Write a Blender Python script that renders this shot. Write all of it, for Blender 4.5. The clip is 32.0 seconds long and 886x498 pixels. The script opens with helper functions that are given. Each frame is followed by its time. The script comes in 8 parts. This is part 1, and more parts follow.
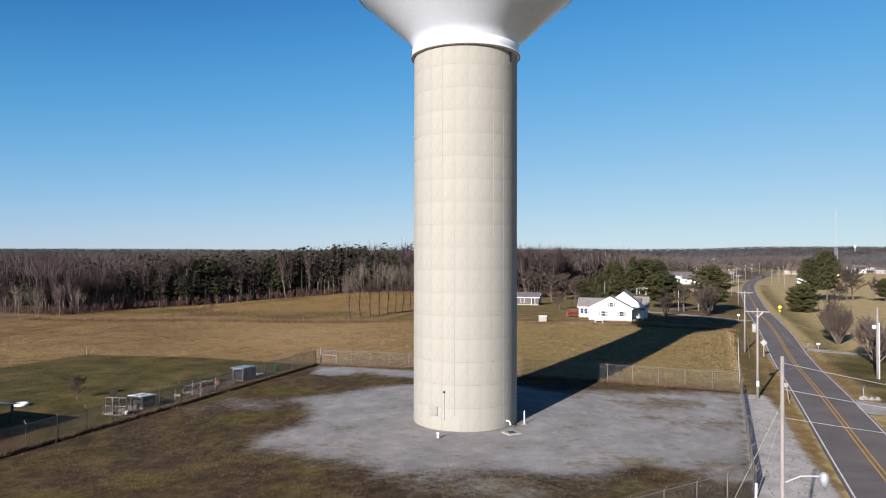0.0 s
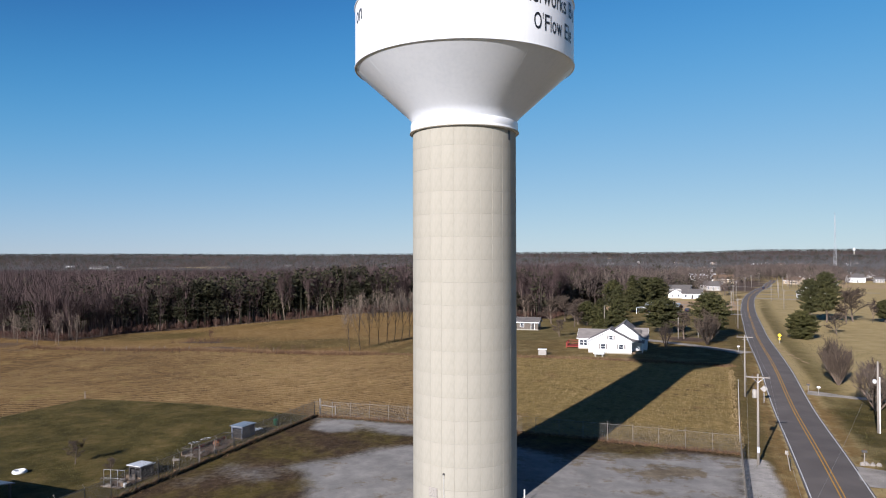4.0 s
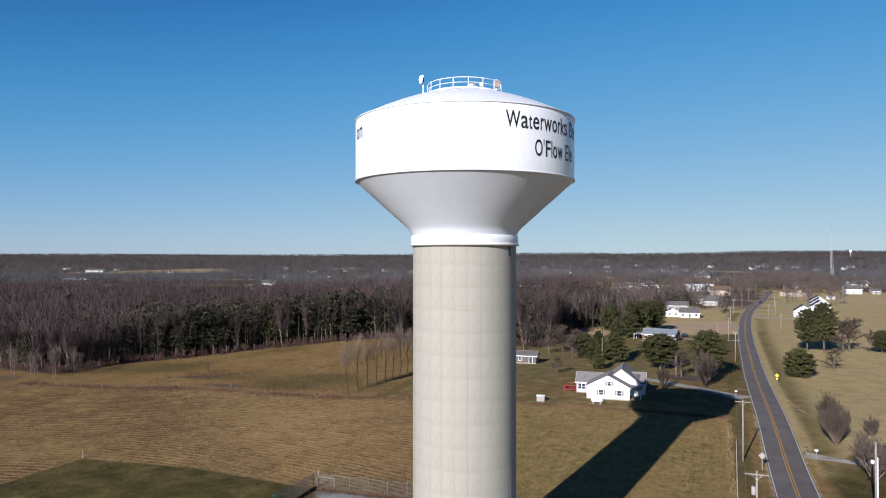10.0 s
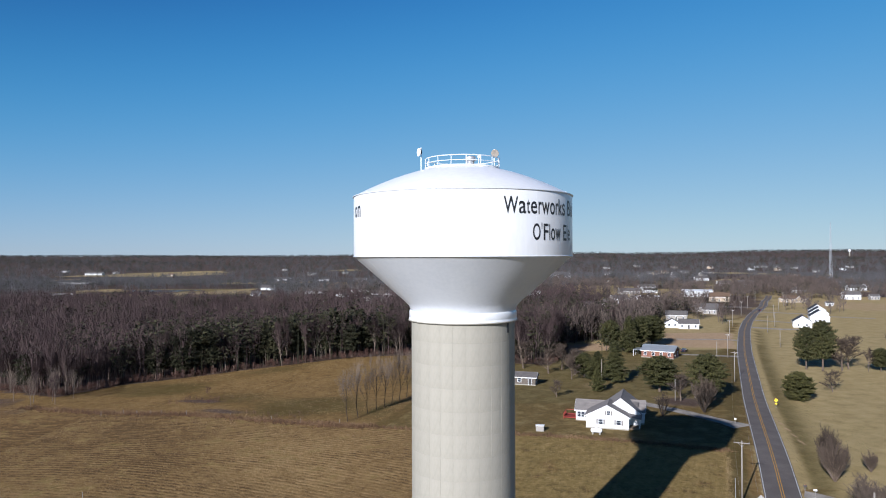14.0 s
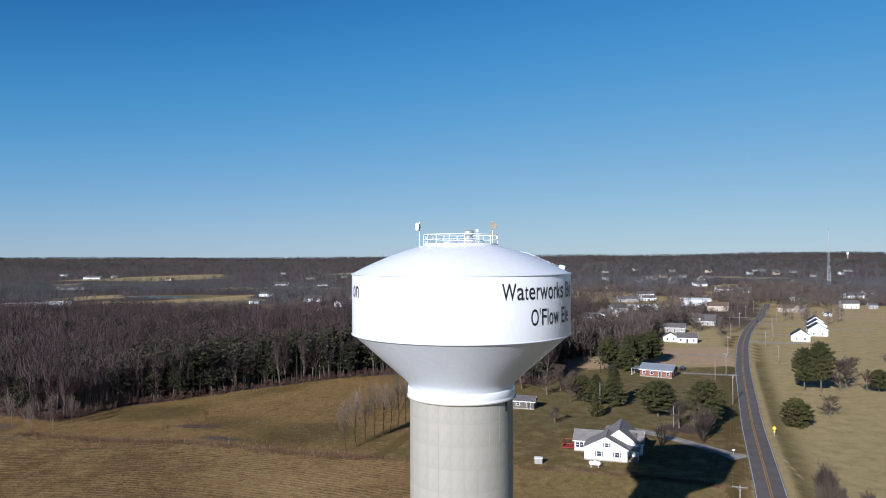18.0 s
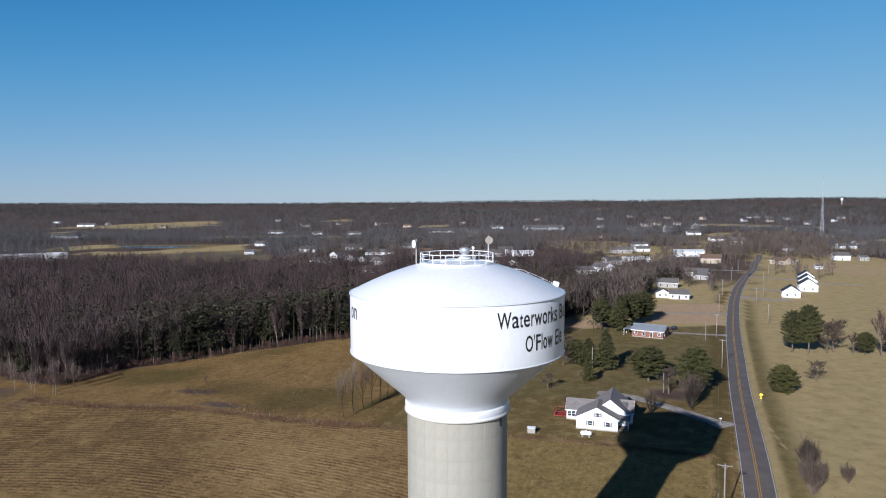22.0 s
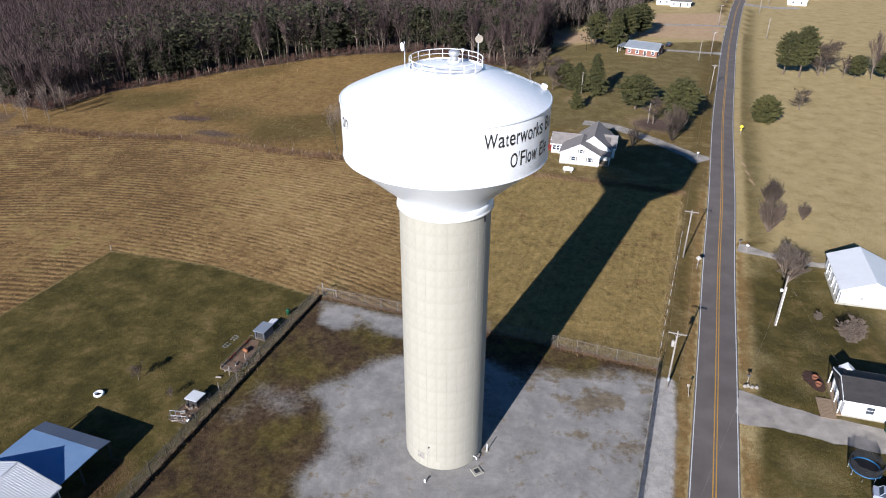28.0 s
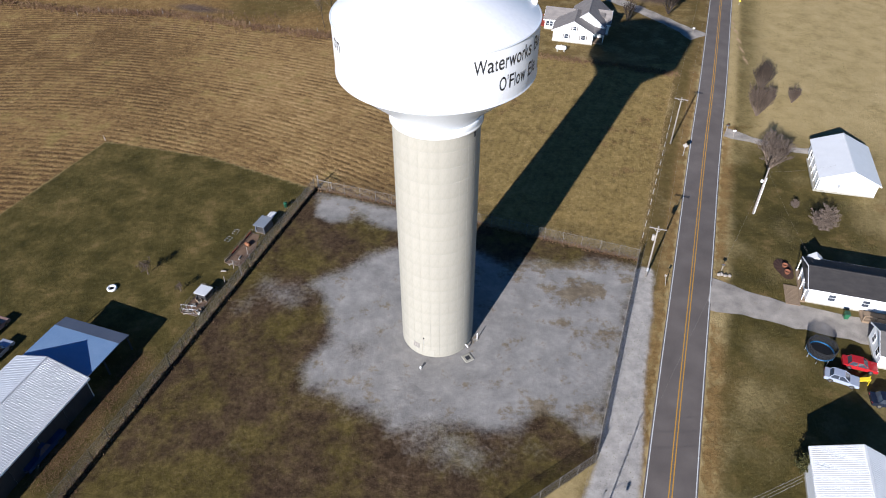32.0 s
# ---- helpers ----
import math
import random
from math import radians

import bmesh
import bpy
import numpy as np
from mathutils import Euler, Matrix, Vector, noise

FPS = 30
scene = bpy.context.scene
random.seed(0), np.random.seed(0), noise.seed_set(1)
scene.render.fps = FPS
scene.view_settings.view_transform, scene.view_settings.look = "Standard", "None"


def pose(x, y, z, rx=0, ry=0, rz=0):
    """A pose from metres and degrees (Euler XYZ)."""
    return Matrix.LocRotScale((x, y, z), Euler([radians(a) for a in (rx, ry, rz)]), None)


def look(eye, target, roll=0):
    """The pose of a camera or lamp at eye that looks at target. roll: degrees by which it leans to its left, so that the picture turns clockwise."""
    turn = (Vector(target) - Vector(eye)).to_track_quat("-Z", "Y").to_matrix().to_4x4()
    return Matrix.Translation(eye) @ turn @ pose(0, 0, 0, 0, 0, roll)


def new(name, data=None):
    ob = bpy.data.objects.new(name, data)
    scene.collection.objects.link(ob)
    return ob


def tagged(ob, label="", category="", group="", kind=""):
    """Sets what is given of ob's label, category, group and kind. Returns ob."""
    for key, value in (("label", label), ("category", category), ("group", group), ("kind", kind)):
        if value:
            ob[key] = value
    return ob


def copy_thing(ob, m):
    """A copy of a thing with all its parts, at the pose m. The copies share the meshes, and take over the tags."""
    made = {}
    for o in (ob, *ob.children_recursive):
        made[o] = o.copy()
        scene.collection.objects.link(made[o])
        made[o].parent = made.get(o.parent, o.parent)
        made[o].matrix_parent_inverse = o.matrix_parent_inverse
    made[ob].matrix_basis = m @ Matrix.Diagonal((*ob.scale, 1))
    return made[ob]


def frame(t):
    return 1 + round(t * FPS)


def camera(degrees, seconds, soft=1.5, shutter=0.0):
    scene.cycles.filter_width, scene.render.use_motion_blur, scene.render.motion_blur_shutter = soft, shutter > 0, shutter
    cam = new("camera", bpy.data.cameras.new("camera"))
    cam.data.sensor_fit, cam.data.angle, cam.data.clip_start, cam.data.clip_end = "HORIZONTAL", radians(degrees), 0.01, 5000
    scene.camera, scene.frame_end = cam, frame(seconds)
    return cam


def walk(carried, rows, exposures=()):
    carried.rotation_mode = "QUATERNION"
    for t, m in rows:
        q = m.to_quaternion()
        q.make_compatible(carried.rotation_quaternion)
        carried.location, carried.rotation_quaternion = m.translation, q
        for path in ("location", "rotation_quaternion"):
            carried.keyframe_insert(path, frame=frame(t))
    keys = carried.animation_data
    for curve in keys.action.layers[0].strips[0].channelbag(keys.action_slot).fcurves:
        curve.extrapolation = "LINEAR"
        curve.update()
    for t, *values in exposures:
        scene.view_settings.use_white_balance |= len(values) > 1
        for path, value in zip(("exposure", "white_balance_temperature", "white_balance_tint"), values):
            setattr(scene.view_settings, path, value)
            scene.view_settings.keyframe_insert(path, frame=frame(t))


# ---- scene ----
cam = camera(65.0, 32.0, 1.1)
PATH = [
    (0, (0.444, -64.033, 15.182), (0.366, -62.034, 15.2), 0.1),
    (0.5, (0.423, -63.755, 15.996), (0.346, -61.756, 16.016), -0.0),
    (1, (0.413, -63.748, 16.862), (0.335, -61.75, 16.884), 0.0),
    (1.5, (0.396, -63.826, 17.751), (0.319, -61.828, 17.773), -0.0),
    (2, (0.456, -63.957, 18.645), (0.378, -61.958, 18.668), -0.0),
    (2.5, (0.486, -63.999, 19.516), (0.409, -62.0, 19.539), -0.0),
    (3, (0.455, -63.934, 20.367), (0.379, -61.936, 20.39), -0.0),
    (3.5, (0.459, -63.897, 21.122), (0.383, -61.899, 21.148), -0.1),
    (5.5, (0.395, -64.109, 24.746), (0.321, -62.11, 24.769), 0.0),
    (6, (0.294, -64.214, 25.507), (0.22, -62.215, 25.532), 0.1),
    (6.5, (0.221, -64.085, 26.466), (0.148, -62.087, 26.488), 0.1),
    (7, (0.127, -64.051, 27.342), (0.054, -62.052, 27.365), 0.2),
    (7.5, (0.088, -64.053, 28.177), (0.016, -62.055, 28.2), 0.2),
    (8, (0.076, -64.054, 28.979), (0.005, -62.055, 29.003), 0.2),
    (8.5, (0.105, -63.972, 29.921), (0.034, -61.973, 29.943), 0.1),
    (9, (0.071, -64.072, 30.678), (0.001, -62.073, 30.703), 0.1),
    (9.5, (0.171, -64.104, 31.555), (0.102, -62.105, 31.579), 0.1),
    (10, (0.201, -63.982, 32.431), (0.133, -61.983, 32.453), -0.0),
    (10.5, (0.239, -63.999, 33.273), (0.171, -62.001, 33.295), -0.1),
    (11, (0.286, -64.049, 34.098), (0.218, -62.05, 34.12), -0.1),
    (11.5, (0.309, -64.019, 35.011), (0.242, -62.02, 35.032), -0.1),
    (12, (0.312, -63.979, 35.885), (0.246, -61.98, 35.906), -0.2),
    (12.5, (0.321, -64.064, 36.741), (0.255, -62.066, 36.763), -0.2),
    (13, (0.322, -64.139, 37.564), (0.256, -62.14, 37.586), -0.2),
    (13.5, (0.328, -63.976, 38.486), (0.262, -61.978, 38.506), -0.2),
    (14, (0.305, -64.114, 39.355), (0.239, -62.115, 39.374), -0.2),
    (14.5, (0.348, -64.22, 40.18), (0.285, -62.221, 40.202), -0.4),
    (16.5, (0.391, -64.099, 43.703), (0.328, -62.1, 43.724), -0.3),
    (17, (0.348, -64.063, 44.482), (0.287, -62.064, 44.504), -0.3),
    (17.5, (0.357, -64.11, 45.378), (0.296, -62.111, 45.4), -0.3),
    (18, (0.357, -64.219, 46.26), (0.295, -62.22, 46.282), -0.2),
    (18.5, (0.301, -64.378, 47.093), (0.241, -62.379, 47.116), -0.3),
    (19, (0.371, -64.463, 47.984), (0.312, -62.464, 48.007), -0.3),
    (19.5, (0.327, -64.323, 48.861), (0.27, -62.324, 48.884), -0.3),
    (20, (0.369, -64.158, 49.681), (0.313, -62.159, 49.704), -0.2),
    (20.5, (0.316, -64.128, 50.529), (0.262, -62.129, 50.553), -0.3),
    (21, (0.345, -64.244, 51.387), (0.292, -62.245, 51.411), -0.3),
    (21.5, (0.347, -64.477, 52.295), (0.296, -62.478, 52.26), -0.2),
    (22, (0.269, -64.876, 53.192), (0.221, -62.881, 53.054), -0.2),
    (22.5, (0.354, -65.063, 54.192), (0.306, -63.079, 53.946), -0.0),
    (23, (0.359, -64.513, 54.974), (0.315, -62.545, 54.622), -0.1),
    (23.5, (0.387, -64.588, 55.849), (0.344, -62.643, 55.384), 0.0),
    (24, (0.431, -64.721, 56.775), (0.391, -62.807, 56.197), 0.0),
    (24.5, (0.52, -64.782, 57.561), (0.483, -62.906, 56.87), -0.0),
    (26.5, (0.384, -64.683, 61.57), (0.359, -62.866, 60.733), 0.1),
    (27, (0.355, -64.638, 62.325), (0.333, -62.842, 61.445), 0.2),
    (27.5, (0.38, -64.7, 63.253), (0.362, -62.928, 62.328), 0.2),
    (28, (0.375, -64.658, 64.071), (0.359, -62.909, 63.101), 0.2),
    (28.5, (0.363, -64.615, 64.974), (0.351, -62.891, 63.959), 0.2),
    (29, (0.344, -64.594, 65.803), (0.334, -62.896, 64.745), 0.2),
    (29.5, (0.308, -64.587, 66.655), (0.302, -62.916, 65.557), 0.2),
    (30, (0.403, -64.538, 67.493), (0.398, -62.894, 66.353), 0.2),
    (30.5, (0.35, -64.616, 68.352), (0.349, -63.0, 67.173), 0.3),
    (31, (0.401, -64.577, 69.268), (0.401, -62.993, 68.047), 0.2),
    (31.5, (0.36, -64.579, 70.056), (0.365, -63.029, 68.792), 0.2),
    (32, (0.417, -64.655, 70.808), (0.424, -63.137, 69.505), 0.1),
]
walk(cam, [(t, look(e, g, r)) for t, e, g, r in PATH], [(0, 1.01, 5750, 13.6), (3, 0.94, 5730, 14), (6, 0.79, 5660, 14), (10, 0.755, 5530, 13.5), (14, 0.72, 5400, 12), (19, 0.65, 5320, 11.5), (22, 0.65, 5350, 11.5), (24, 1.01, 5450, 12.3), (26, 1.13, 5500, 11.8), (32, 1.12, 5530, 11.8)])

# ---- light: low winter sun from behind and left, clear sky ----
SUN_WAY = Vector((0.470, 0.883, 0.0)).normalized()
SUN_ELEV = math.atan(1 / 2.46)
SUN_FROM = Vector((-SUN_WAY.x * math.cos(SUN_ELEV), -SUN_WAY.y * math.cos(SUN_ELEV), math.sin(SUN_ELEV)))
sun_data = bpy.data.lights.new("sun", "SUN")
sun_data.energy, sun_data.angle, sun_data.color = 5.0, radians(0.53), (1.0, 0.90, 0.79)
sun = new("sun", sun_data)
sun.matrix_world = look(SUN_FROM * 100, (0, 0, 0))
world = bpy.data.worlds.new("sky")
scene.world = world
world.use_nodes = True
wn = world.node_tree.nodes
sky = wn.new("ShaderNodeTexSky")
sky.sky_type, sky.sun_disc = "NISHITA", False
sky.sun_elevation, sky.sun_rotation = SUN_ELEV, math.atan2(SUN_FROM.x, SUN_FROM.y)
sky.altitude, sky.air_density, sky.dust_density, sky.ozone_density = 250, 0.85, 0.0, 1.6
wn["Background"].inputs["Strength"].default_value = 0.0545
wl = world.node_tree.links
split, join = wn.new("ShaderNodeSeparateColor"), wn.new("ShaderNodeCombineColor")
wl.new(sky.outputs[0], split.inputs[0])


def deepen(value, gain, power, knee, n):
    """A clear winter sky's depth: gain * v ** (power + n) / (v ** n + knee ** n)."""
    def calc(op, u, w):
        m = wn.new("ShaderNodeMath")
        m.operation = op
        for i, k in enumerate((u, w)):
            if isinstance(k, (int, float)):
                m.inputs[i].default_value = k
            else:
                wl.new(k, m.inputs[i])
        return m.outputs[0]
    low = calc("ADD", calc("POWER", value, n), knee ** n)
    return calc("MULTIPLY", calc("DIVIDE", calc("POWER", value, power + n), low), gain)


for i, (gain, power, knee, n) in enumerate(((2.30, 0.40, 2.8, 2), (1.99, 0.495, 2.0, 4), (5.25, 0.1, 3.2, 4))):
    wl.new(deepen(split.outputs[i], gain, power, knee, n), join.inputs[i])
wl.new(join.outputs[0], wn["Background"].inputs["Color"])


# ---- the lie of the land ----
def smooth(a, b, v):
    k = np.clip((np.asarray(v, float) - a) / (b - a), 0, 1)
    return k * k * (3 - 2 * k)


def waves(x, y, s, k=0.0):
    """Gentle pseudo-noise in about -1..1 that works on arrays."""
    return (np.sin(x / s + 1.3 + k) * np.cos(y / s * 0.83 + 2.1 * k) + 0.6 * np.sin((x * 0.6 + y * 0.8) / s * 1.9 + k * 3)
            + 0.4 * np.cos((x * 0.9 - y * 0.5) / s * 3.1 + k)) / 2.0


def H(x, y):
    x, y = np.asarray(x, float), np.asarray(y, float)
    r = np.hypot(x, y)
    fall = np.logaddexp(0, (-x - 10) / 6) * 6
    z = -5.5 * (1 - np.exp(-0.042 * fall / 5.5)) * smooth(-40, 10, y + 60)
    z = z + 2.6 * np.exp(-((x + 40) / 45) ** 2 - ((y - 215) / 45) ** 2)
    z = z + 0.75 * np.exp(-((x - 32) ** 2 + (y - 98) ** 2) / 1500) - 0.9 * np.exp(-((x - 62) ** 2 + (y - 36) ** 2) / 420)
    z = z + smooth(900, 2600, r) * 5 * waves(x, y, 240) + smooth(1300, 4500, r) * (44 + 10 * waves(x, y, 600, 1)) + 13 * smooth(2200, 4300, r) * smooth(0.22, 0.45, x / np.maximum(np.abs(y), 1.0)) * (y > 0)
    return z


def HZ(x, y):
    return float(H(x, y))


# ---- meshes ----
class Shape:
    """Collects the corners and faces of one mesh."""

    def __init__(self):
        self.v, self.f = [], []

    def add(self, pts, faces):
        n = len(self.v)
        self.v.extend([tuple(p) for p in pts])
        self.f.extend([tuple(n + i for i in q) for q in faces])
        return self

    def box(self, x0, y0, z0, x1, y1, z1, chamfer=0.0):
        c = chamfer
        if not c:
            pts = [(x0, y0, z0), (x1, y0, z0), (x1, y1, z0), (x0, y1, z0), (x0, y0, z1), (x1, y0, z1), (x1, y1, z1), (x0, y1, z1)]
            return self.add(pts, [(3, 2, 1, 0), (4, 5, 6, 7), (0, 1, 5, 4), (1, 2, 6, 5), (2, 3, 7, 6), (3, 0, 4, 7)])
        ring = lambda d, z: [(x0 + d, y0 + d, z), (x1 - d, y0 + d, z), (x1 - d, y1 - d, z), (x0 + d, y1 - d, z)]
        pts = ring(c, z0) + ring(0, z0 + c) + ring(0, z1 - c) + ring(c, z1)
        fs = [(3, 2, 1, 0), (12, 13, 14, 15)]
        for k in (0, 4, 8):
            fs += [(k + i, k + (i + 1) % 4, k + 4 + (i + 1) % 4, k + 4 + i) for i in range(4)]
        return self.add(pts, fs)

    def prism(self, pts, way):
        """A flat outline pushed along a way."""
        n = len(pts)
        w = Vector(way)
        top = [tuple(Vector(p) + w) for p in pts]
        return self.add(list(pts) + top, [tuple(reversed(range(n))), tuple(range(n, 2 * n))]
                        + [(i, (i + 1) % n, n + (i + 1) % n, n + i) for i in range(n)])

    def tube(self, p, q, r0, r1=None, n=6, caps=True):
        r1 = r0 if r1 is None else r1
        p, q = Vector(p), Vector(q)
        d = (q - p)
        if d.length < 1e-6:
            return self
        d.normalize()
        a = d.orthogonal().normalized()
        b = d.cross(a)
        pts = []
        for c, r in ((p, r0), (q, r1)):
            pts += [c + (a * math.cos(2 * math.pi * i / n) + b * math.sin(2 * math.pi * i / n)) * r for i in range(n)]
        fs = [(i, (i + 1) % n, n + (i + 1) % n, n + i) for i in range(n)]
        if caps:
            fs += [tuple(reversed(range(n))), tuple(range(n, 2 * n))]
        return self.add(pts, fs)

    def path(self, pts, r, n=6):
        """One unbroken tube along a line of points."""
        pts = [Vector(p) for p in pts]
        m = len(pts)
        closed = (pts[0] - pts[-1]).length < 1e-6 and m > 3
        if closed:
            pts, m = pts[:-1], m - 1
        v = []
        for i, p in enumerate(pts):
            d = (pts[(i + 1) % m if closed else min(i + 1, m - 1)] - pts[i - 1 if closed else max(i - 1, 0)]).normalized()
            a = d.cross(Vector((0.13, 0.21, 0.97))).normalized()
            b = d.cross(a)
            v += [p + (a * math.cos(2 * math.pi * k / n) + b * math.sin(2 * math.pi * k / n)) * r for k in range(n)]
        f = [(i * n + k, i * n + (k + 1) % n, ((i + 1) % m) * n + (k + 1) % n, ((i + 1) % m) * n + k) for i in range(m if closed else m - 1) for k in range(n)]
        if not closed:
            f += [tuple(reversed(range(n))), tuple(range((m - 1) * n, m * n))]
        return self.add(v, f)

    def lathe(self, profile, n=64, x=0.0, y=0.0):
        m = len(profile)
        pts = [(x + r * math.cos(2 * math.pi * i / n), y + r * math.sin(2 * math.pi * i / n), z) for i in range(n) for r, z in profile]
        fs = [(i * m + j, ((i + 1) % n) * m + j, ((i + 1) % n) * m + j + 1, i * m + j + 1) for i in range(n) for j in range(m - 1)]
        return self.add(pts, fs)

    def ring(self, cx, cy, z, r, t, n=48, arc=2 * math.pi, start=0.0):
        k = n if arc >= 2 * math.pi - 1e-6 else n + 1
        pts = [Vector((cx + r * math.cos(start + arc * i / n), cy + r * math.sin(start + arc * i / n), z)) for i in range(n + 1)]
        return self.path(pts, t, 6)

    def turned(self, m):
        self.v = [tuple(m @ Vector(p)) for p in self.v]
        return self

    def mesh(self, name, mat, flat=True):
        me = bpy.data.meshes.new(name)
        me.from_pydata(self.v, [], self.f)
        if mat:
            me.materials.append(mat)
        if not flat:
            me.polygons.foreach_set("use_smooth", [True] * len(me.polygons))
        me.update()
        return me


def mesh_np(name, v, f, mat):
    """A mesh from arrays of corners and triangles."""
    me = bpy.data.meshes.new(name)
    v, f = np.asarray(v, np.float32), np.asarray(f, np.int32)
    me.vertices.add(len(v))
    me.vertices.foreach_set("co", v.ravel())
    me.loops.add(f.size)
    me.loops.foreach_set("vertex_index", f.ravel())
    me.polygons.add(len(f))
    me.polygons.foreach_set("loop_start", np.arange(0, f.size, f.shape[1], dtype=np.int32))
    me.update(calc_edges=True)
    me.materials.append(mat)
    return me


def part(name, shape, mat, parent, label="", flat=True):
    data = shape if isinstance(shape, bpy.types.Mesh) else shape.mesh(name, mat, flat)
    ob = new(name, data)
    ob.parent = parent
    if label:
        tagged(ob, label)
    return ob


def thing(name, label, category, x=0.0, y=0.0, z=None, rz=0.0, group="", kind=""):
    ob = new(name)
    ob.empty_display_size = 0.3
    ob.matrix_world = pose(x, y, HZ(x, y) if z is None else z, 0, 0, rz)
    return tagged(ob, label, category, group, kind)


def solid(name, shape, mat, label, category, kind="", group="", flat=True):
    data = shape if isinstance(shape, bpy.types.Mesh) else shape.mesh(name, mat, flat)
    return tagged(new(name, data), label, category, group, kind)


# ---- materials ----
def material(name, cols, rough=0.8, scale=2.0, fine=30.0, bump=0.15, metal=0.0, vary=0.0, spec=0.35, island=0.0, stretch=(1, 1, 1), span=(0.35, 0.65), depth=0.02):
    """Base colours mixed by coarse and fine noise, with relief; vary: change of brightness from object to object."""
    m = bpy.data.materials.new(name)
    m.use_nodes = True
    nt = m.node_tree
    ns, ln = nt.nodes, nt.links
    b = ns["Principled BSDF"]
    co = ns.new("ShaderNodeTexCoord")
    mp = ns.new("ShaderNodeMapping")
    mp.inputs["Scale"].default_value = stretch
    ln.new(co.outputs["Object"], mp.inputs[0])
    coarse, grain = ns.new("ShaderNodeTexNoise"), ns.new("ShaderNodeTexNoise")
    for n, s, d in ((coarse, scale, 5), (grain, fine, 4)):
        n.inputs["Scale"].default_value, n.inputs["Detail"].default_value = s, d
        ln.new(mp.outputs[0], n.inputs["Vector"])
    ramp = ns.new("ShaderNodeValToRGB")
    el = ramp.color_ramp.elements
    for i, c in enumerate(cols):
        pos = span[0] + (span[1] - span[0]) * i / max(1, len(cols) - 1)
        if i < 2:
            el[i].position, el[i].color = pos, (*c, 1)
        else:
            el.new(pos).color = (*c, 1)
    if len(cols) == 1:
        el[1].position, el[1].color = 0.9, (*[k * 0.92 for k in cols[0]], 1)
    mix = ns.new("ShaderNodeMath")
    mix.operation = "MULTIPLY_ADD"
    mix.inputs[1].default_value, mix.inputs[2].default_value = 0.45, 0.0
    ln.new(grain.outputs[0], mix.inputs[0])
    add = ns.new("ShaderNodeMath")
    add.operation = "MULTIPLY_ADD"
    add.inputs[1].default_value = 0.55
    ln.new(coarse.outputs[0], add.inputs[0])
    ln.new(mix.outputs[0], add.inputs[2])
    ln.new(add.outputs[0], ramp.inputs[0])
    out = ramp.outputs[0]
    if vary or island:
        hsv = ns.new("ShaderNodeHueSaturation")
        mr = ns.new("ShaderNodeMapRange")
        if island:
            g = ns.new("ShaderNodeNewGeometry")
            ln.new(g.outputs["Random Per Island"], mr.inputs[0])
        else:
            g = ns.new("ShaderNodeObjectInfo")
            ln.new(g.outputs["Random"], mr.inputs[0])
        k = island or vary
        mr.inputs[3].default_value, mr.inputs[4].default_value = 1 - k, 1 + k
        ln.new(mr.outputs[0], hsv.inputs["Value"])
        ln.new(out, hsv.inputs["Color"])
        out = hsv.outputs[0]
    ln.new(out, b.inputs["Base Color"])
    b.inputs["Roughness"].default_value, b.inputs["Metallic"].default_value = rough, metal
    b.inputs["Specular IOR Level"].default_value = spec
    if bump:
        bp = ns.new("ShaderNodeBump")
        bp.inputs["Strength"].default_value, bp.inputs["Distance"].default_value = bump, depth
        ln.new(add.outputs[0], bp.inputs["Height"])
        ln.new(bp.outputs[0], b.inputs["Normal"])
    return m


def glass_like(name, col, rough=0.08):
    m = material(name, [col, tuple(c * 1.5 for c in col)], rough, 0.8, 6, 0.0)
    m.node_tree.nodes["Principled BSDF"].inputs["Specular IOR Level"].default_value = 0.6
    return m


CONCRETE = material("cast_concrete", [(0.268, 0.251, 0.205), (0.294, 0.276, 0.226), (0.312, 0.291, 0.240)], 0.85, 0.35, 6, 0.2, vary=0.015, spec=0.2, stretch=(1, 1, 0.35))
# joints lighter than the panels, offsetting the shade inside the grooves
JOINT = material("joint_concrete", [(0.294, 0.276, 0.228), (0.328, 0.307, 0.255)], 0.9, 0.5, 9, 0.1)
TANK_WHITE = material("tank_white_paint", [(0.652, 0.655, 0.655), (0.70, 0.703, 0.702), (0.72, 0.722, 0.72)], 0.32, 0.18, 2.5, 0.05, spec=0.5, stretch=(1, 1, 0.3), depth=0.01)
# cone and rims: slightly darker and bluer than the wall
TANK_GREY = material("tank_pale_grey", [(0.54, 0.562, 0.588), (0.58, 0.598, 0.62), (0.60, 0.618, 0.637)], 0.30, 0.22, 3, 0.06, spec=0.5, depth=0.01)
LETTER = material("black_paint", [(0.012, 0.012, 0.013), (0.02, 0.02, 0.021)], 0.4, 2, 20, 0.0)
STEEL = material("galvanised_steel", [(0.42, 0.43, 0.44), (0.55, 0.56, 0.57)], 0.45, 3, 40, 0.05, metal=0.6)
DARK_STEEL = material("dark_steel", [(0.024, 0.025, 0.027), (0.048, 0.048, 0.051)], 0.5, 3, 40, 0.05)
WHITE_PAINT = material("white_paint", [(0.74, 0.74, 0.73), (0.80, 0.80, 0.79)], 0.5, 1.5, 25, 0.05)
SIDING = material("white_siding", [(0.62, 0.62, 0.61), (0.69, 0.69, 0.68)], 0.55, 0.8, 12, 0.05, stretch=(1, 1, 6))
BEIGE_SIDING = material("beige_siding", [(0.340, 0.271, 0.186), (0.394, 0.313, 0.221)], 0.6, 0.8, 12, 0.05, stretch=(1, 1, 6))
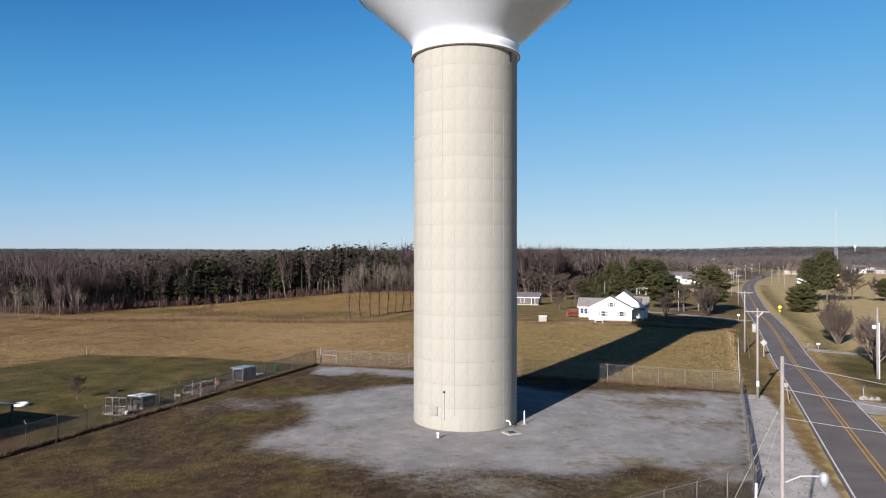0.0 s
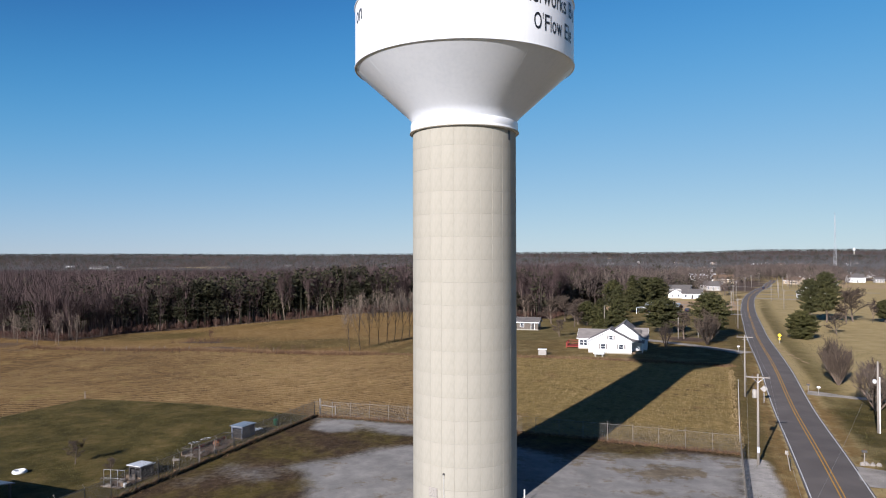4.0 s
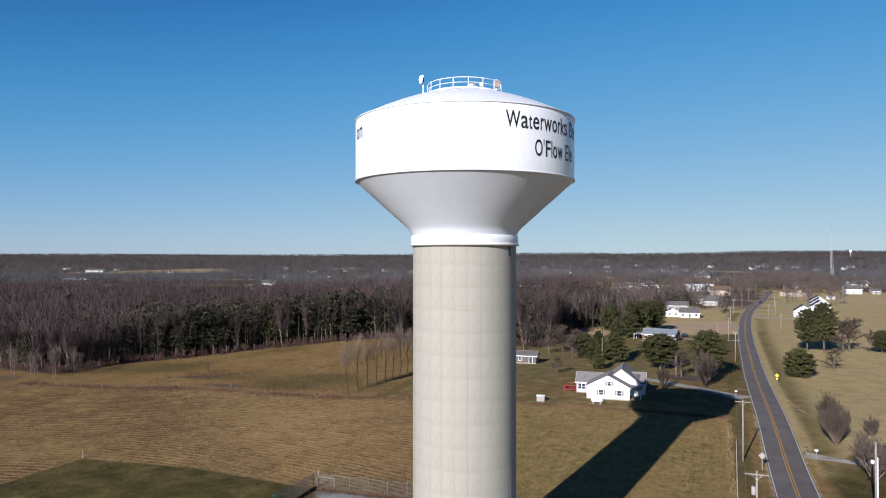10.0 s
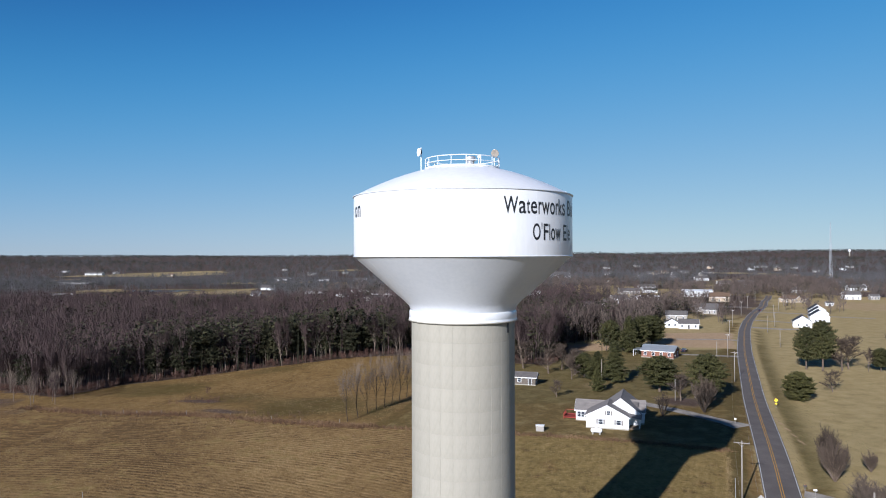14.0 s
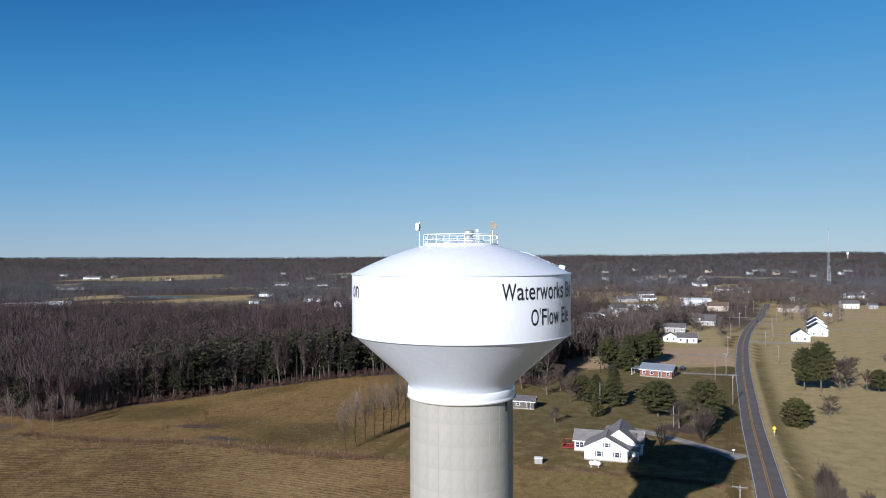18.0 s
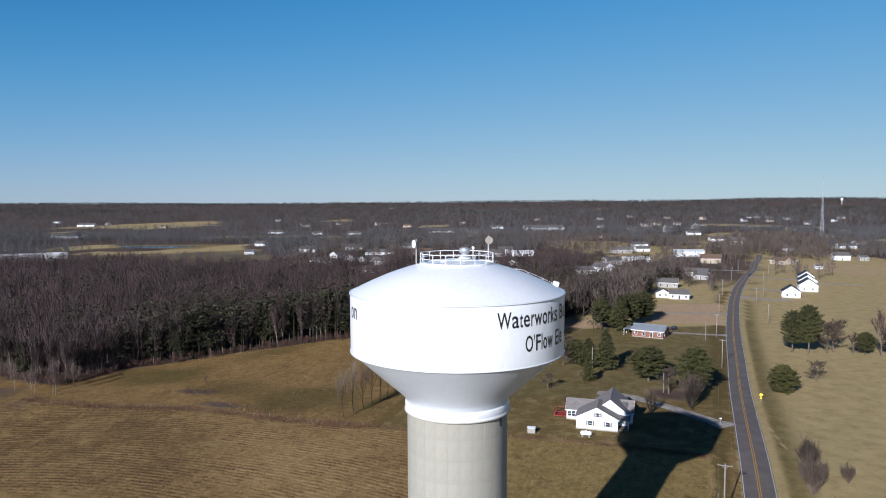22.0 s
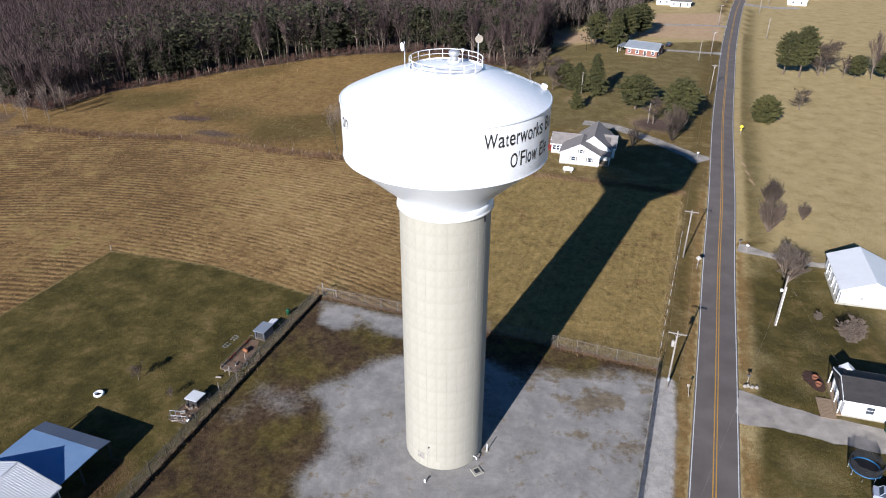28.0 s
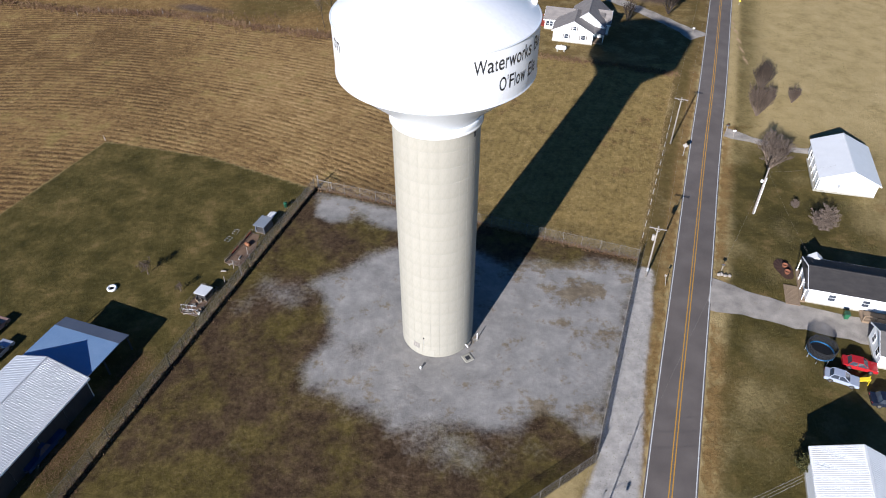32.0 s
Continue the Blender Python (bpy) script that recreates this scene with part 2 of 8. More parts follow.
GREY_SIDING = material("grey_siding", [(0.245, 0.229, 0.206), (0.313, 0.284, 0.246)], 0.6, 0.8, 12, 0.05, stretch=(1, 1, 6))
BRICK = material("red_brick", [(0.136, 0.057, 0.037), (0.197, 0.090, 0.059), (0.245, 0.121, 0.082)], 0.85, 1.2, 14, 0.3, stretch=(1, 1, 2.5))
SHINGLE = material("grey_shingle", [(0.068, 0.063, 0.062), (0.102, 0.093, 0.087), (0.129, 0.114, 0.103)], 0.85, 0.8, 9, 0.5, stretch=(1, 2.5, 1))
SHINGLE_PALE = material("pale_grey_shingle", [(0.136, 0.123, 0.116), (0.184, 0.166, 0.152), (0.224, 0.198, 0.178)], 0.85, 0.8, 9, 0.5, stretch=(1, 2.5, 1))
ROOF_SLATE = material("slate_metal_roof", [(0.102, 0.116, 0.150), (0.129, 0.143, 0.177)], 0.4, 0.4, 6, 0.05, metal=0.2)
ROOF_PALE = material("weathered_metal_roof", [(0.43, 0.44, 0.462), (0.51, 0.518, 0.535)], 0.38, 0.4, 6, 0.05, metal=0.2)
GREY_SHUTTER = material("grey_shutter", [(0.136, 0.123, 0.111), (0.184, 0.166, 0.146)], 0.6, 5, 30, 0.1)
# charcoal roofing, also the painted shade of barn bays and dog houses
SHINGLE_AND_SHADE = material("charcoal_shingle_and_shade", [(0.024, 0.022, 0.022), (0.041, 0.037, 0.035)], 0.85, 0.8, 9, 0.5, stretch=(1, 2.5, 1))
SHINGLE_SLATE = material("slate_blue_shingle", [(0.031, 0.032, 0.038), (0.048, 0.051, 0.057)], 0.8, 0.8, 9, 0.4, stretch=(1, 2.5, 1))
SHINGLE_BROWN = material("brown_shingle", [(0.095, 0.060, 0.038), (0.143, 0.096, 0.062)], 0.85, 0.8, 9, 0.5)
ROOF_METAL = material("white_metal_roof", [(0.62, 0.62, 0.61), (0.68, 0.68, 0.67)], 0.35, 0.6, 8, 0.05, metal=0.1)
ROOF_GREY_METAL = material("grey_metal_roof", [(0.245, 0.272, 0.299), (0.313, 0.333, 0.354)], 0.35, 0.4, 6, 0.05, metal=0.3)
ROOF_BLUE = material("blue_metal_roof", [(0.19, 0.30, 0.47), (0.24, 0.35, 0.52)], 0.28, 0.4, 6, 0.05, metal=0.35)
TRIM = material("white_trim", [(0.72, 0.72, 0.71), (0.80, 0.80, 0.79)], 0.5, 4, 30, 0.0)
PANE = glass_like("window_glass", (0.03, 0.035, 0.045))
SHUTTER = material("dark_shutter", [(0.034, 0.032, 0.031), (0.054, 0.048, 0.044)], 0.6, 5, 30, 0.1)
POLE_WOOD = material("weathered_pole", [(0.165, 0.142, 0.118), (0.232, 0.205, 0.176), (0.290, 0.262, 0.228)], 0.85, 2, 30, 0.3, stretch=(8, 8, 0.6))
DECK_WOOD = material("deck_boards", [(0.163, 0.114, 0.072), (0.231, 0.169, 0.108)], 0.8, 3, 30, 0.2, stretch=(1, 8, 1))
OLD_BOARDS = material("weathered_boards", [(0.068, 0.057, 0.046), (0.109, 0.090, 0.072), (0.150, 0.127, 0.101)], 0.85, 1.5, 20, 0.2, stretch=(6, 6, 0.6))
RED_PAINT = material("red_stain", [(0.204, 0.028, 0.015), (0.258, 0.043, 0.026)], 0.7, 3, 30, 0.2)
ASPHALT = material("asphalt", [(0.084, 0.071, 0.063), (0.107, 0.091, 0.080), (0.136, 0.116, 0.102)], 0.85, 0.25, 60, 0.3, stretch=(1, 1, 1), depth=0.01)
ROAD_WHITE = material("road_paint_white", [(0.42, 0.42, 0.41), (0.62, 0.62, 0.60)], 0.7, 1.5, 40, 0.1)
ROAD_YELLOW = material("road_paint_yellow", [(0.394, 0.210, 0.021), (0.476, 0.253, 0.031)], 0.7, 1.5, 40, 0.1)
GRAVEL_DRIVE = material("pale_gravel", [(0.170, 0.153, 0.133), (0.270, 0.243, 0.209), (0.380, 0.340, 0.290)], 0.9, 0.5, 12, 0.5)
WATER = material("pond_water", [(0.02, 0.045, 0.07), (0.03, 0.06, 0.09)], 0.06, 0.05, 1, 0.05, spec=0.6)
BARK = material("grey_bark", [(0.068, 0.048, 0.034), (0.116, 0.086, 0.062), (0.170, 0.130, 0.096)], 0.9, 1.5, 12, 0.4, vary=0.2)
TWIG = material("bare_twigs", [(0.024, 0.014, 0.013), (0.040, 0.025, 0.023), (0.058, 0.038, 0.036), (0.084, 0.059, 0.054)], 0.9, 0.03, 0.5, 0.0, island=0.3)
NEEDLE = material("pine_needles", [(0.024, 0.026, 0.007), (0.049, 0.048, 0.013), (0.085, 0.078, 0.023)], 0.75, 0.12, 1.5, 0.0, island=0.35)
NEEDLE_DARK = material("dark_pine_needles", [(0.012, 0.012, 0.005), (0.023, 0.023, 0.008), (0.042, 0.039, 0.015)], 0.8, 0.12, 1.5, 0.0, island=0.35)
NEEDLE_FRESH = material("cedar_needles", [(0.029, 0.030, 0.007), (0.053, 0.051, 0.012), (0.088, 0.078, 0.022)], 0.75, 0.3, 2.5, 0.0, island=0.35)
TWIG_NEAR = material("near_bare_twigs", [(0.037, 0.026, 0.018), (0.060, 0.043, 0.031), (0.088, 0.065, 0.047)], 0.9, 0.3, 3, 0.0, island=0.25)
GREY_TWIG = material("pale_grey_twigs", [(0.075, 0.056, 0.042), (0.115, 0.087, 0.066), (0.16, 0.124, 0.095)], 0.9, 0.3, 3, 0.0, island=0.25)
DARK_BARK = material("dark_bark", [(0.024, 0.017, 0.012), (0.041, 0.030, 0.022)], 0.9, 1.5, 12, 0.3)
PALE_BARK = material("pale_bark", [(0.088, 0.067, 0.050), (0.143, 0.111, 0.085), (0.211, 0.169, 0.129)], 0.9, 0.1, 3, 0.0, island=0.3)
# bluish grey puts the distance haze into the far twigs' colour
HAZY_TWIG = material("hazy_far_twigs", [(0.048, 0.047, 0.049), (0.073, 0.070, 0.071), (0.100, 0.095, 0.093)], 0.95, 0.015, 0.25, 0.0, island=0.3)
BRUSH = material("red_brown_brush", [(0.048, 0.021, 0.015), (0.078, 0.040, 0.028), (0.112, 0.063, 0.042)], 0.9, 0.15, 2, 0.0, island=0.3)
# village twigs lightened and greyed, some distance haze in the colour
VILLAGE_TWIG = material("grey_bare_twigs", [(0.053, 0.039, 0.032), (0.082, 0.062, 0.052), (0.116, 0.090, 0.075)], 0.9, 0.03, 0.5, 0.0, island=0.3)
STRAW = material("dry_grass", [(0.177, 0.121, 0.052), (0.258, 0.181, 0.082), (0.313, 0.223, 0.108)], 0.9, 0.15, 2, 0.0, island=0.3)
GREEN_GRASS = material("green_grass_tufts", [(0.061, 0.063, 0.015), (0.105, 0.096, 0.027), (0.150, 0.121, 0.044)], 0.9, 0.15, 2, 0.0, island=0.3)
WEED = material("dead_weeds", [(0.049, 0.031, 0.014), (0.081, 0.052, 0.024), (0.116, 0.076, 0.037)], 0.9, 0.15, 2, 0.0, island=0.35)
RANK = material("rank_brown_grass", [(0.095, 0.051, 0.026), (0.150, 0.088, 0.044), (0.231, 0.150, 0.077)], 0.9, 0.15, 2, 0.0, island=0.35)
RUBBER = material("black_rubber", [(0.010, 0.010, 0.011), (0.020, 0.020, 0.021)], 0.75, 4, 40, 0.1)
CHROME = material("bright_metal", [(0.6, 0.6, 0.61), (0.7, 0.7, 0.71)], 0.2, 3, 30, 0.0, metal=0.9)


# ---- zones of the ground ----
def inside(x, y, poly, soft=1.5, grow=0.0):
    """About 1 inside an outline and 0 outside it, with a soft edge."""
    x, y = np.asarray(x, float), np.asarray(y, float)
    odd, dist = np.zeros(x.shape, bool), np.full(x.shape, 1e9)
    for (ax, ay), (bx, by) in zip(poly, poly[1:] + poly[:1]):
        cross = ((ay > y) != (by > y)) & (x < (bx - ax) * (y - ay) / ((by - ay) or 1e-9) + ax)
        odd ^= cross
        dx, dy = bx - ax, by - ay
        k = np.clip(((x - ax) * dx + (y - ay) * dy) / (dx * dx + dy * dy), 0, 1)
        dist = np.minimum(dist, np.hypot(x - ax - k * dx, y - ay - k * dy))
    return smooth(-soft, soft, np.where(odd, dist, -dist) + grow)


ROAD = [(-60.0, -290), (-19.0, -160), (13.9, -60), (27.2, -20), (40.0, 17.1), (51.4, 50), (60.0, 74.4), (77.8, 126), (93.6, 169.3), (105.2, 201),
        (117.3, 233), (141.0, 293), (158.8, 335), (169.6, 359), (195.3, 413), (225.0, 471), (249.0, 525), (268.0, 563), (290.0, 612)]


def spline(pts, step=3.0):
    """Evenly spaced points on a smooth curve through the given ones, with the curve's ways."""
    p = np.array(pts, float)
    p = np.vstack([2 * p[0] - p[1], p, 2 * p[-1] - p[-2]])
    out = []
    for i in range(1, len(p) - 2):
        n = max(2, int(np.hypot(*(p[i + 1] - p[i])) / step))
        for k in range(n):
            t = k / n
            out.append(0.5 * (2 * p[i] + (p[i + 1] - p[i - 1]) * t + (2 * p[i - 1] - 5 * p[i] + 4 * p[i + 1] - p[i + 2]) * t * t
                              + (3 * p[i] - p[i - 1] - 3 * p[i + 1] + p[i + 2]) * t ** 3))
    out.append(p[-2])
    out = np.array(out)
    way = np.gradient(out, axis=0)
    return out, way / np.linalg.norm(way, axis=1)[:, None]


ROAD_P, ROAD_W = spline(ROAD)


def road_side(x, y):
    """How far a place lies to the right of the road's middle (negative: left)."""
    x, y = np.asarray(x, float), np.asarray(y, float)
    cx = np.interp(y, ROAD_P[:, 1], ROAD_P[:, 0])
    w = np.interp(y, ROAD_P[:, 1], ROAD_W[:, 1])
    return np.where(y > 625, 99.0, (x - cx) * w)


FENCE_W0, FENCE_W1 = (-44.3, -30.0), (-21.6, 34.6)
FENCE_E0, FENCE_E1 = (18.2, -20.0), (30.7, 15.2)
COMPOUND = [FENCE_W0, FENCE_W1, FENCE_E1, FENCE_E0, (2.0, -31.0)]
LAWN = [FENCE_W1, (-43.0, 46.0), (-65.0, 52.5), (-76.0, 27.0), (-100.0, -30.0), (-120.0, -90.0), (-70.0, -120.0), FENCE_W0]
STUBBLE = [FENCE_W1, (-43.0, 46.0), (-65.0, 52.5), (-76.0, 27.0), (-100.0, -30.0), (-160.0, -60.0), (-230.0, 60.0), (-160.0, 128.0), (-124.0, 128.0), (-103.0, 121.0),
           (-69.0, 115.0), (-34.0, 100.5), (-22.0, 97.0), (5.0, 89.0), (24.0, 84.5), (40.0, 80.0), (56.0, 82.0), (51.0, 72.0), FENCE_E1]
MEADOW = [(-124.0, 128.0), (-103.0, 121.0), (-69.0, 115.0), (-34.0, 100.5), (-22.0, 97.0), (-5.0, 150.0), (18.0, 190.0), (-8.0, 203.0), (-44.0, 198.0), (-82.0, 183.0), (-113.0, 163.0)]
YARD = [(-22.0, 97.0), (24.0, 84.5), (40.0, 80.0), (58.0, 80.0), (78.0, 135.0), (98.0, 190.0), (112.0, 228.0), (60.0, 224.0), (40.0, 215.0), (18.0, 190.0), (-5.0, 150.0)]
WOODS = [(-900.0, 330.0), (-330.0, 170.0), (-230.0, 150.0), (-152.0, 156.0), (-124.0, 143.0), (-113.0, 162.0), (-82.0, 182.0), (-44.0, 197.0), (-8.0, 202.0), (16.0, 188.0), (30.0, 186.0),
         (36.0, 205.0), (42.0, 226.0), (44.0, 250.0), (66.0, 257.0), (82.0, 276.0), (82.0, 300.0), (70.0, 342.0), (45.0, 352.0), (-34.0, 350.0), (-110.0, 385.0), (-150.0, 440.0), (-262.0, 480.0), (-420.0, 470.0), (-900.0, 560.0)]
CLEARING = [(40.0, 240.0), (62.0, 247.0), (82.0, 243.0), (92.0, 262.0), (99.0, 287.0), (134.0, 289.0), (124.0, 262.0), (113.0, 231.0), (82.0, 238.0), (60.0, 226.0), (44.0, 222.0)]
GREEN_FIELDS = [[(-402.0, 562.0), (-409.0, 688.0), (-317.0, 729.0), (-242.0, 774.0), (-183.0, 622.0), (-257.0, 574.0)], [(284.0, 1014.0), (398.0, 986.0), (345.0, 861.0), (245.0, 860.0)],
                [(-470.0, 780.0), (-420.0, 880.0), (-300.0, 870.0), (-330.0, 770.0)], [(-160.0, 600.0), (-95.0, 545.0), (-60.0, 475.0), (-120.0, 530.0)]]
TAN_FIELDS = [[(-155.0, 437.0), (-139.0, 507.0), (-95.0, 517.0), (-89.0, 475.0), (-127.0, 421.0)], [(-30.0, 496.0), (86.0, 568.0), (100.0, 545.0), (85.0, 498.0), (-3.0, 457.0)],
              [(236.0, 460.0), (302.0, 546.0), (336.0, 510.0), (420.0, 470.0), (285.0, 411.0)], [(-930.0, 1470.0), (-700.0, 1880.0), (-575.0, 1600.0), (-680.0, 1400.0)],
              [(-420.0, 1050.0), (-400.0, 1140.0), (-250.0, 1130.0), (-260.0, 1060.0)], [(100.0, 540.0), (190.0, 660.0), (212.0, 640.0), (150.0, 505.0)]]
# distant houses: place, turn, length, width, eave, kind
FAR = [(119, 312, -15, 10, 8, 2.7, "w"), (112, 318, -105, 8, 7, 2.6, "w"), (128, 363, -20, 12, 8, 3.0, "g"), (167, 424, -30, 14, 9, 3.0, "g"), (163, 405, -30, 9, 7, 2.8, "g"), (213, 528, -20, 16, 12, 4.0, "t"),
       (216, 594, -10, 26, 14, 5.2, "s"), (154, 541, -8, 24, 10, 3.2, "s"), (126, 513, 20, 14, 10, 3.6, "g"), (106, 450, -60, 14, 11, 4.0, "w"), (90, 440, 20, 14, 9, 3.0, "g"), (164, 642, 0, 20, 10, 3.2, "g"), (190, 662, 5, 14, 9, 3, "w"),
       (206, 737, 0, 18, 9, 3, "w"), (326, 764, -10, 20, 14, 5.0, "w"), (293, 722, -10, 14, 10, 3.6, "w"), (356, 1002, 0, 20, 11, 3.5, "w"), (331, 841, 0, 16, 10, 3.2, "w"), (266, 515, -60, 14, 9, 3.0, "t"), (276, 520, 30, 9, 7, 2.8, "t"),
       (335, 553, -10, 13, 10, 4.2, "w"), (352, 548, -10, 7, 6, 2.8, "g"), (276, 474, -10, 5, 3.5, 2.3, "w"), (182, 319, 68, 11, 9, 3.2, "b"), (204, 345, 68, 13, 10, 3.8, "b"), (212, 362, 68, 13, 10, 4.4, "b"), (222, 384, 68, 12, 9, 4.6, "b"),
       (441, 875, -10, 18, 10, 3, "w"), (502, 899, 10, 16, 10, 3, "g"), (341, 664, 0, 14, 9, 3, "w"), (420, 700, 0, 18, 10, 3, "w"), (470, 760, 10, 16, 9, 3, "w"), (440, 640, 5, 14, 9, 3, "t"),
       (-122, 625, 60, 12, 9, 3.4, "w"), (-132, 567, 10, 10, 8, 2.9, "w"), (-119, 557, 10, 9, 7, 2.9, "w"), (-100, 584, 70, 13, 10, 3.2, "w"), (-84, 572, 40, 14, 9, 3.0, "g"), (-171, 716, 0, 18, 10, 3.6, "w"), (-123, 742, 5, 20, 10, 3, "w"),
       (-82, 652, 0, 30, 10, 3.0, "w"), (-66, 540, -10, 15, 10, 3.2, "g"), (-58, 742, 0, 14, 9, 3, "w"), (-36, 639, 0, 24, 10, 3.2, "t"), (28, 597, 0, 30, 12, 3.6, "g"), (58, 606, 0, 26, 12, 4.2, "s"), (47, 640, 0, 14, 9, 4.0, "w"),
       (44, 499, 80, 12, 8, 3.4, "w"), (30, 505, 80, 9, 7, 3.0, "w"), (-30, 452, 25, 16, 11, 3.4, "g"), (-68, 469, -15, 13, 8, 2.8, "w"), (-258, 835, 0, 16, 10, 3.2, "w"), (-230, 692, 0, 10, 8, 2.8, "w"),
       (-870, 1540, 0, 40, 14, 4, "w"), (-30, 1100, 0, 40, 14, 4, "w"), (150, 1180, 5, 70, 16, 5, "w"), (70, 1250, 0, 24, 12, 4, "w"), (-250, 1150, 10, 20, 10, 3, "w"), (-330, 1180, 0, 26, 12, 3, "w"), (-180, 1120, -10, 22, 10, 3, "w"),
       (-640, 1052, 0, 44, 12, 3.5, "w"), (-462, 600, 33, 140, 14, 3.4, "m")]
HOUSE_XY = np.array([f[:2] for f in FAR], float)


def clear_of_houses(p, gap=9.0):
    """Which places keep away from the distant houses and leave their sunny front open."""
    d = np.hypot(p[:, 0:1] - HOUSE_XY[None, :, 0], p[:, 1:2] - HOUSE_XY[None, :, 1]).min(1)
    f = np.hypot((p[:, 0:1] - HOUSE_XY[None, :, 0]) * 0.8, (p[:, 1:2] - HOUSE_XY[None, :, 1] + 24) * 0.42).min(1)
    return (d > gap) & (f > 12)
PASTURE_E = [(46.0, -260.0), (20.0, -60.0), (64.0, 72.0), (128.0, 248.0), (150.0, 300.0), (330.0, 300.0), (330.0, 60.0), (260.0, -260.0)]


def far_field(x, y):
    """Open fields among the far woods."""
    r = np.hypot(x, y)
    v = waves(x, y * 0.62, 95, 4) + 0.5 * waves(x, y * 0.5, 38, 2)
    open_east = smooth(60, 160, x - 0.28 * y + 60) * smooth(1700, 700, r)
    return smooth(0.22, 0.42, v + 0.75 * open_east - 0.10 - 0.3 * smooth(800, 1300, r) - 0.3 * smooth(1500, 2300, r))


def wood(x, y):
    near = inside(x, y, WOODS, 2.5) * (1 - 0.42 * smooth(15, 45, x) * smooth(225, 262, y))
    far = smooth(345, 440, np.hypot(x * 0.8, y)) * (1 - far_field(x, y)) * smooth(9, 22, np.abs(road_side(x, y)))
    far = far * (1 - smooth(0.5, 0.6, inside(x, y, PASTURE_E, 4)))
    for f in GREEN_FIELDS + TAN_FIELDS:
        k = 1 - inside(x, y, f, 4)
        near, far = near * k, far * k
    town = np.exp(-((x + 40) / 130) ** 2 - ((y - 560) / 75) ** 2) + np.exp(-((x - 190) / 90) ** 2 - ((y - 560) / 190) ** 2)
    return np.clip(np.maximum(near, far * (1 - np.clip(town * 1.15, 0, 0.96))), 0, 1)


GRAVEL = [(-4.8, 18.0), (-11.0, 17.5), (-14.5, 13.5), (-18.5, 10.5), (-15.0, 4.0), (-14.6, -0.6), (-17.6, -5.5), (-16.4, -8.4), (-12.4, -10.4), (-9.3, -13.0), (-5.7, -15.6), (-1.0, -14.2),
          (5.2, -15.6), (9.9, -15.6), (13.5, -14.5), (16.5, -15.5), (19.5, -17.0), (22.3, -9.5), (26.9, 3.3), (30.2, 13.4), (24.8, 14.6), (15.9, 14.8), (9.7, 15.5), (3.0, 18.5)]
GRAVEL_BACK = [(-21.3, 34.0), (-20.6, 27.0), (-17.5, 25.0), (-12.5, 25.5), (-7.8, 22.5), (1.0, 20.0), (4.0, 23.0), (-2.0, 26.0), (-8.0, 28.5)]
GRAVEL_WEST = [(-31.0, 6.5), (-28.5, 3.8), (-22.0, 3.5), (-16.5, 6.0), (-19.0, 11.0), (-26.5, 12.8)]


def gravel(x, y):
    """How stony the compound's ground is: a worn middle and thin patches."""
    spot = lambda cx, cy, rx, ry: np.exp(-((x - cx) / rx) ** 2 - ((y - cy) / ry) ** 2)
    rough = 0.16 * waves(x, y, 4.2, 3) + 0.10 * waves(x, y, 1.7, 1)
    e = inside(x, y, GRAVEL, 3.4) + rough
    e = e - 0.5 * spot(-10.5, -2.4, 2.2, 2.6) - 0.4 * spot(14.0, -14.0, 4.0, 1.6) - 0.3 * spot(-6.0, -12.0, 2.6, 2.0)
    e = np.maximum(e, 0.92 * inside(x, y, GRAVEL_BACK, 2.2) + rough * 1.3 - 0.35 * spot(-13.0, 27.0, 2.4, 1.5))
    e = np.maximum(e, 0.40 * inside(x, y, GRAVEL_WEST, 2.6) + rough)
    e = np.maximum(e, 0.36 * inside(x, y, [(-14.0, -12.0), (0.0, -22.0), (12.0, -22.0), (18.0, -17.0), (4.0, -14.0)], 4.0) + rough)
    return np.clip(e, 0, 1)


def scuffs(x, y):
    """Where the gravel is worn through to tan soil and thin dead grass."""
    spot = lambda cx, cy, rx, ry: np.exp(-((x - cx) / rx) ** 2 - ((y - cy) / ry) ** 2)
    w = spot(20.4, 8.4, 4.2, 2.8) + 0.95 * spot(22.6, 0.0, 3.2, 1.3) + 0.8 * spot(17.0, 1.7, 2.8, 0.5) + 0.9 * spot(20.0, 14.0, 9.0, 1.5) + 0.6 * spot(13.5, -13.0, 5.0, 2.0) + 0.6 * spot(9.0, 12.0, 4.0, 1.2)
    return np.clip(w, 0, 1)


fx = np.concatenate([-np.geomspace(132, 4800, 56)[::-1], np.arange(-130, 151, 1.0), np.geomspace(153, 4800, 52)])
fy = np.concatenate([-np.geomspace(62, 4800, 40)[::-1], np.arange(-60, 241, 1.0), np.geomspace(243, 4800, 74)])
gx, gy = np.meshgrid(fx, fy)
gz = H(gx, gy)
nx, ny = len(fx), len(fy)
idx = np.arange(nx * ny).reshape(ny, nx)
quads = np.stack([idx[:-1, :-1], idx[:-1, 1:], idx[1:, 1:], idx[1:, :-1]], -1).reshape(-1, 4)
dug = np.exp(-(road_side(gx, gy) / 4.2) ** 8) * ((gy > -285) & (gy < 610)) * 0.10
comp = inside(gx, gy, COMPOUND, 0.7)
stub = inside(gx, gy, STUBBLE, 0.8) * (1 - smooth(-9.0, -7.6, road_side(gx, gy)))
tan = np.zeros_like(gx)
for f in TAN_FIELDS + [CLEARING]:
    tan = np.maximum(tan, inside(gx, gy, f, 2.5))
lawn = np.maximum(inside(gx, gy, LAWN, 0.8), inside(gx, gy, YARD, 2.0, 1.5) * np.where(gy < 120, 0.5, 0.62))
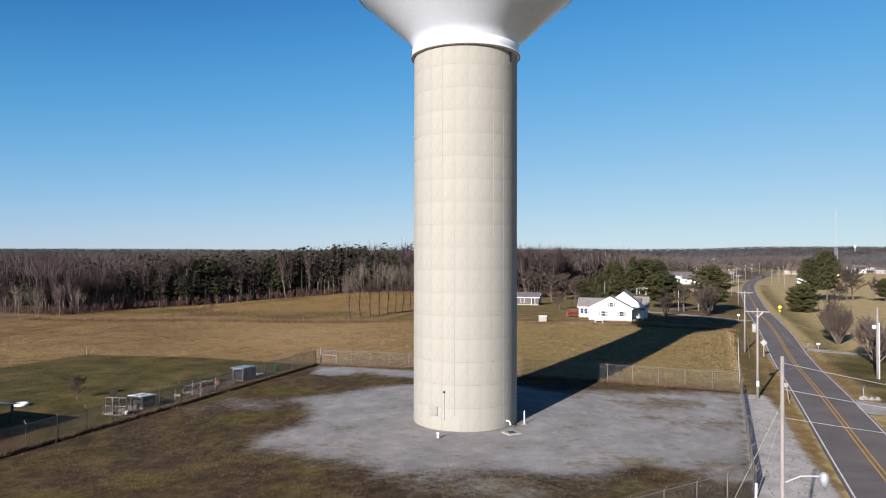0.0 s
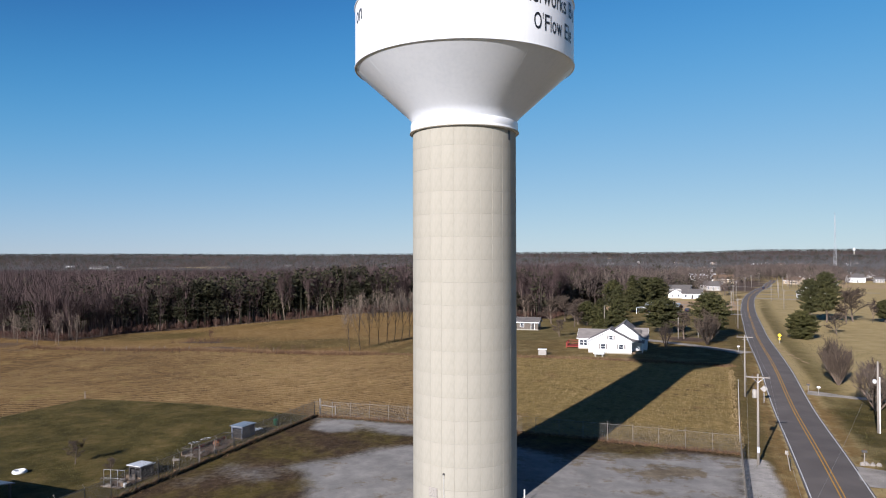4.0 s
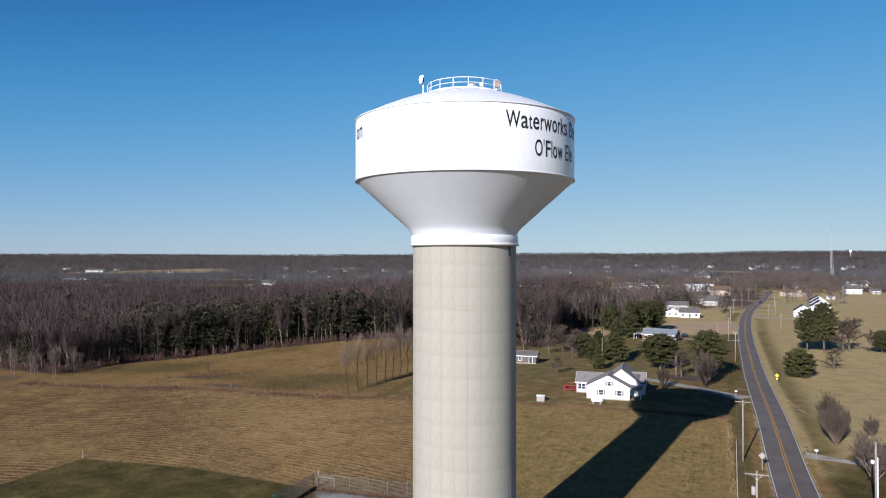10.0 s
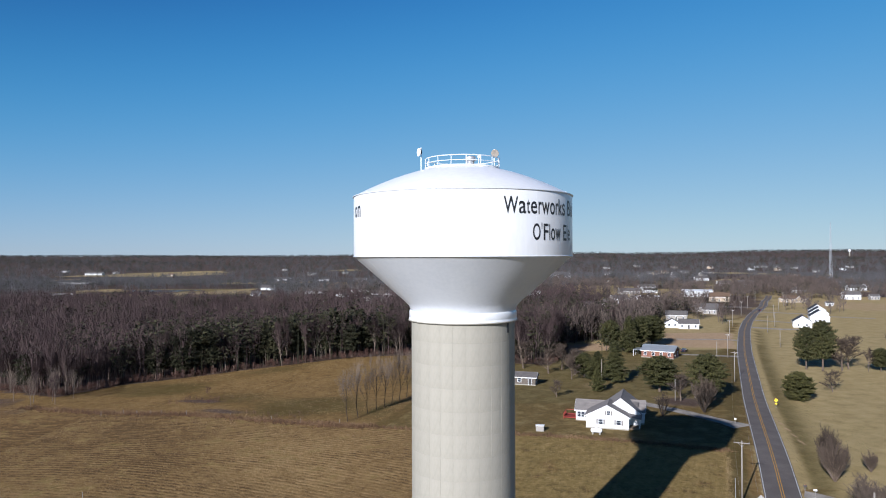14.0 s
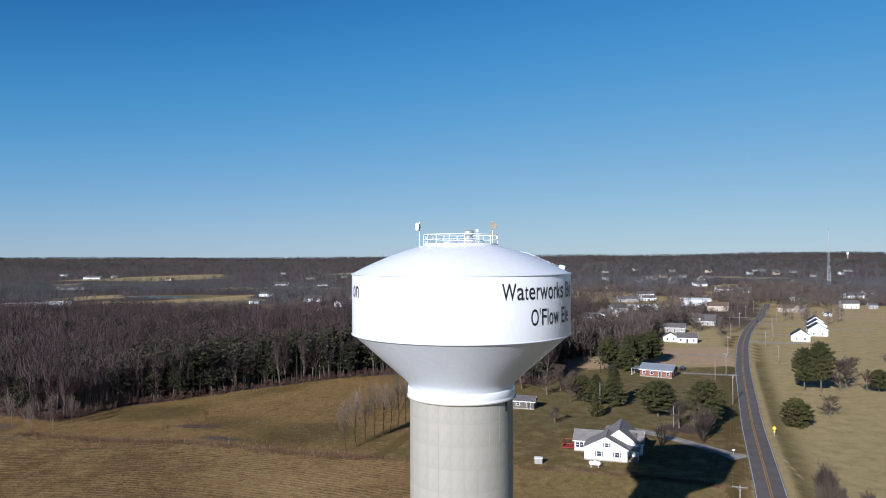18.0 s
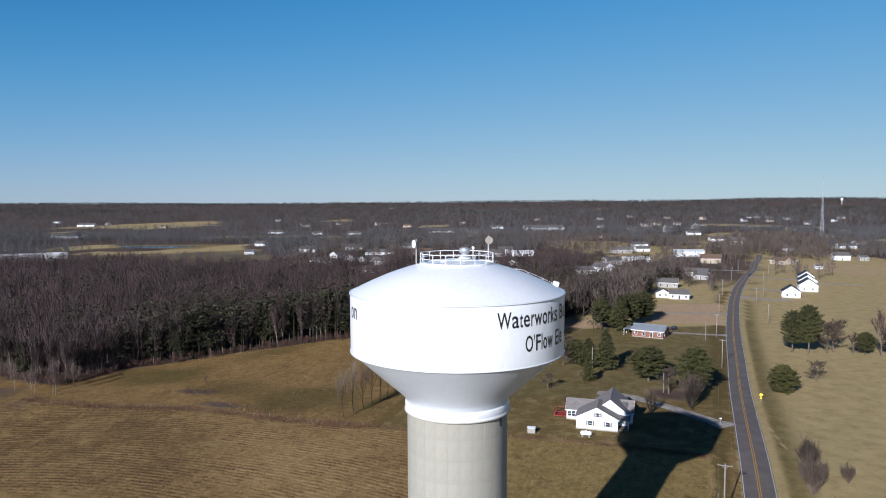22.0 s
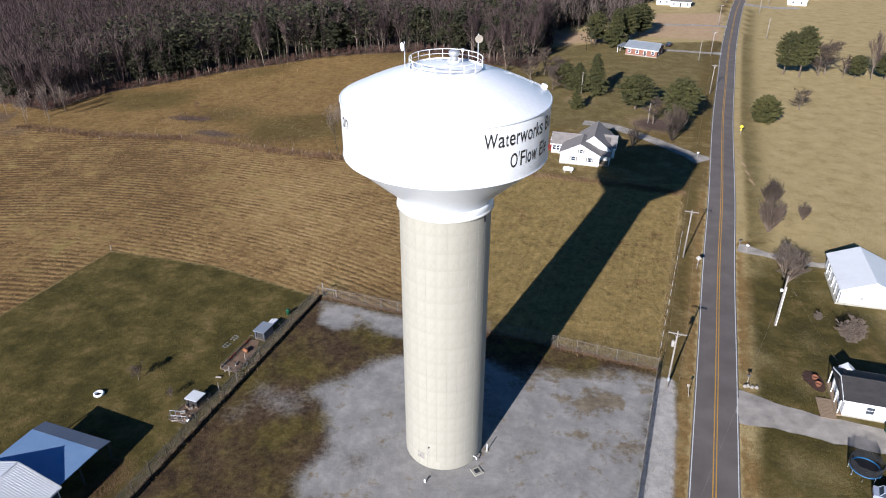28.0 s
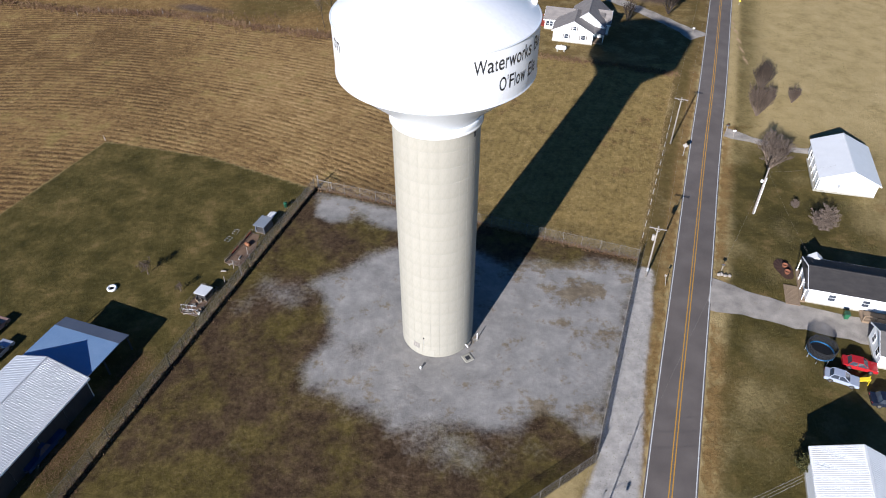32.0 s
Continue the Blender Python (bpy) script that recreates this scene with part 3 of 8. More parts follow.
lawn = np.maximum(lawn, 0.6 * np.exp(-((gx - 85) / 20) ** 2 - ((gy - 192) / 18) ** 2))
lawn = np.maximum(lawn, 0.75 * np.exp(-(((gx + 22) * 0.905 - (gy - 117) * 0.425) / 3.0) ** 2 - (((gx + 22) * 0.425 + (gy - 117) * 0.905) / 14) ** 2))
for f in GREEN_FIELDS:
    lawn = np.maximum(lawn, inside(gx, gy, f, 3.0) * 0.55)
lawn = np.maximum(lawn, smooth(14, 6, np.abs(road_side(gx, gy))) * np.where(road_side(gx, gy) < 0, 0.62, 0.6) * smooth(3.6, 5.6, np.abs(road_side(gx, gy))))
lawn = np.maximum(lawn, smooth(4, 6.5, road_side(gx, gy)) * smooth(44, 20, road_side(gx, gy)) * smooth(62, 40, gy) * np.clip(0.82 + 0.26 * waves(gx, gy, 7.0, 4) + 0.22 * waves(gx, gy, 2.7, 2), 0.46, 0.9))
east_lawn = smooth(4, 6.5, road_side(gx, gy)) * smooth(64, 22, road_side(gx, gy)) * smooth(80, 38, gy)
meadow = np.maximum(np.maximum(inside(gx, gy, MEADOW, 1.5, 3.0), inside(gx, gy, YARD, 2.0, 2.0) * np.where(gy < 120, 0.55, 0.42)), east_lawn * 0.36)
meadow = np.maximum(meadow, smooth(2.4, 3.2, np.abs(road_side(gx, gy))) * np.where((road_side(gx, gy) > 0) & (gy < 55), smooth(11.5, 2.8, road_side(gx, gy) + 2.5 * waves(gx, gy, 4.4, 1)), smooth(16, 6, np.abs(road_side(gx, gy)))) * np.where((road_side(gx, gy) > 0) & (gy > 55), 0.3, 0.6))
woods = np.maximum(wood(gx, gy), 0.72 * np.exp(-((gx - 58) / 9) ** 2 - ((gy - 123) / 10) ** 2))
strip = inside(gx, gy, [FENCE_E0, (30.2, 14.0), (32.6, 13.0), (30.4, 4.0), (26.6, -8.0), (23.4, -21.0), (16.0, -46.0), (6.0, -46.0)], 1.0)
gmask = np.maximum(gravel(gx, gy) * comp, strip)
town = np.exp(-((gx + 40) / 150) ** 2 - ((gy - 560) / 100) ** 2) + np.exp(-((gx - 190) / 110) ** 2 - ((gy - 540) / 200) ** 2)
woods = np.maximum(woods, np.where(road_side(gx, gy) < 0, 0.60, 0.38) * np.clip(town * 1.5, 0, 1)) * (1 - tan)
lawn, meadow = lawn * (1 - tan), meadow * (1 - tan)
for f in GREEN_FIELDS:
    woods = np.maximum(woods, inside(gx, gy, f, 3.0) * np.clip(0.40 + 0.3 * waves(gx, gy, 37, 2), 0, 0.6))
# rough brown ground by the stream, and greener swales in the meadow
by_stream = smooth(-108, -118, gx) * smooth(-330, -300, gx) * smooth(84, 96, gy) * smooth(215, 200, gy)
meadow = np.maximum(meadow, by_stream)
lawn = np.maximum(lawn, inside(gx, gy, MEADOW, 3.0) * np.clip(0.18 + 0.75 * waves(gx, gy * 1.6, 17, 6), 0, 0.62))
woods = np.maximum(woods, 0.55 * by_stream * np.clip(0.5 + 0.8 * waves(gx, gy, 9, 3), 0, 1))
woods = np.maximum(woods, 0.62 * np.exp(-((gx + 64) / 15) ** 2 - ((gy - 119 + 0.35 * (gx + 64)) / 4.5) ** 2))
woods = np.maximum(woods, 0.72 * np.exp(-((gx + 76) / 11) ** 2 - ((gy - 133 + 0.2 * (gx + 76)) / 3.2) ** 2))
bend = np.hypot(gx + 95, gy + 95) + 5 * np.sin(gx / 33 + gy / 60)
across = (gx * 0.945 - gy * 0.327)
side = smooth(-14, 4, gx - 0.12 * gy)
ground_mesh = bpy.data.meshes.new("ground")


def ground_material():
    m = bpy.data.materials.new("ground_cover")
    m.use_nodes = True
    nt = m.node_tree
    ns, ln = nt.nodes, nt.links
    b = ns["Principled BSDF"]
    b.inputs["Roughness"].default_value, b.inputs["Specular IOR Level"].default_value = 0.95, 0.1
    co = ns.new("ShaderNodeTexCoord")

    def noise(scale, detail=5, rough=0.6):
        n = ns.new("ShaderNodeTexNoise")
        n.inputs["Scale"].default_value, n.inputs["Detail"].default_value, n.inputs["Roughness"].default_value = scale, detail, rough
        ln.new(co.outputs["Object"], n.inputs["Vector"])
        return n.outputs[0]

    def calc(op, a, b2, c=None):
        n = ns.new("ShaderNodeMath")
        n.operation = op
        for i, v in enumerate((a, b2) if c is None else (a, b2, c)):
            if isinstance(v, (int, float)):
                n.inputs[i].default_value = v
            else:
                ln.new(v, n.inputs[i])
        return n.outputs[0]

    def ramp(v, *cols, lo=0.39, hi=0.61):
        n = ns.new("ShaderNodeValToRGB")
        el = n.color_ramp.elements
        for i, c in enumerate(cols):
            pos = lo + (hi - lo) * i / (len(cols) - 1)
            if i < 2:
                el[i].position, el[i].color = pos, (*c, 1)
            else:
                el.new(pos).color = (*c, 1)
        ln.new(v, n.inputs[0])
        return n.outputs[0]

    def blend(k, a, c):
        n = ns.new("ShaderNodeMix")
        n.data_type = "RGBA"
        ln.new(k, n.inputs[0])
        ln.new(a, n.inputs[6])
        ln.new(c, n.inputs[7])
        return n.outputs[2]

    def layer(name):
        n = ns.new("ShaderNodeAttribute")
        n.attribute_name = name
        return n

    big, mid, fine, dust, blades = noise(0.03), noise(0.22, 6), noise(1.6, 6, 0.7), noise(9, 4, 0.7), noise(26, 3, 0.7)
    lump = noise(0.62, 4, 0.62)
    patch = calc("MULTIPLY_ADD", fine, 0.34, calc("MULTIPLY_ADD", lump, 0.30, calc("MULTIPLY_ADD", dust, 0.16, calc("MULTIPLY", mid, 0.2))))
    broad = calc("MULTIPLY_ADD", mid, 0.6, calc("MULTIPLY", fine, 0.4))

    def ragged(w, amount=0.7, lo=0.38, hi=0.62):
        v = calc("ADD", w, calc("MULTIPLY", calc("SUBTRACT", broad, 0.5), amount))
        n = ns.new("ShaderNodeMapRange")
        n.interpolation_type = "SMOOTHSTEP"
        n.inputs[1].default_value, n.inputs[2].default_value = lo, hi
        ln.new(v, n.inputs[0])
        return n.outputs[0]

    za, zb = layer("zone_a"), layer("zone_b")
    sa, sb = ns.new("ShaderNodeSeparateColor"), ns.new("ShaderNodeSeparateColor")
    ln.new(za.outputs["Color"], sa.inputs[0])
    ln.new(zb.outputs["Color"], sb.inputs[0])
    pasture = ramp(calc("MULTIPLY_ADD", mid, 0.4, calc("MULTIPLY", patch, 0.6)), (0.241, 0.182, 0.078), (0.313, 0.238, 0.106), (0.367, 0.280, 0.132), (0.415, 0.319, 0.160), lo=0.37, hi=0.65)
    green = ramp(calc("MULTIPLY_ADD", mid, 0.4, calc("MULTIPLY", patch, 0.6)), (0.032, 0.027, 0.007), (0.057, 0.046, 0.012), (0.092, 0.070, 0.021), (0.153, 0.107, 0.040), lo=0.38, hi=0.63)
    meadow_c = ramp(patch, (0.101, 0.061, 0.021), (0.187, 0.117, 0.041), (0.279, 0.178, 0.072))
    litter = ramp(patch, (0.053, 0.033, 0.025), (0.088, 0.061, 0.047), (0.129, 0.094, 0.073))
    dead = ramp(patch, (0.026, 0.016, 0.010), (0.053, 0.034, 0.018), (0.093, 0.060, 0.035), (0.142, 0.113, 0.086), lo=0.40, hi=0.65)
    mossy = ramp(patch, (0.038, 0.029, 0.007), (0.074, 0.057, 0.015), (0.124, 0.091, 0.030), lo=0.40, hi=0.62)
    moss_w = ns.new("ShaderNodeMapRange")
    moss_w.interpolation_type = "SMOOTHSTEP"
    moss_w.inputs[1].default_value, moss_w.inputs[2].default_value = 0.42, 0.62
    ln.new(calc("MULTIPLY_ADD", noise(0.11, 4), 0.7, calc("MULTIPLY", lump, 0.3)), moss_w.inputs[0])
    weeds = blend(moss_w.outputs[0], dead, mossy)
    stones = ramp(calc("MULTIPLY_ADD", mid, 0.46, calc("MULTIPLY_ADD", lump, 0.40, calc("MULTIPLY", dust, 0.14))), (0.172, 0.164, 0.152), (0.232, 0.220, 0.203), (0.302, 0.286, 0.263), lo=0.37, hi=0.63)
    vein = ns.new("ShaderNodeMapRange")
    vein.interpolation_type = "SMOOTHSTEP"
    vein.inputs[1].default_value, vein.inputs[2].default_value, vein.inputs[4].default_value = 0.53, 0.64, 0.8
    ln.new(calc("MULTIPLY_ADD", layer("scuff").outputs["Fac"], 0.17, calc("MULTIPLY_ADD", noise(0.3, 7, 0.72), 0.75, calc("MULTIPLY", fine, 0.25))), vein.inputs[0])
    worn = ramp(patch, (0.070, 0.050, 0.026), (0.135, 0.100, 0.055), (0.205, 0.160, 0.100), lo=0.40, hi=0.62)
    stones = blend(vein.outputs[0], stones, worn)
    chips = ramp(calc("MULTIPLY_ADD", lump, 0.5, calc("MULTIPLY_ADD", fine, 0.3, calc("MULTIPLY", dust, 0.2))), (0.250, 0.236, 0.214), (0.336, 0.314, 0.284), (0.422, 0.392, 0.354), lo=0.37, hi=0.61)
    stones = blend(ragged(layer("lane").outputs["Fac"], 0.35), stones, chips)
    rows = layer("rows").outputs["Fac"]
    wob = calc("MULTIPLY_ADD", calc("SUBTRACT", lump, 0.5), 1.5, calc("MULTIPLY_ADD", calc("SUBTRACT", fine, 0.5), 0.9, rows))
    stripe = calc("MULTIPLY_ADD", calc("SINE", calc("MULTIPLY", wob, 2 * math.pi / 1.45), 0.0), 0.5, 0.5)
    strong = layer("row_strength").outputs["Fac"]
    amount = calc("MULTIPLY", strong, calc("MULTIPLY_ADD", noise(0.09, 4), 3.4, -1.15))
    lengthwise = layer("along").outputs["Fac"]
    vec = ns.new("ShaderNodeCombineXYZ")
    ln.new(calc("MULTIPLY", rows, 1.5), vec.inputs[0])
    ln.new(calc("MULTIPLY", lengthwise, 0.16), vec.inputs[1])
    sn = ns.new("ShaderNodeTexNoise")
    sn.inputs["Scale"].default_value, sn.inputs["Detail"].default_value, sn.inputs["Roughness"].default_value = 1.0, 5, 0.7
    ln.new(vec.outputs[0], sn.inputs["Vector"])
    streak = calc("MULTIPLY", calc("SUBTRACT", sn.outputs[0], 0.5), calc("MULTIPLY", strong, 0.34))
    husk = calc("MULTIPLY_ADD", calc("SUBTRACT", stripe, 0.5), calc("MULTIPLY", calc("MAXIMUM", amount, 0.0), 0.20), calc("ADD", streak, calc("MULTIPLY_ADD", calc("SUBTRACT", big, 0.5), 0.35, patch)))
    # the dry mask only shifts tone: paler mid-field, darker to the west
    husk = calc("MULTIPLY_ADD", layer("dry").outputs["Fac"], 0.07, husk)
    husk = calc("ADD", husk, calc("MULTIPLY_ADD", layer("weedy").outputs["Fac"], 0.035, -0.03))
    stubble = ramp(husk, (0.092, 0.054, 0.021), (0.194, 0.121, 0.046), (0.292, 0.190, 0.077), (0.388, 0.265, 0.123), lo=0.35, hi=0.68)
    weedy = ramp(patch, (0.099, 0.075, 0.022), (0.197, 0.144, 0.046), (0.299, 0.213, 0.079))
    lush = ns.new("ShaderNodeMapRange")
    lush.interpolation_type = "SMOOTHSTEP"
    lush.inputs[1].default_value, lush.inputs[2].default_value, lush.inputs[4].default_value = 0.47, 0.61, 0.8
    ln.new(calc("ADD", calc("MULTIPLY", mid, 0.65), calc("MULTIPLY_ADD", big, 0.35, calc("MULTIPLY_ADD", layer("weedy").outputs["Fac"], 0.20, -0.05))), lush.inputs[0])
    stubble = blend(lush.outputs[0], stubble, weedy)
    col = blend(ragged(sb.outputs[0], 1.1), pasture, meadow_c)
    col = blend(ragged(sa.outputs[1], 1.5, 0.12, 0.88), col, green)
    col = blend(ragged(sa.outputs[2], 0.25), col, stubble)
    soil = ramp(patch, (0.286, 0.187, 0.101), (0.381, 0.265, 0.154), (0.449, 0.325, 0.201))
    col = blend(ragged(layer("bare_soil").outputs["Fac"], 0.9, 0.3, 0.7), col, soil)
    col = blend(ragged(sb.outputs[1], 0.5), col, litter)
    col = blend(ragged(sb.outputs[2], 0.4), col, weeds)
    rag = calc("MULTIPLY_ADD", fine, 0.5, calc("MULTIPLY_ADD", mid, 0.3, calc("MULTIPLY", dust, 0.2)))
    edge_w = ns.new("ShaderNodeMapRange")
    edge_w.interpolation_type = "SMOOTHSTEP"
    edge_w.inputs[1].default_value, edge_w.inputs[2].default_value, edge_w.inputs[4].default_value = 0.22, 0.82, 0.95
    ln.new(calc("ADD", sa.outputs[0], calc("MULTIPLY", calc("SUBTRACT", rag, 0.5), 1.25)), edge_w.inputs[0])
    col = blend(edge_w.outputs[0], col, stones)
    bumped = ns.new("ShaderNodeBump")
    bumped.inputs["Strength"].default_value, bumped.inputs["Distance"].default_value = 0.7, 0.35
    high = calc("MULTIPLY_ADD", dust, 0.35, calc("MULTIPLY", fine, 0.65))
    flat = calc("SUBTRACT", 1.0, calc("MULTIPLY", sa.outputs[0], 0.75))
    rib = calc("MULTIPLY", calc("MULTIPLY", stripe, amount), calc("MULTIPLY", sa.outputs[2], 0.3))
    ln.new(calc("MULTIPLY", calc("ADD", high, rib), flat), bumped.inputs["Height"])
    ln.new(bumped.outputs[0], b.inputs["Normal"])
    ln.new(col, b.inputs["Base Color"])
    return m


GROUND = ground_material()
ground_mesh = mesh_np("ground", np.stack([gx, gy, gz - dug], -1).reshape(-1, 3), quads, GROUND)
ground_mesh.polygons.foreach_set("use_smooth", [True] * len(ground_mesh.polygons))
for key, rgb in (("zone_a", (gmask, lawn * (1 - comp), stub)), ("zone_b", (meadow, woods, comp))):
    at = ground_mesh.attributes.new(key, "FLOAT_COLOR", "POINT")
    at.data.foreach_set("color", np.stack([*rgb, np.ones_like(gx)], -1).astype(np.float32).ravel())
soil_at = 0.7 * inside(gx, gy, [(74.6, 111.0), (75.5, 111.0), (69.8, 80.0), (68.9, 80.0)], 0.4)
soil_at = np.maximum(soil_at, inside(gx, gy, CLEARING, 3.0) * 0.9)
soil_at = np.maximum(soil_at, 0.56 * np.exp(-((gx - 57) / 10) ** 2 - ((gy - 124) / 12) ** 2) + 0.5 * np.exp(-((gx - 40) / 9) ** 2 - ((gy - 146) / 9) ** 2))
soil_at = np.maximum(soil_at, 0.62 * inside(gx, gy, TAN_FIELDS[0], 4) + 0.62 * inside(gx, gy, TAN_FIELDS[1], 4) + 0.5 * inside(gx, gy, TAN_FIELDS[2], 6))
for key, val in (("bare_soil", soil_at), ("rows", np.where(side > 0.5, across, bend)), ("row_strength", np.abs(side - 0.5) * 2 * np.where(side > 0.5, 0.6, 1.0) * (1 - tan)), ("along", np.where(side > 0.5, gx * 0.327 + gy * 0.945, np.arctan2(gy + 95, gx + 95) * 150)), ("weedy", side - 1.5 * tan), ("lane", strip), ("scuff", scuffs(gx, gy)), ("dry", np.exp(-((gx + 28) / 18) ** 2 - ((gy - 62) / 26) ** 2) - 0.6 * smooth(-42, -78, gx) * smooth(130, 95, gy))):
    at = ground_mesh.attributes.new(key, "FLOAT", "POINT")
    at.data.foreach_set("value", val.astype(np.float32).ravel())
ground = tagged(new("ground", ground_mesh), "rolling winter farmland of stubble, grass, gravel and leaf litter", "ground", kind="structure")


# ---- road, drives and pond ----
def ribbon(pts, way, a, b, lift, thick=0.0, step=1):
    """A strip between two offsets to the right of a line, laid over the land."""
    s = Shape()
    rows = []
    for p, w in zip(pts[::step], way[::step]):
        right = np.array([w[1], -w[0]])
        e0, e1 = p + right * a, p + right * b
        mid = p + right * (a + b) / 2
        crown = lambda o: -0.018 * abs(o)
        rows.append([(e0[0], e0[1], HZ(*p) + lift + crown(a)), (e1[0], e1[1], HZ(*p) + lift + crown(b))])
        if thick:
            rows[-1] = [(e0[0], e0[1], rows[-1][0][2] - thick), (e0[0], e0[1], rows[-1][0][2]), (p[0], p[1], HZ(*p) + lift), (e1[0], e1[1], rows[-1][1][2]), (e1[0], e1[1], rows[-1][1][2] - thick)]
    k = len(rows[0])
    n = len(rows)
    return s.add([q for r in rows for q in r], [(i * k + j, i * k + j + 1, (i + 1) * k + j + 1, (i + 1) * k + j) for i in range(n - 1) for j in range(k - 1)])


road = thing("road", "two-lane asphalt road with painted lines", "road", 0, 0, 0, kind="structure")
part("road_surface", ribbon(ROAD_P, ROAD_W, -2.9, 2.9, 0.09, 0.25), ASPHALT, road, "worn grey asphalt surface")
part("edge_line", ribbon(ROAD_P, ROAD_W, -2.76, -2.65, 0.102), ROAD_WHITE, road, "white painted edge line")
part("edge_line", ribbon(ROAD_P, ROAD_W, 2.65, 2.76, 0.102), ROAD_WHITE, road, "white painted edge line")
part("centre_line", ribbon(ROAD_P, ROAD_W, -0.24, -0.12, 0.102), ROAD_YELLOW, road, "yellow painted centre line")
part("centre_line", ribbon(ROAD_P, ROAD_W, 0.12, 0.24, 0.102), ROAD_YELLOW, road, "yellow painted centre line")


def drive(pts, half, label, mat=None, flare=0.0, name="driveway"):
    p, w = spline(pts, 1.5)
    s = Shape()
    n = len(p)
    v = []
    for i, (q, d) in enumerate(zip(p, w)):
        k = half + flare * max(0, 1 - i / 4.0)
        jag = 0.12 * math.sin(i * 1.7) + 0.09 * math.sin(i * 3.9)
        for o in (-k - jag, -k * 0.4, k * 0.4, k - 0.2 * math.cos(i * 2.3)):
            e = q + np.array([d[1], -d[0]]) * o
            v.append((e[0], e[1], HZ(*e) + 0.03 + (0.02 if abs(o) < k * 0.5 else 0)))
    s.add(v, [(i * 4 + j, i * 4 + j + 1, i * 4 + j + 5, i * 4 + j + 4) for i in range(n - 1) for j in range(3)])
    return solid(name, s, mat or GRAVEL_DRIVE, label, "driveway", "structure")


drive([(39.2, 8.0), (44.0, 6.0), (49.0, 3.8), (57.0, 1.0), (75.0, -6.0)], 2.5, "pale gravel drive beside the dark-roofed home", flare=1.2)
drive([(56.0, 53.0), (63.0, 49.2), (69.5, 46.6), (76.0, 49.0)], 0.9, "narrow gravel drive to the white-roofed house", flare=0.8)
drive([(63.0, 95.6), (58.5, 103.0), (51.0, 114.0), (45.0, 121.0), (38.0, 124.0)], 2.0, "gravel drive curving to the white farmhouse", flare=1.2)
drive([(106.0, 208.0), (97.0, 210.5), (85.0, 214.0)], 1.4, "gravel drive to the brick house", flare=1.0)
drive([(127.0, 258.0), (118.0, 262.0), (98.0, 264.0)], 1.6, "bare earth track across a cleared lot", flare=1.0, name="dirt_track")
drive([(170.0, 361.0), (179.0, 353.0), (188.0, 343.0)], 1.8, "gravel drive to the dark-roofed houses")
drive([(154.0, 318.0), (165.0, 308.0), (178.0, 307.0)], 2.8, "grey gravel apron before the dark-roofed houses")
drive([(199.0, 423.0), (222.0, 402.0), (228.0, 384.0), (250.0, 369.0)], 2.4, "gravel lane past open fields")
drive([(213.0, 462.0), (170.0, 470.0), (120.0, 462.0)], 2.4, "gravel lane between village houses")
pond = Shape()
pond.add([(-393 + 46 * math.cos(a) * (1 + 0.2 * math.sin(3 * a)), 822 + 26 * math.sin(a) * (1 + 0.15 * math.cos(2 * a)), HZ(-393, 822) + 0.25) for a in np.linspace(0, 2 * math.pi, 40, endpoint=False)], [tuple(range(40))])
solid("pond", pond, WATER, "still blue farm pond among far fields", "pond", "structure")


# ---- water tower ----
TOWER = thing("water_tower", "white water tower on a tall beige concrete shaft", "water tower", 0, 0.62, 0)
R0, ROW, COLS, COL0 = 4.77, 1.985, 26, 3.3


def at_angle(r, deg, z):
    """A place on the tower: degrees to the right of the front."""
    a = radians(deg)
    return (r * math.sin(a), -r * math.cos(a), z)


core = Shape().lathe([(R0 - 0.35, -0.6), (R0 - 0.014, -0.6), (R0 - 0.014, 33.5), (R0 - 0.35, 33.5)], 96)
part("shaft_core", core, JOINT, TOWER, "recessed joints between the shaft's panels", flat=False)


def panel_shape(z0, z1, a0, a1, g=0.02):
    """One slightly bowed concrete panel with sloped edges."""
    s = Shape()
    da = math.degrees(g / R0)
    k = 4
    rows = []
    for r, za, zb, d in ((R0 - 0.014, z0 + g * 0.2, z1 - g * 0.2, da * 0.2), (R0, z0 + g, z1 - g, da)):
        for z in (za, zb):
            rows.append([at_angle(r, a0 + d + (a1 - a0 - 2 * d) * i / k, z) for i in range(k + 1)])
    n = k + 1
    v = [p for r in rows for p in r]
    f = [(2 * n + i, 2 * n + i + 1, 3 * n + i + 1, 3 * n + i) for i in range(k)]
    f += [(i, i + 1, 2 * n + i + 1, 2 * n + i) for i in range(k)] + [(3 * n + i, 3 * n + i + 1, n + i + 1, n + i) for i in range(k)]
    f += [(0, 2 * n, 3 * n, n), (k, n + k, 3 * n + k, 2 * n + k)]
    return s.add(v, f)


step = 360 / COLS
unit = panel_shape(0, ROW, 0, step).mesh("panel", CONCRETE)
low = panel_shape(0, 33.45 - 16 * ROW, 0, step).mesh("panel", CONCRETE)
back = Shape()
for c in range(COLS):
    a = COL0 + c * step
    mid = (a + step / 2 + 180) % 360 - 180
    for r in range(17):
        if abs(mid) < 110:
            ob = part("panel", low if r == 16 else unit, CONCRETE, TOWER)
            ob.matrix_basis = pose(0, 0, r * ROW, 0, 0, a)
        else:
            back.add(*(lambda q: (q.v, q.f))(panel_shape(r * ROW, 33.45 if r == 16 else (r + 1) * ROW, a, a + step)))
tagged(part("panel_field", back, CONCRETE, TOWER, "concrete panels round the shaft's far side"), kind="stuff")

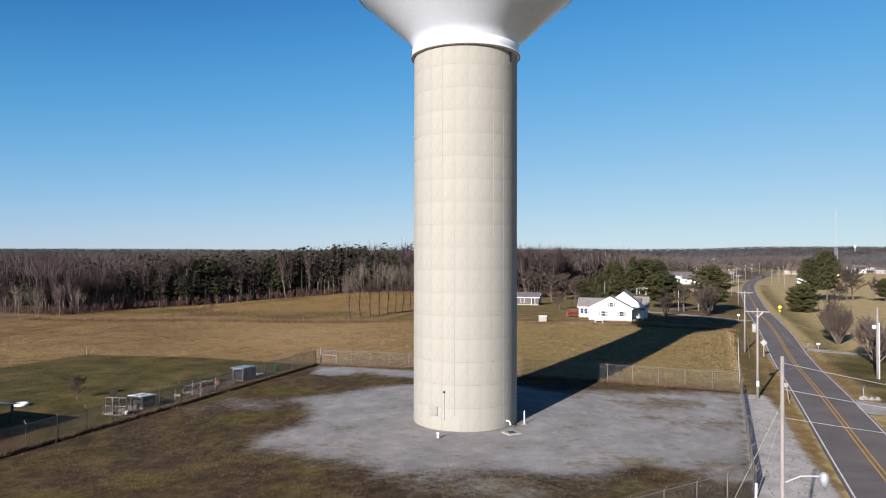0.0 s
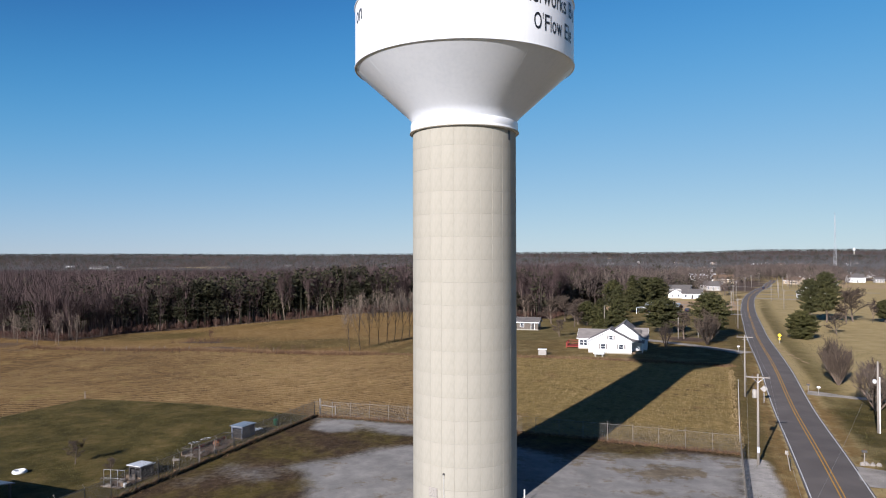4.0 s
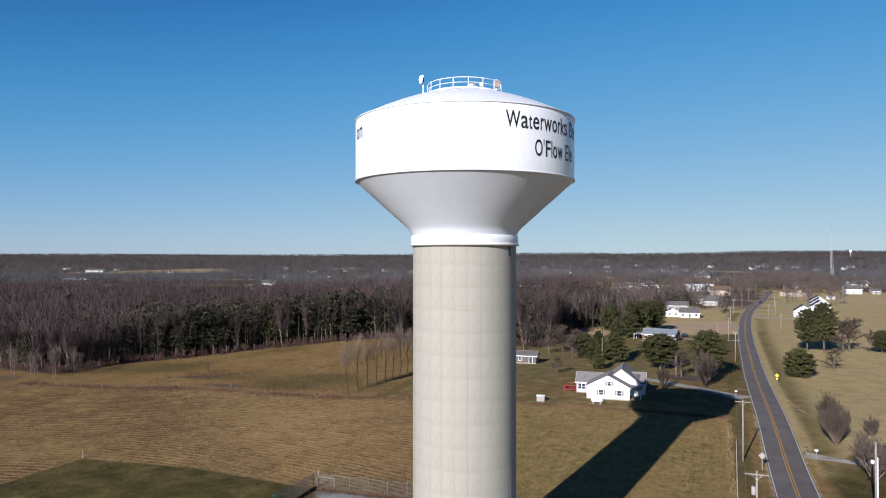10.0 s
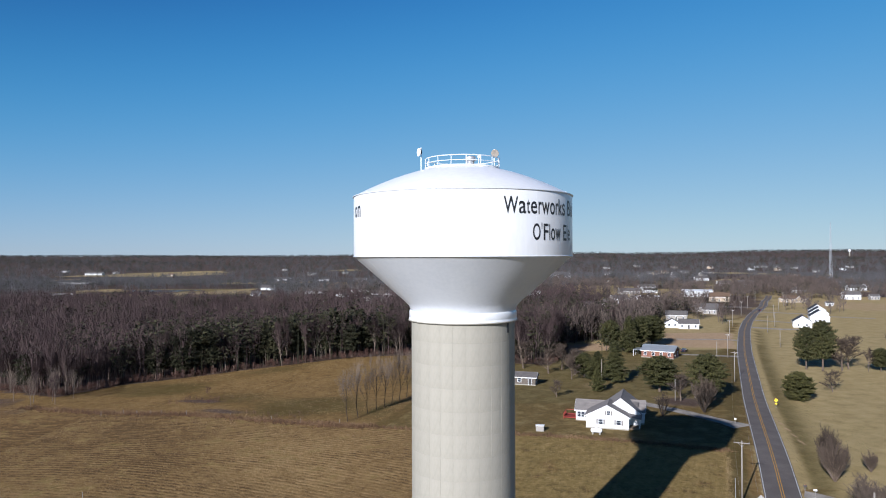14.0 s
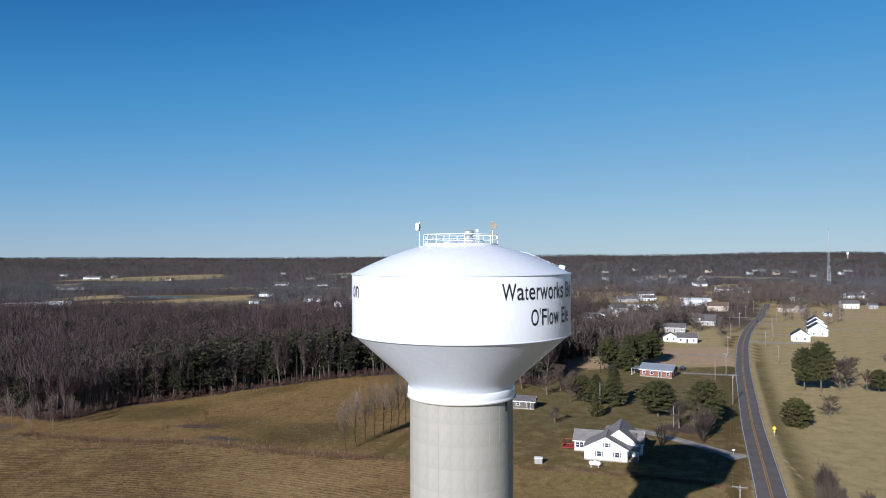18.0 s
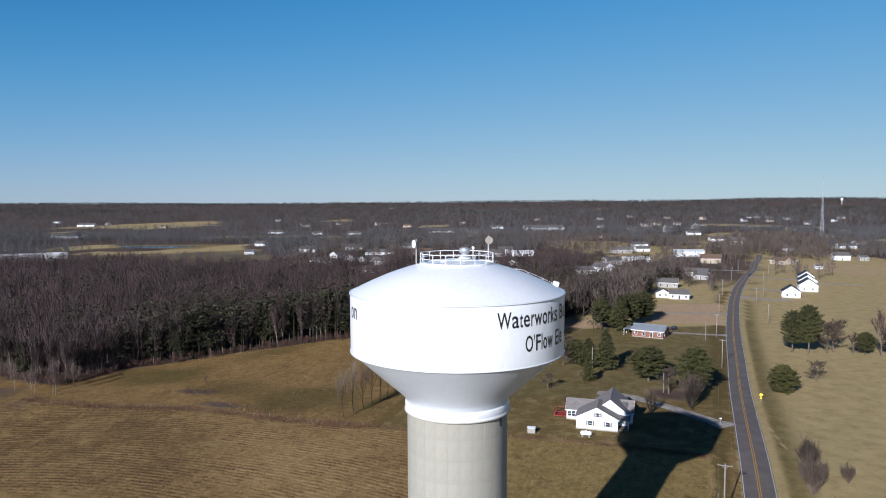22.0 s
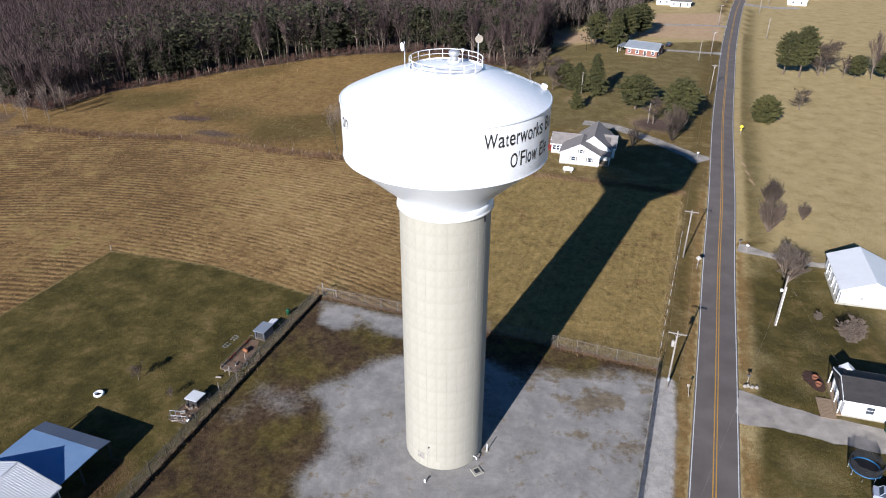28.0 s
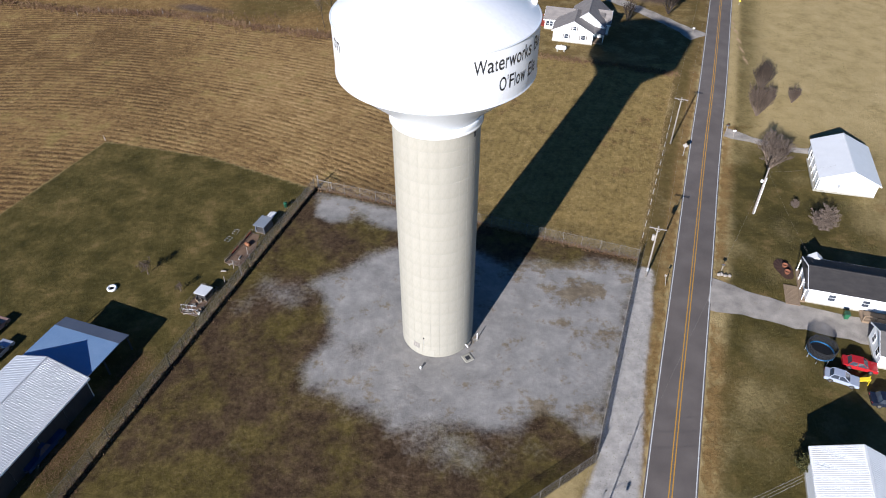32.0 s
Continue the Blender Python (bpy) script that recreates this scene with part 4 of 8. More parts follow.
band = Shape().lathe([(4.80, 33.40), (4.97, 33.42), (5.00, 33.50), (5.00, 33.62), (4.94, 33.68), (4.97, 33.75), (4.97, 34.22), (4.93, 34.32), (4.86, 34.36)], 96)
part("collar", band, TANK_WHITE, TOWER, "white collar under the tank's cone", flat=False)
part("collar_ring", Shape().lathe([(4.99, 33.40), (5.06, 33.42), (5.06, 33.50), (4.99, 33.52)], 96), JOINT, TOWER, "grey drip ring under the collar", flat=False)
cone = Shape()
prof = [(4.84, 34.30), (4.98, 34.72), (5.35, 35.12)]
prof += [(5.35 + (9.72 - 5.35) * k / 6, 35.12 + (39.02 - 35.12) * k / 6) for k in range(1, 7)] + [(9.95, 39.226), (10.04, 39.30)]
cone.lathe(prof, 128)
part("tank_cone", cone, TANK_GREY, TOWER, "pale grey conical underside", flat=False)
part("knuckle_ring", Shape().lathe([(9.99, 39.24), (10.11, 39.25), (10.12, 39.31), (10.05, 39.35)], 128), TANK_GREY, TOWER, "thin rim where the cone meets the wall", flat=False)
for k in range(16):
    a = 11 + k * 22.5
    part("weld_seam", Shape().tube(at_angle(5.42, a, 35.22), at_angle(9.68, a, 38.99), 0.014, 0.014, 4), TANK_GREY, TOWER)
wall = Shape().lathe([(10.04, 39.30), (10.05, 39.34), (10.05, 41.1), (10.055, 42.9), (10.05, 44.66), (10.03, 44.72)], 160)
part("tank_wall", wall, TANK_WHITE, TOWER, "glossy white cylindrical tank wall", flat=False)
for k in range(12):
    part("weld_seam", Shape().tube(at_angle(10.05, 7 + 30 * k, 39.3), at_angle(10.05, 7 + 30 * k, 44.65), 0.004, 0.004, 4), TANK_WHITE, TOWER)
part("weld_ring", Shape().ring(0, 0, 42.0, 10.05, 0.004, 128), TANK_WHITE, TOWER, "faint weld ring on the white wall")
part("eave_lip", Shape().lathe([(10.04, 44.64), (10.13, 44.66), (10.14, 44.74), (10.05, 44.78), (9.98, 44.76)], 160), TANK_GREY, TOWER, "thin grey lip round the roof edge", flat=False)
roof = Shape()
prof = [(10.03, 44.74)]
for k in range(1, 13):
    r = 10.03 - (10.03 - 0.01) * k / 12
    prof.append((r, 44.74 + 3.02 * (1 - (r / 10.03) ** 1.75)))
roof.lathe(prof, 128)
part("tank_roof", roof, TANK_WHITE, TOWER, "white painted domed roof", flat=False)
rz = lambda r: 44.74 + 3.02 * (1 - (r / 10.03) ** 1.75)
for k in range(24):
    part("weld_seam", Shape().path([at_angle(r, 15 * k + 4, rz(r) - 0.002) for r in (9.9, 8.2, 6.5, 4.9, 3.5)], 0.006, 4), TANK_WHITE, TOWER)

RAIL_R = 3.45
railing = part("railing", Shape().ring(0, 0, 48.28, RAIL_R, 0.035, 48), WHITE_PAINT, TOWER, "white guard railing round the roof hatch")
part("mid_rail", Shape().ring(0, 0, 47.83, RAIL_R, 0.026, 48), WHITE_PAINT, railing)
part("toe_board", Shape().lathe([(RAIL_R - 0.01, rz(RAIL_R) + 0.02), (RAIL_R + 0.01, rz(RAIL_R) + 0.02), (RAIL_R + 0.01, rz(RAIL_R) + 0.16), (RAIL_R - 0.01, rz(RAIL_R) + 0.16)], 64), WHITE_PAINT, railing)
for k in range(16):
    part("rail_post", Shape().tube(at_angle(RAIL_R, 22.5 * k + 6, rz(RAIL_R) - 0.02), at_angle(RAIL_R, 22.5 * k + 6, 48.30), 0.032), WHITE_PAINT, railing)


DISH_GREY = material("grey_dish_paint", [(0.272, 0.235, 0.191), (0.340, 0.295, 0.237)], 0.5, 2, 20, 0.0)


def dish(deg, r, z, face, red, tall):
    """A round microwave dish on a mast fixed to the railing."""
    base = at_angle(r, deg, rz(min(r, 10)) - 0.02)
    mast = part("dish_mast", Shape().tube(base, (base[0], base[1], z + 0.45), 0.05), STEEL, TOWER, "steel mast for a dish antenna")
    s = Shape().lathe([(0.0, 0.0), (0.13, 0.01), (0.27, 0.045), (0.38, 0.10), (0.39, 0.17), (0.37, 0.17), (0.0, 0.13)], 28)
    s.turned(Matrix.Translation((base[0], base[1], z)) @ Euler((radians(90), 0, radians(face))).to_matrix().to_4x4() @ Matrix.Translation((0, 0, 0.1)))
    part("dish", s, red, mast, "round microwave dish antenna", flat=False)
    part("radio_box", Shape().box(base[0] - 0.09, base[1] - 0.11, z - 0.16, base[0] + 0.09, base[1] + 0.11, z + 0.16, 0.02), DARK_STEEL, mast)


dish(-100, 3.95, 49.1, -62, WHITE_PAINT, 1)
dish(137, 4.55, 49.3, 14, DISH_GREY, 1)
vent = part("roof_vent", Shape().lathe([(0.0, rz(0.9)), (0.42, rz(0.9)), (0.36, 48.2), (0.38, 48.25), (0.5, 48.27), (0.52, 48.6), (0.44, 48.7), (0.2, 48.76), (0.0, 48.78)], 32, 0.75, 0.9), STEEL, TOWER, "round galvanised mushroom vent", flat=False)
part("vent_flange", Shape().lathe([(0.4, 47.68), (0.6, 47.68), (0.6, 47.8), (0.4, 47.8)], 24, 0.75, 0.9), WHITE_PAINT, vent)
hatch = part("roof_hatch", Shape().box(-1.5, -1.6, 47.1, -0.6, -0.7, 47.62, 0.05), WHITE_PAINT, TOWER, "white square roof hatch")
part("hatch_handle", Shape().path([(-1.2, -1.62, 47.5), (-1.2, -1.68, 47.5), (-0.9, -1.68, 47.5), (-0.9, -1.62, 47.5)], 0.015), STEEL, hatch)
part("roof_hatch", Shape().lathe([(0.0, 47.66), (0.5, 47.62), (0.55, 47.55), (0.55, 47.1)], 24, -0.4, 1.6), WHITE_PAINT, TOWER, "white round painter's manhole", flat=False)
part("roof_hatch", Shape().lathe([(0.0, 47.78), (0.36, 47.72), (0.42, 47.6), (0.42, 47.1)], 24, 0.1, -0.6), WHITE_PAINT, TOWER, "small white round manhole", flat=False)
beacon = part("beacon_post", Shape().tube((1.55, 1.1, 47.0), (1.55, 1.1, 48.62), 0.04), WHITE_PAINT, TOWER, "white post with a warning light")
part("lamp_head", Shape().box(1.43, 0.98, 48.58, 1.67, 1.22, 48.82, 0.03), WHITE_PAINT, beacon)
ladder = Shape()
for o in (-2.2, 2.2):
    ladder.path([at_angle(r, 98 + o, rz(r) + 0.16 * (1 if 5.8 < r < 9.4 else 0.2)) for r in (5.6, 6.2, 7.0, 7.8, 9.2, 9.7)], 0.012, 5)
for k in range(12):
    r = 4.0 + 0.48 * k
    for o in (-2.2, 2.2):
        if k % 3 == 0 and r > 6:
            ladder.tube(at_angle(r, 98 + o, rz(r)), at_angle(r, 98 + o, rz(r) + 0.15), 0.013, 0.013, 5)
part("roof_handrail", ladder, WHITE_PAINT, TOWER, "white handrails running down the roof")
part("roof_box", Shape().box(-0.3, -0.22, -0.05, 0.3, 0.22, 0.5, 0.06).turned(Matrix.Translation(at_angle(9.6, 99, rz(9.6) - 0.05)) @ pose(0, 0, 0, 16, 0, 99)), WHITE_PAINT, TOWER, "white vent box near the roof edge")


# each letter's advance, and the bare space before and behind it, in parts of its height
ADVANCE = {"W": (0.944, 0.01, 0.01), "a": (0.556, 0.035, 0.015), "t": (0.278, 0.015, 0.015), "e": (0.556, 0.04, 0.04), "r": (0.333, 0.07, 0.0), "w": (0.722, 0.01, 0.01),
           "o": (0.556, 0.035, 0.035), "k": (0.5, 0.065, 0.0), "s": (0.5, 0.03, 0.03), "B": (0.667, 0.075, 0.04), "u": (0.556, 0.065, 0.07), "O": (0.778, 0.04, 0.04),
           "'": (0.191, 0.06, 0.06), "F": (0.611, 0.08, 0.03), "l": (0.222, 0.068, 0.068), "E": (0.667, 0.08, 0.045), "n": (0.556, 0.065, 0.07)}


def lettering(words, a0, a1, base, cap, label):
    """Words bent round the tank's wall from one angle to another, letter by letter; cap: the capitals' height."""
    whole = sum(ADVANCE[c][0] for c in words)
    all_words = bmesh.new()
    at = 0.0
    for c in words:
        cu = bpy.data.curves.new("words", "FONT")
        cu.body, cu.size, cu.resolution_u, cu.offset = c, 1.0, 3, 0.010
        ob = new("words", cu)
        me = bpy.data.meshes.new_from_object(ob.evaluated_get(bpy.context.evaluated_depsgraph_get()))
        bpy.data.objects.remove(ob)
        bm = bmesh.new()
        bm.from_mesh(me)
        bmesh.ops.triangulate(bm, faces=bm.faces[:])
        xs = [v.co.x for v in bm.verts]
        x0, x1 = min(xs), max(xs)
        for k in range(1, 8):
            bmesh.ops.bisect_plane(bm, geom=bm.verts[:] + bm.edges[:] + bm.faces[:], plane_co=(x0 + (x1 - x0) * k / 8, 0, 0), plane_no=(1, 0, 0))
        wide, before, behind = ADVANCE[c]
        rise = 1.09 if c in "aerwosun" else 1.0
        for v in bm.verts:
            f = (at + before + (v.co.x - x0) / (x1 - x0) * (wide - before - behind)) / whole
            v.co = Vector(at_angle(10.07, a0 + f * (a1 - a0), base + v.co.y * rise * cap / 0.688))
        bm.to_mesh(me)
        bm.free()
        all_words.from_mesh(me)
        bpy.data.meshes.remove(me)
        at += wide
    me = bpy.data.meshes.new("lettering")
    all_words.to_mesh(me)
    all_words.free()
    me.materials.append(LETTER)
    return part("lettering", me, LETTER, TOWER, label)


lettering("Waterworks", 19.1, 61.0, 42.75, 1.33, "black painted lettering reading Waterworks")
lettering("Bu", 63.6, 75.0, 42.75, 1.33, "black painted letters after Waterworks")
lettering("O'Flow", 34.4, 55.4, 40.62, 1.33, "black painted lettering reading O'Flow")
lettering("Ele", 58.0, 68.6, 40.62, 1.33, "black painted letters after O'Flow")
lettering("on", -71.4, -60.3, 42.75, 1.33, "black painted end of a word on the tank")

# fittings at the foot and top of the shaft
louv = part("louvre", Shape().box(-0.45, -0.06, -0.42, 0.45, 0.08, 0.42, 0.02).turned(Matrix.Translation(at_angle(R0, -35, 1.62)) @ pose(0, 0, 0, 0, 0, -35)), GREY_SIDING, TOWER, "grey metal wall louvre")
for k in range(6):
    part("slat", Shape().box(-0.4, -0.10, -0.36 + k * 0.125, 0.4, -0.05, -0.30 + k * 0.125).turned(Matrix.Translation(at_angle(R0, -35, 1.62)) @ pose(0, 0, 0, 0, 0, -35)), GREY_SIDING, louv)
cond = part("conduit", Shape().tube(at_angle(R0 + 0.05, -21.8, 0.9), at_angle(R0 + 0.05, -21.8, 3.3), 0.018), STEEL, TOWER, "thin conduit up to a wall lamp")
part("wall_lamp", Shape().box(-0.07, -0.17, -0.06, 0.07, 0.04, 0.08, 0.02).turned(Matrix.Translation(at_angle(R0, -21.8, 3.36)) @ pose(0, 0, 0, 0, 0, -21.8)), DARK_STEEL, cond, "dark wall lamp")
part("stain", Shape().box(-0.28, -0.012, 0.0, 0.28, 0.02, 1.3).turned(Matrix.Translation(at_angle(R0, -8.5, 0.05)) @ pose(0, 0, 0, 0, 0, -8.5)), JOINT, TOWER, "patched strip at the shaft's foot")
over = part("overflow_pipe", Shape().path([at_angle(R0 - 0.1, 50, 0.62), at_angle(R0 + 0.28, 50, 0.62), at_angle(R0 + 0.42, 50, 0.5), at_angle(R0 + 0.46, 50, 0.28)], 0.065, 10), WHITE_PAINT, TOWER, "white overflow pipe elbow")
part("pipe_flap", Shape().lathe([(0, 0.24), (0.085, 0.24), (0.085, 0.3), (0, 0.3)], 16, *at_angle(R0 + 0.46, 50, 0)[:2]), DARK_STEEL, over)
part("hatch_slot", Shape().box(-0.17, -0.03, -0.44, 0.17, 0.1, 0.44, 0.02).turned(Matrix.Translation(at_angle(R0, 57, 32.9)) @ pose(0, 0, 0, 0, 0, 57)), DARK_STEEL, TOWER, "narrow dark opening under the collar")

basin = thing("catch_basin", "square concrete catch basin in the gravel", "drain", 4.0, -4.3, 0.03, 30)
part("rim", Shape().box(-0.62, -0.62, -0.1, 0.62, 0.62, 0.05, 0.03), CONCRETE, basin)
part("grate", Shape().box(-0.32, -0.32, 0.02, 0.32, 0.32, 0.06), DARK_STEEL, basin, "dark iron grate")
for k in range(5):
    part("grate_bar", Shape().box(-0.3, -0.28 + k * 0.13, 0.058, 0.3, -0.24 + k * 0.13, 0.066), DARK_STEEL, basin)
boll = thing("bollard", "white steel marker post in gravel", "post", 5.35, -1.0, 0.0)
part("post", Shape().lathe([(0.055, 0), (0.055, 1.12), (0.04, 1.19), (0, 1.2)], 14), WHITE_PAINT, boll, flat=False)
part("footing", Shape().lathe([(0.2, -0.05), (0.2, 0.05), (0.09, 0.07)], 14), CONCRETE, boll)
valve = thing("valve_post", "small white capped pipe in gravel", "pipe", -2.2, -6.1, 0.0)
part("pipe", Shape().lathe([(0.11, 0), (0.11, 0.32), (0.14, 0.34), (0.14, 0.42), (0, 0.45)], 14), WHITE_PAINT, valve, flat=False)


# ---- trees ----
def limb_tree(seed, height, spread, trunk_r, levels=4, kids=5, lift=0.55, crown_from=0.25, upright=0.0, twig_r=0.02, forks=1, open_out=0.42):
    """A bare tree: a tapered trunk and branching limbs; gives the trunk and the twigs as two meshes."""
    rnd = random.Random(seed)
    trunk, twigs = Shape(), Shape()

    def grow(p, d, length, r, level):
        n = 3 if level < 2 else 2
        pts, dirs = [p], [d]
        for k in range(n):
            d = (d + Vector((rnd.uniform(-1, 1), rnd.uniform(-1, 1), rnd.uniform(-0.5, 0.9) + upright)) * (0.13 if level == 0 else 0.22)).normalized()
            pts.append(pts[-1] + d * length / n)
            dirs.append(d)
        s = trunk if level < 2 else twigs
        for k in range(n):
            ra, rb = r * (1 - 0.62 * k / n), r * (1 - 0.62 * (k + 1) / n)
            s.tube(pts[k], pts[k + 1], max(ra, twig_r), max(rb, twig_r * 0.8), 6 if level == 0 else (4 if level == 1 else 3), caps=False)
        if level >= levels:
            return
        m = kids + (3 if level == 0 else 0)
        for k in range(m):
            f = (crown_from + (1 - crown_from) * (k + rnd.random()) / m) if level == 0 else 0.25 + 0.75 * (k + rnd.random()) / m
            i = min(n - 1, int(f * n))
            q = pts[i].lerp(pts[i + 1], f * n - i)
            a = rnd.uniform(0, 2 * math.pi)
            side = Vector((math.cos(a), math.sin(a), 0))
            out = (side * spread + dirs[i] * lift + Vector((0, 0, 0.25 + upright))).normalized()
            reach = length * (0.62 if level == 0 else 0.55) * rnd.uniform(0.7, 1.15) * (1.15 - 0.55 * f if level == 0 else 1)
            grow(q, out, reach, r * (0.5 if level == 0 else 0.55) * (1 - 0.4 * f), level + 1)

    for k in range(forks):
        a = 2 * math.pi * k / forks + rnd.random()
        tilt = 0.0 if forks == 1 else rnd.uniform(0.15, 1.0)
        lean = Vector((math.cos(a), math.sin(a), 0)) * tilt * open_out
        grow(Vector((0, 0, -0.2)), (Vector((0, 0, 1)) + lean).normalized(), height * (0.8 if forks == 1 else 0.70 - 0.24 * tilt), trunk_r * (1 if forks == 1 else 0.6), 0)
    top = max(v[2] for v in trunk.v + twigs.v)
    k = height / top
    for s in (trunk, twigs):
        s.v = [(x * k, y * k, z * k) for x, y, z in s.v]
    return trunk, twigs


def clump(s, rnd, c, size, n=7, flat=0.9):
    """A tuft of small pointed needle blades round a place."""
    for k in range(n):
        a = rnd.uniform(0, 2 * math.pi)
        d = Vector((math.cos(a), math.sin(a), rnd.uniform(-0.7, 0.9) * flat)).normalized()
        t = d.cross(Vector((rnd.uniform(-1, 1), rnd.uniform(-1, 1), rnd.uniform(-1, 1)))).normalized() * size * 0.21
        p = Vector(c) + d * size * rnd.uniform(0.0, 0.3)
        e = p + d * size * rnd.uniform(0.7, 1.2)
        m = p.lerp(e, 0.45)
        s.add([p, m + t, e, m - t], [(0, 1, 2, 3)])


def needle_tree(seed, height, width, trunk_r, bare=0.12, whorls=16, arms=7, shape="cone", size=0.5, n=7, droop=0.12):
    """An evergreen: trunk, boughs in whorls and tufts of needles along them."""
    rnd = random.Random(seed)
    trunk, crown = Shape(), Shape()
    pts = [Vector((0, 0, -0.2))]
    for k in range(1, 7):
        pts.append(Vector((rnd.uniform(-1, 1) * 0.012 * height, rnd.uniform(-1, 1) * 0.012 * height, height * 0.97 * k / 6)))
    for k in range(6):
        trunk.tube(pts[k], pts[k + 1], trunk_r * (1 - k / 6.6), trunk_r * (1 - (k + 1) / 6.6), 7, caps=False)
    for w in range(whorls):
        f = bare + (1 - bare) * (w + 0.4 * rnd.random()) / whorls
        z = f * height
        g = (f - bare) / (1 - bare)
        if shape == "cone":
            reach = width * (1 - g) ** 0.8 * (0.75 + 0.25 * min(1, g * 6)) + 0.25
        elif shape == "egg":
            reach = width * math.sin(math.pi * min(0.97, 0.18 + 0.8 * g)) ** 0.7
        else:
            reach = width * (0.55 + 0.45 * math.sin(g * 9 + seed)) * math.sin(math.pi * min(0.95, 0.2 + 0.72 * g)) ** 0.6
        a0 = rnd.uniform(0, 6.28)
        for k in range(arms):
            if rnd.random() < 0.1:
                continue
            a = a0 + 2 * math.pi * k / arms + rnd.uniform(-0.3, 0.3)
            ln = reach * rnd.uniform(0.65, 1.18)
            zz = min(height * 0.97, max(height * bare, z + rnd.uniform(-0.9, 0.9) * height * (1 - bare) / whorls))
            tip = Vector((math.cos(a) * ln, math.sin(a) * ln, zz + ln * (0.25 - droop * 2) * rnd.uniform(0.4, 1.8) + rnd.uniform(-0.3, 0.3)))
            root = Vector((0, 0, zz))
            trunk.tube(root, tip, trunk_r * 0.22 * (1 - g * 0.7), 0.015, 3, caps=False)
            m = max(2, int(ln / (size * 0.42)))
            for j in range(m):
                q = root.lerp(tip, 0.22 + 0.8 * (j + rnd.random()) / m)
                q += Vector((rnd.uniform(-1, 1), rnd.uniform(-1, 1), rnd.uniform(-0.6, 0.6))) * size * 0.55
                clump(crown, rnd, q, size * rnd.uniform(0.7, 1.2), n)
    clump(crown, rnd, (0, 0, height * 0.97), size, n + 4, 1.4)
    return trunk, crown


def tree_parts(maker, crown_mat, label, name="tree", group="", bark=None):
    """Makes a tree once at the origin, to be copied; the first copy is the thing itself."""
    trunk, crown = maker
    ob = tagged(new(name), label, "tree", group)
    part("trunk", trunk, bark or BARK, ob, "")
    part("crown", crown, crown_mat, ob, "")
    return ob


class Grove:
    """Plants one made tree at several places."""

    def __init__(self, proto):
        self.proto, self.used = proto, False

    def plant(self, x, y, k=1.0, rz=0.0, label="", kz=None):
        m = pose(x, y, HZ(x, y), 0, 0, rz)
        ob = self.proto
        if self.used:
            ob = copy_thing(self.proto, m)
        self.used = True
        ob.matrix_basis = m @ Matrix.Diagonal((k, k, kz or k, 1))
        if label:
            tagged(ob, label)
        return ob


PINE_A = Grove(tree_parts(needle_tree(1, 13, 4.4, 0.26, 0.08, 22, 13, "cone", 0.44, 10), NEEDLE, "tall dark green pine with layered boughs", "pine_tree"))
PINE_B = Grove(tree_parts(needle_tree(2, 10.5, 4.4, 0.3, 0.20, 17, 13, "egg", 0.44, 10, 0.05), NEEDLE, "broad dark green pine with an open trunk", "pine_tree"))
PINE_C = Grove(tree_parts(needle_tree(3, 13, 4.7, 0.34, 0.22, 16, 11, "egg", 0.5, 10, 0.0), NEEDLE, "old ragged pine with clumped boughs", "pine_tree"))
CEDAR = Grove(tree_parts(needle_tree(4, 7.6, 3.9, 0.24, 0.02, 22, 18, "egg", 0.36, 10, 0.03), NEEDLE_FRESH, "dense rounded green cedar standing in pasture", "cedar_tree"))
CEDAR_S = Grove(tree_parts(needle_tree(5, 5.2, 2.0, 0.14, 0.02, 13, 9, "cone", 0.36, 8, 0.0), NEEDLE_FRESH, "small dense conical cedar on the lawn", "cedar_tree"))
OAK = Grove(tree_parts(limb_tree(11, 9.0, 0.95, 0.26, 4, 6, 0.5, 0.2, 0.0, 0.028), TWIG_NEAR, "bare spreading tree without leaves", "bare_tree"))
PEAR = Grove(tree_parts(limb_tree(12, 9.4, 0.5, 0.24, 3, 6, 0.85, 0.12, 0.2, 0.014, forks=18, open_out=0.85), TWIG_NEAR, "bare upright egg-shaped tree with dense twigs", "bare_tree"))
VASE = Grove(tree_parts(limb_tree(13, 8.5, 0.5, 0.26, 3, 3, 0.9, 0.45, 0.15, 0.022, forks=9, open_out=0.7), DARK_BARK, "bare many-stemmed tree fanning upward", "bare_tree", "", DARK_BARK))
FAN = Grove(tree_parts(limb_tree(18, 7.6, 0.6, 0.2, 3, 6, 0.85, 0.3, 0.1, 0.018, forks=9, open_out=0.8), GREY_TWIG, "bare fan-shaped tree with fine grey twigs", "bare_tree"))
SHRUB = Grove(tree_parts(limb_tree(14, 3.6, 1.1, 0.12, 4, 5, 0.5, 0.1, 0.1, 0.015, forks=7, open_out=0.9), GREY_TWIG, "low spreading bare shrub", "shrub"))
POPLAR = Grove(tree_parts(limb_tree(15, 13.0, 0.55, 0.13, 4, 5, 0.75, 0.34, 0.3, 0.011), PALE_BARK, "slender bare tree in a field row", "bare_tree", "row of slender trees", DARK_BARK))
POPLAR_PALE = Grove(tree_parts(limb_tree(19, 12.5, 0.6, 0.16, 4, 5, 0.65, 0.25, 0.25, 0.014), PALE_BARK, "pale bare tree beside the stream", "bare_tree", "", PALE_BARK))
TALL_A = Grove(tree_parts(limb_tree(16, 15.5, 0.42, 0.2, 3, 8, 0.85, 0.24, 0.35, 0.022), TWIG, "tall bare tree at the edge of the woods", "bare_tree", "trees along the woodland edge", PALE_BARK))
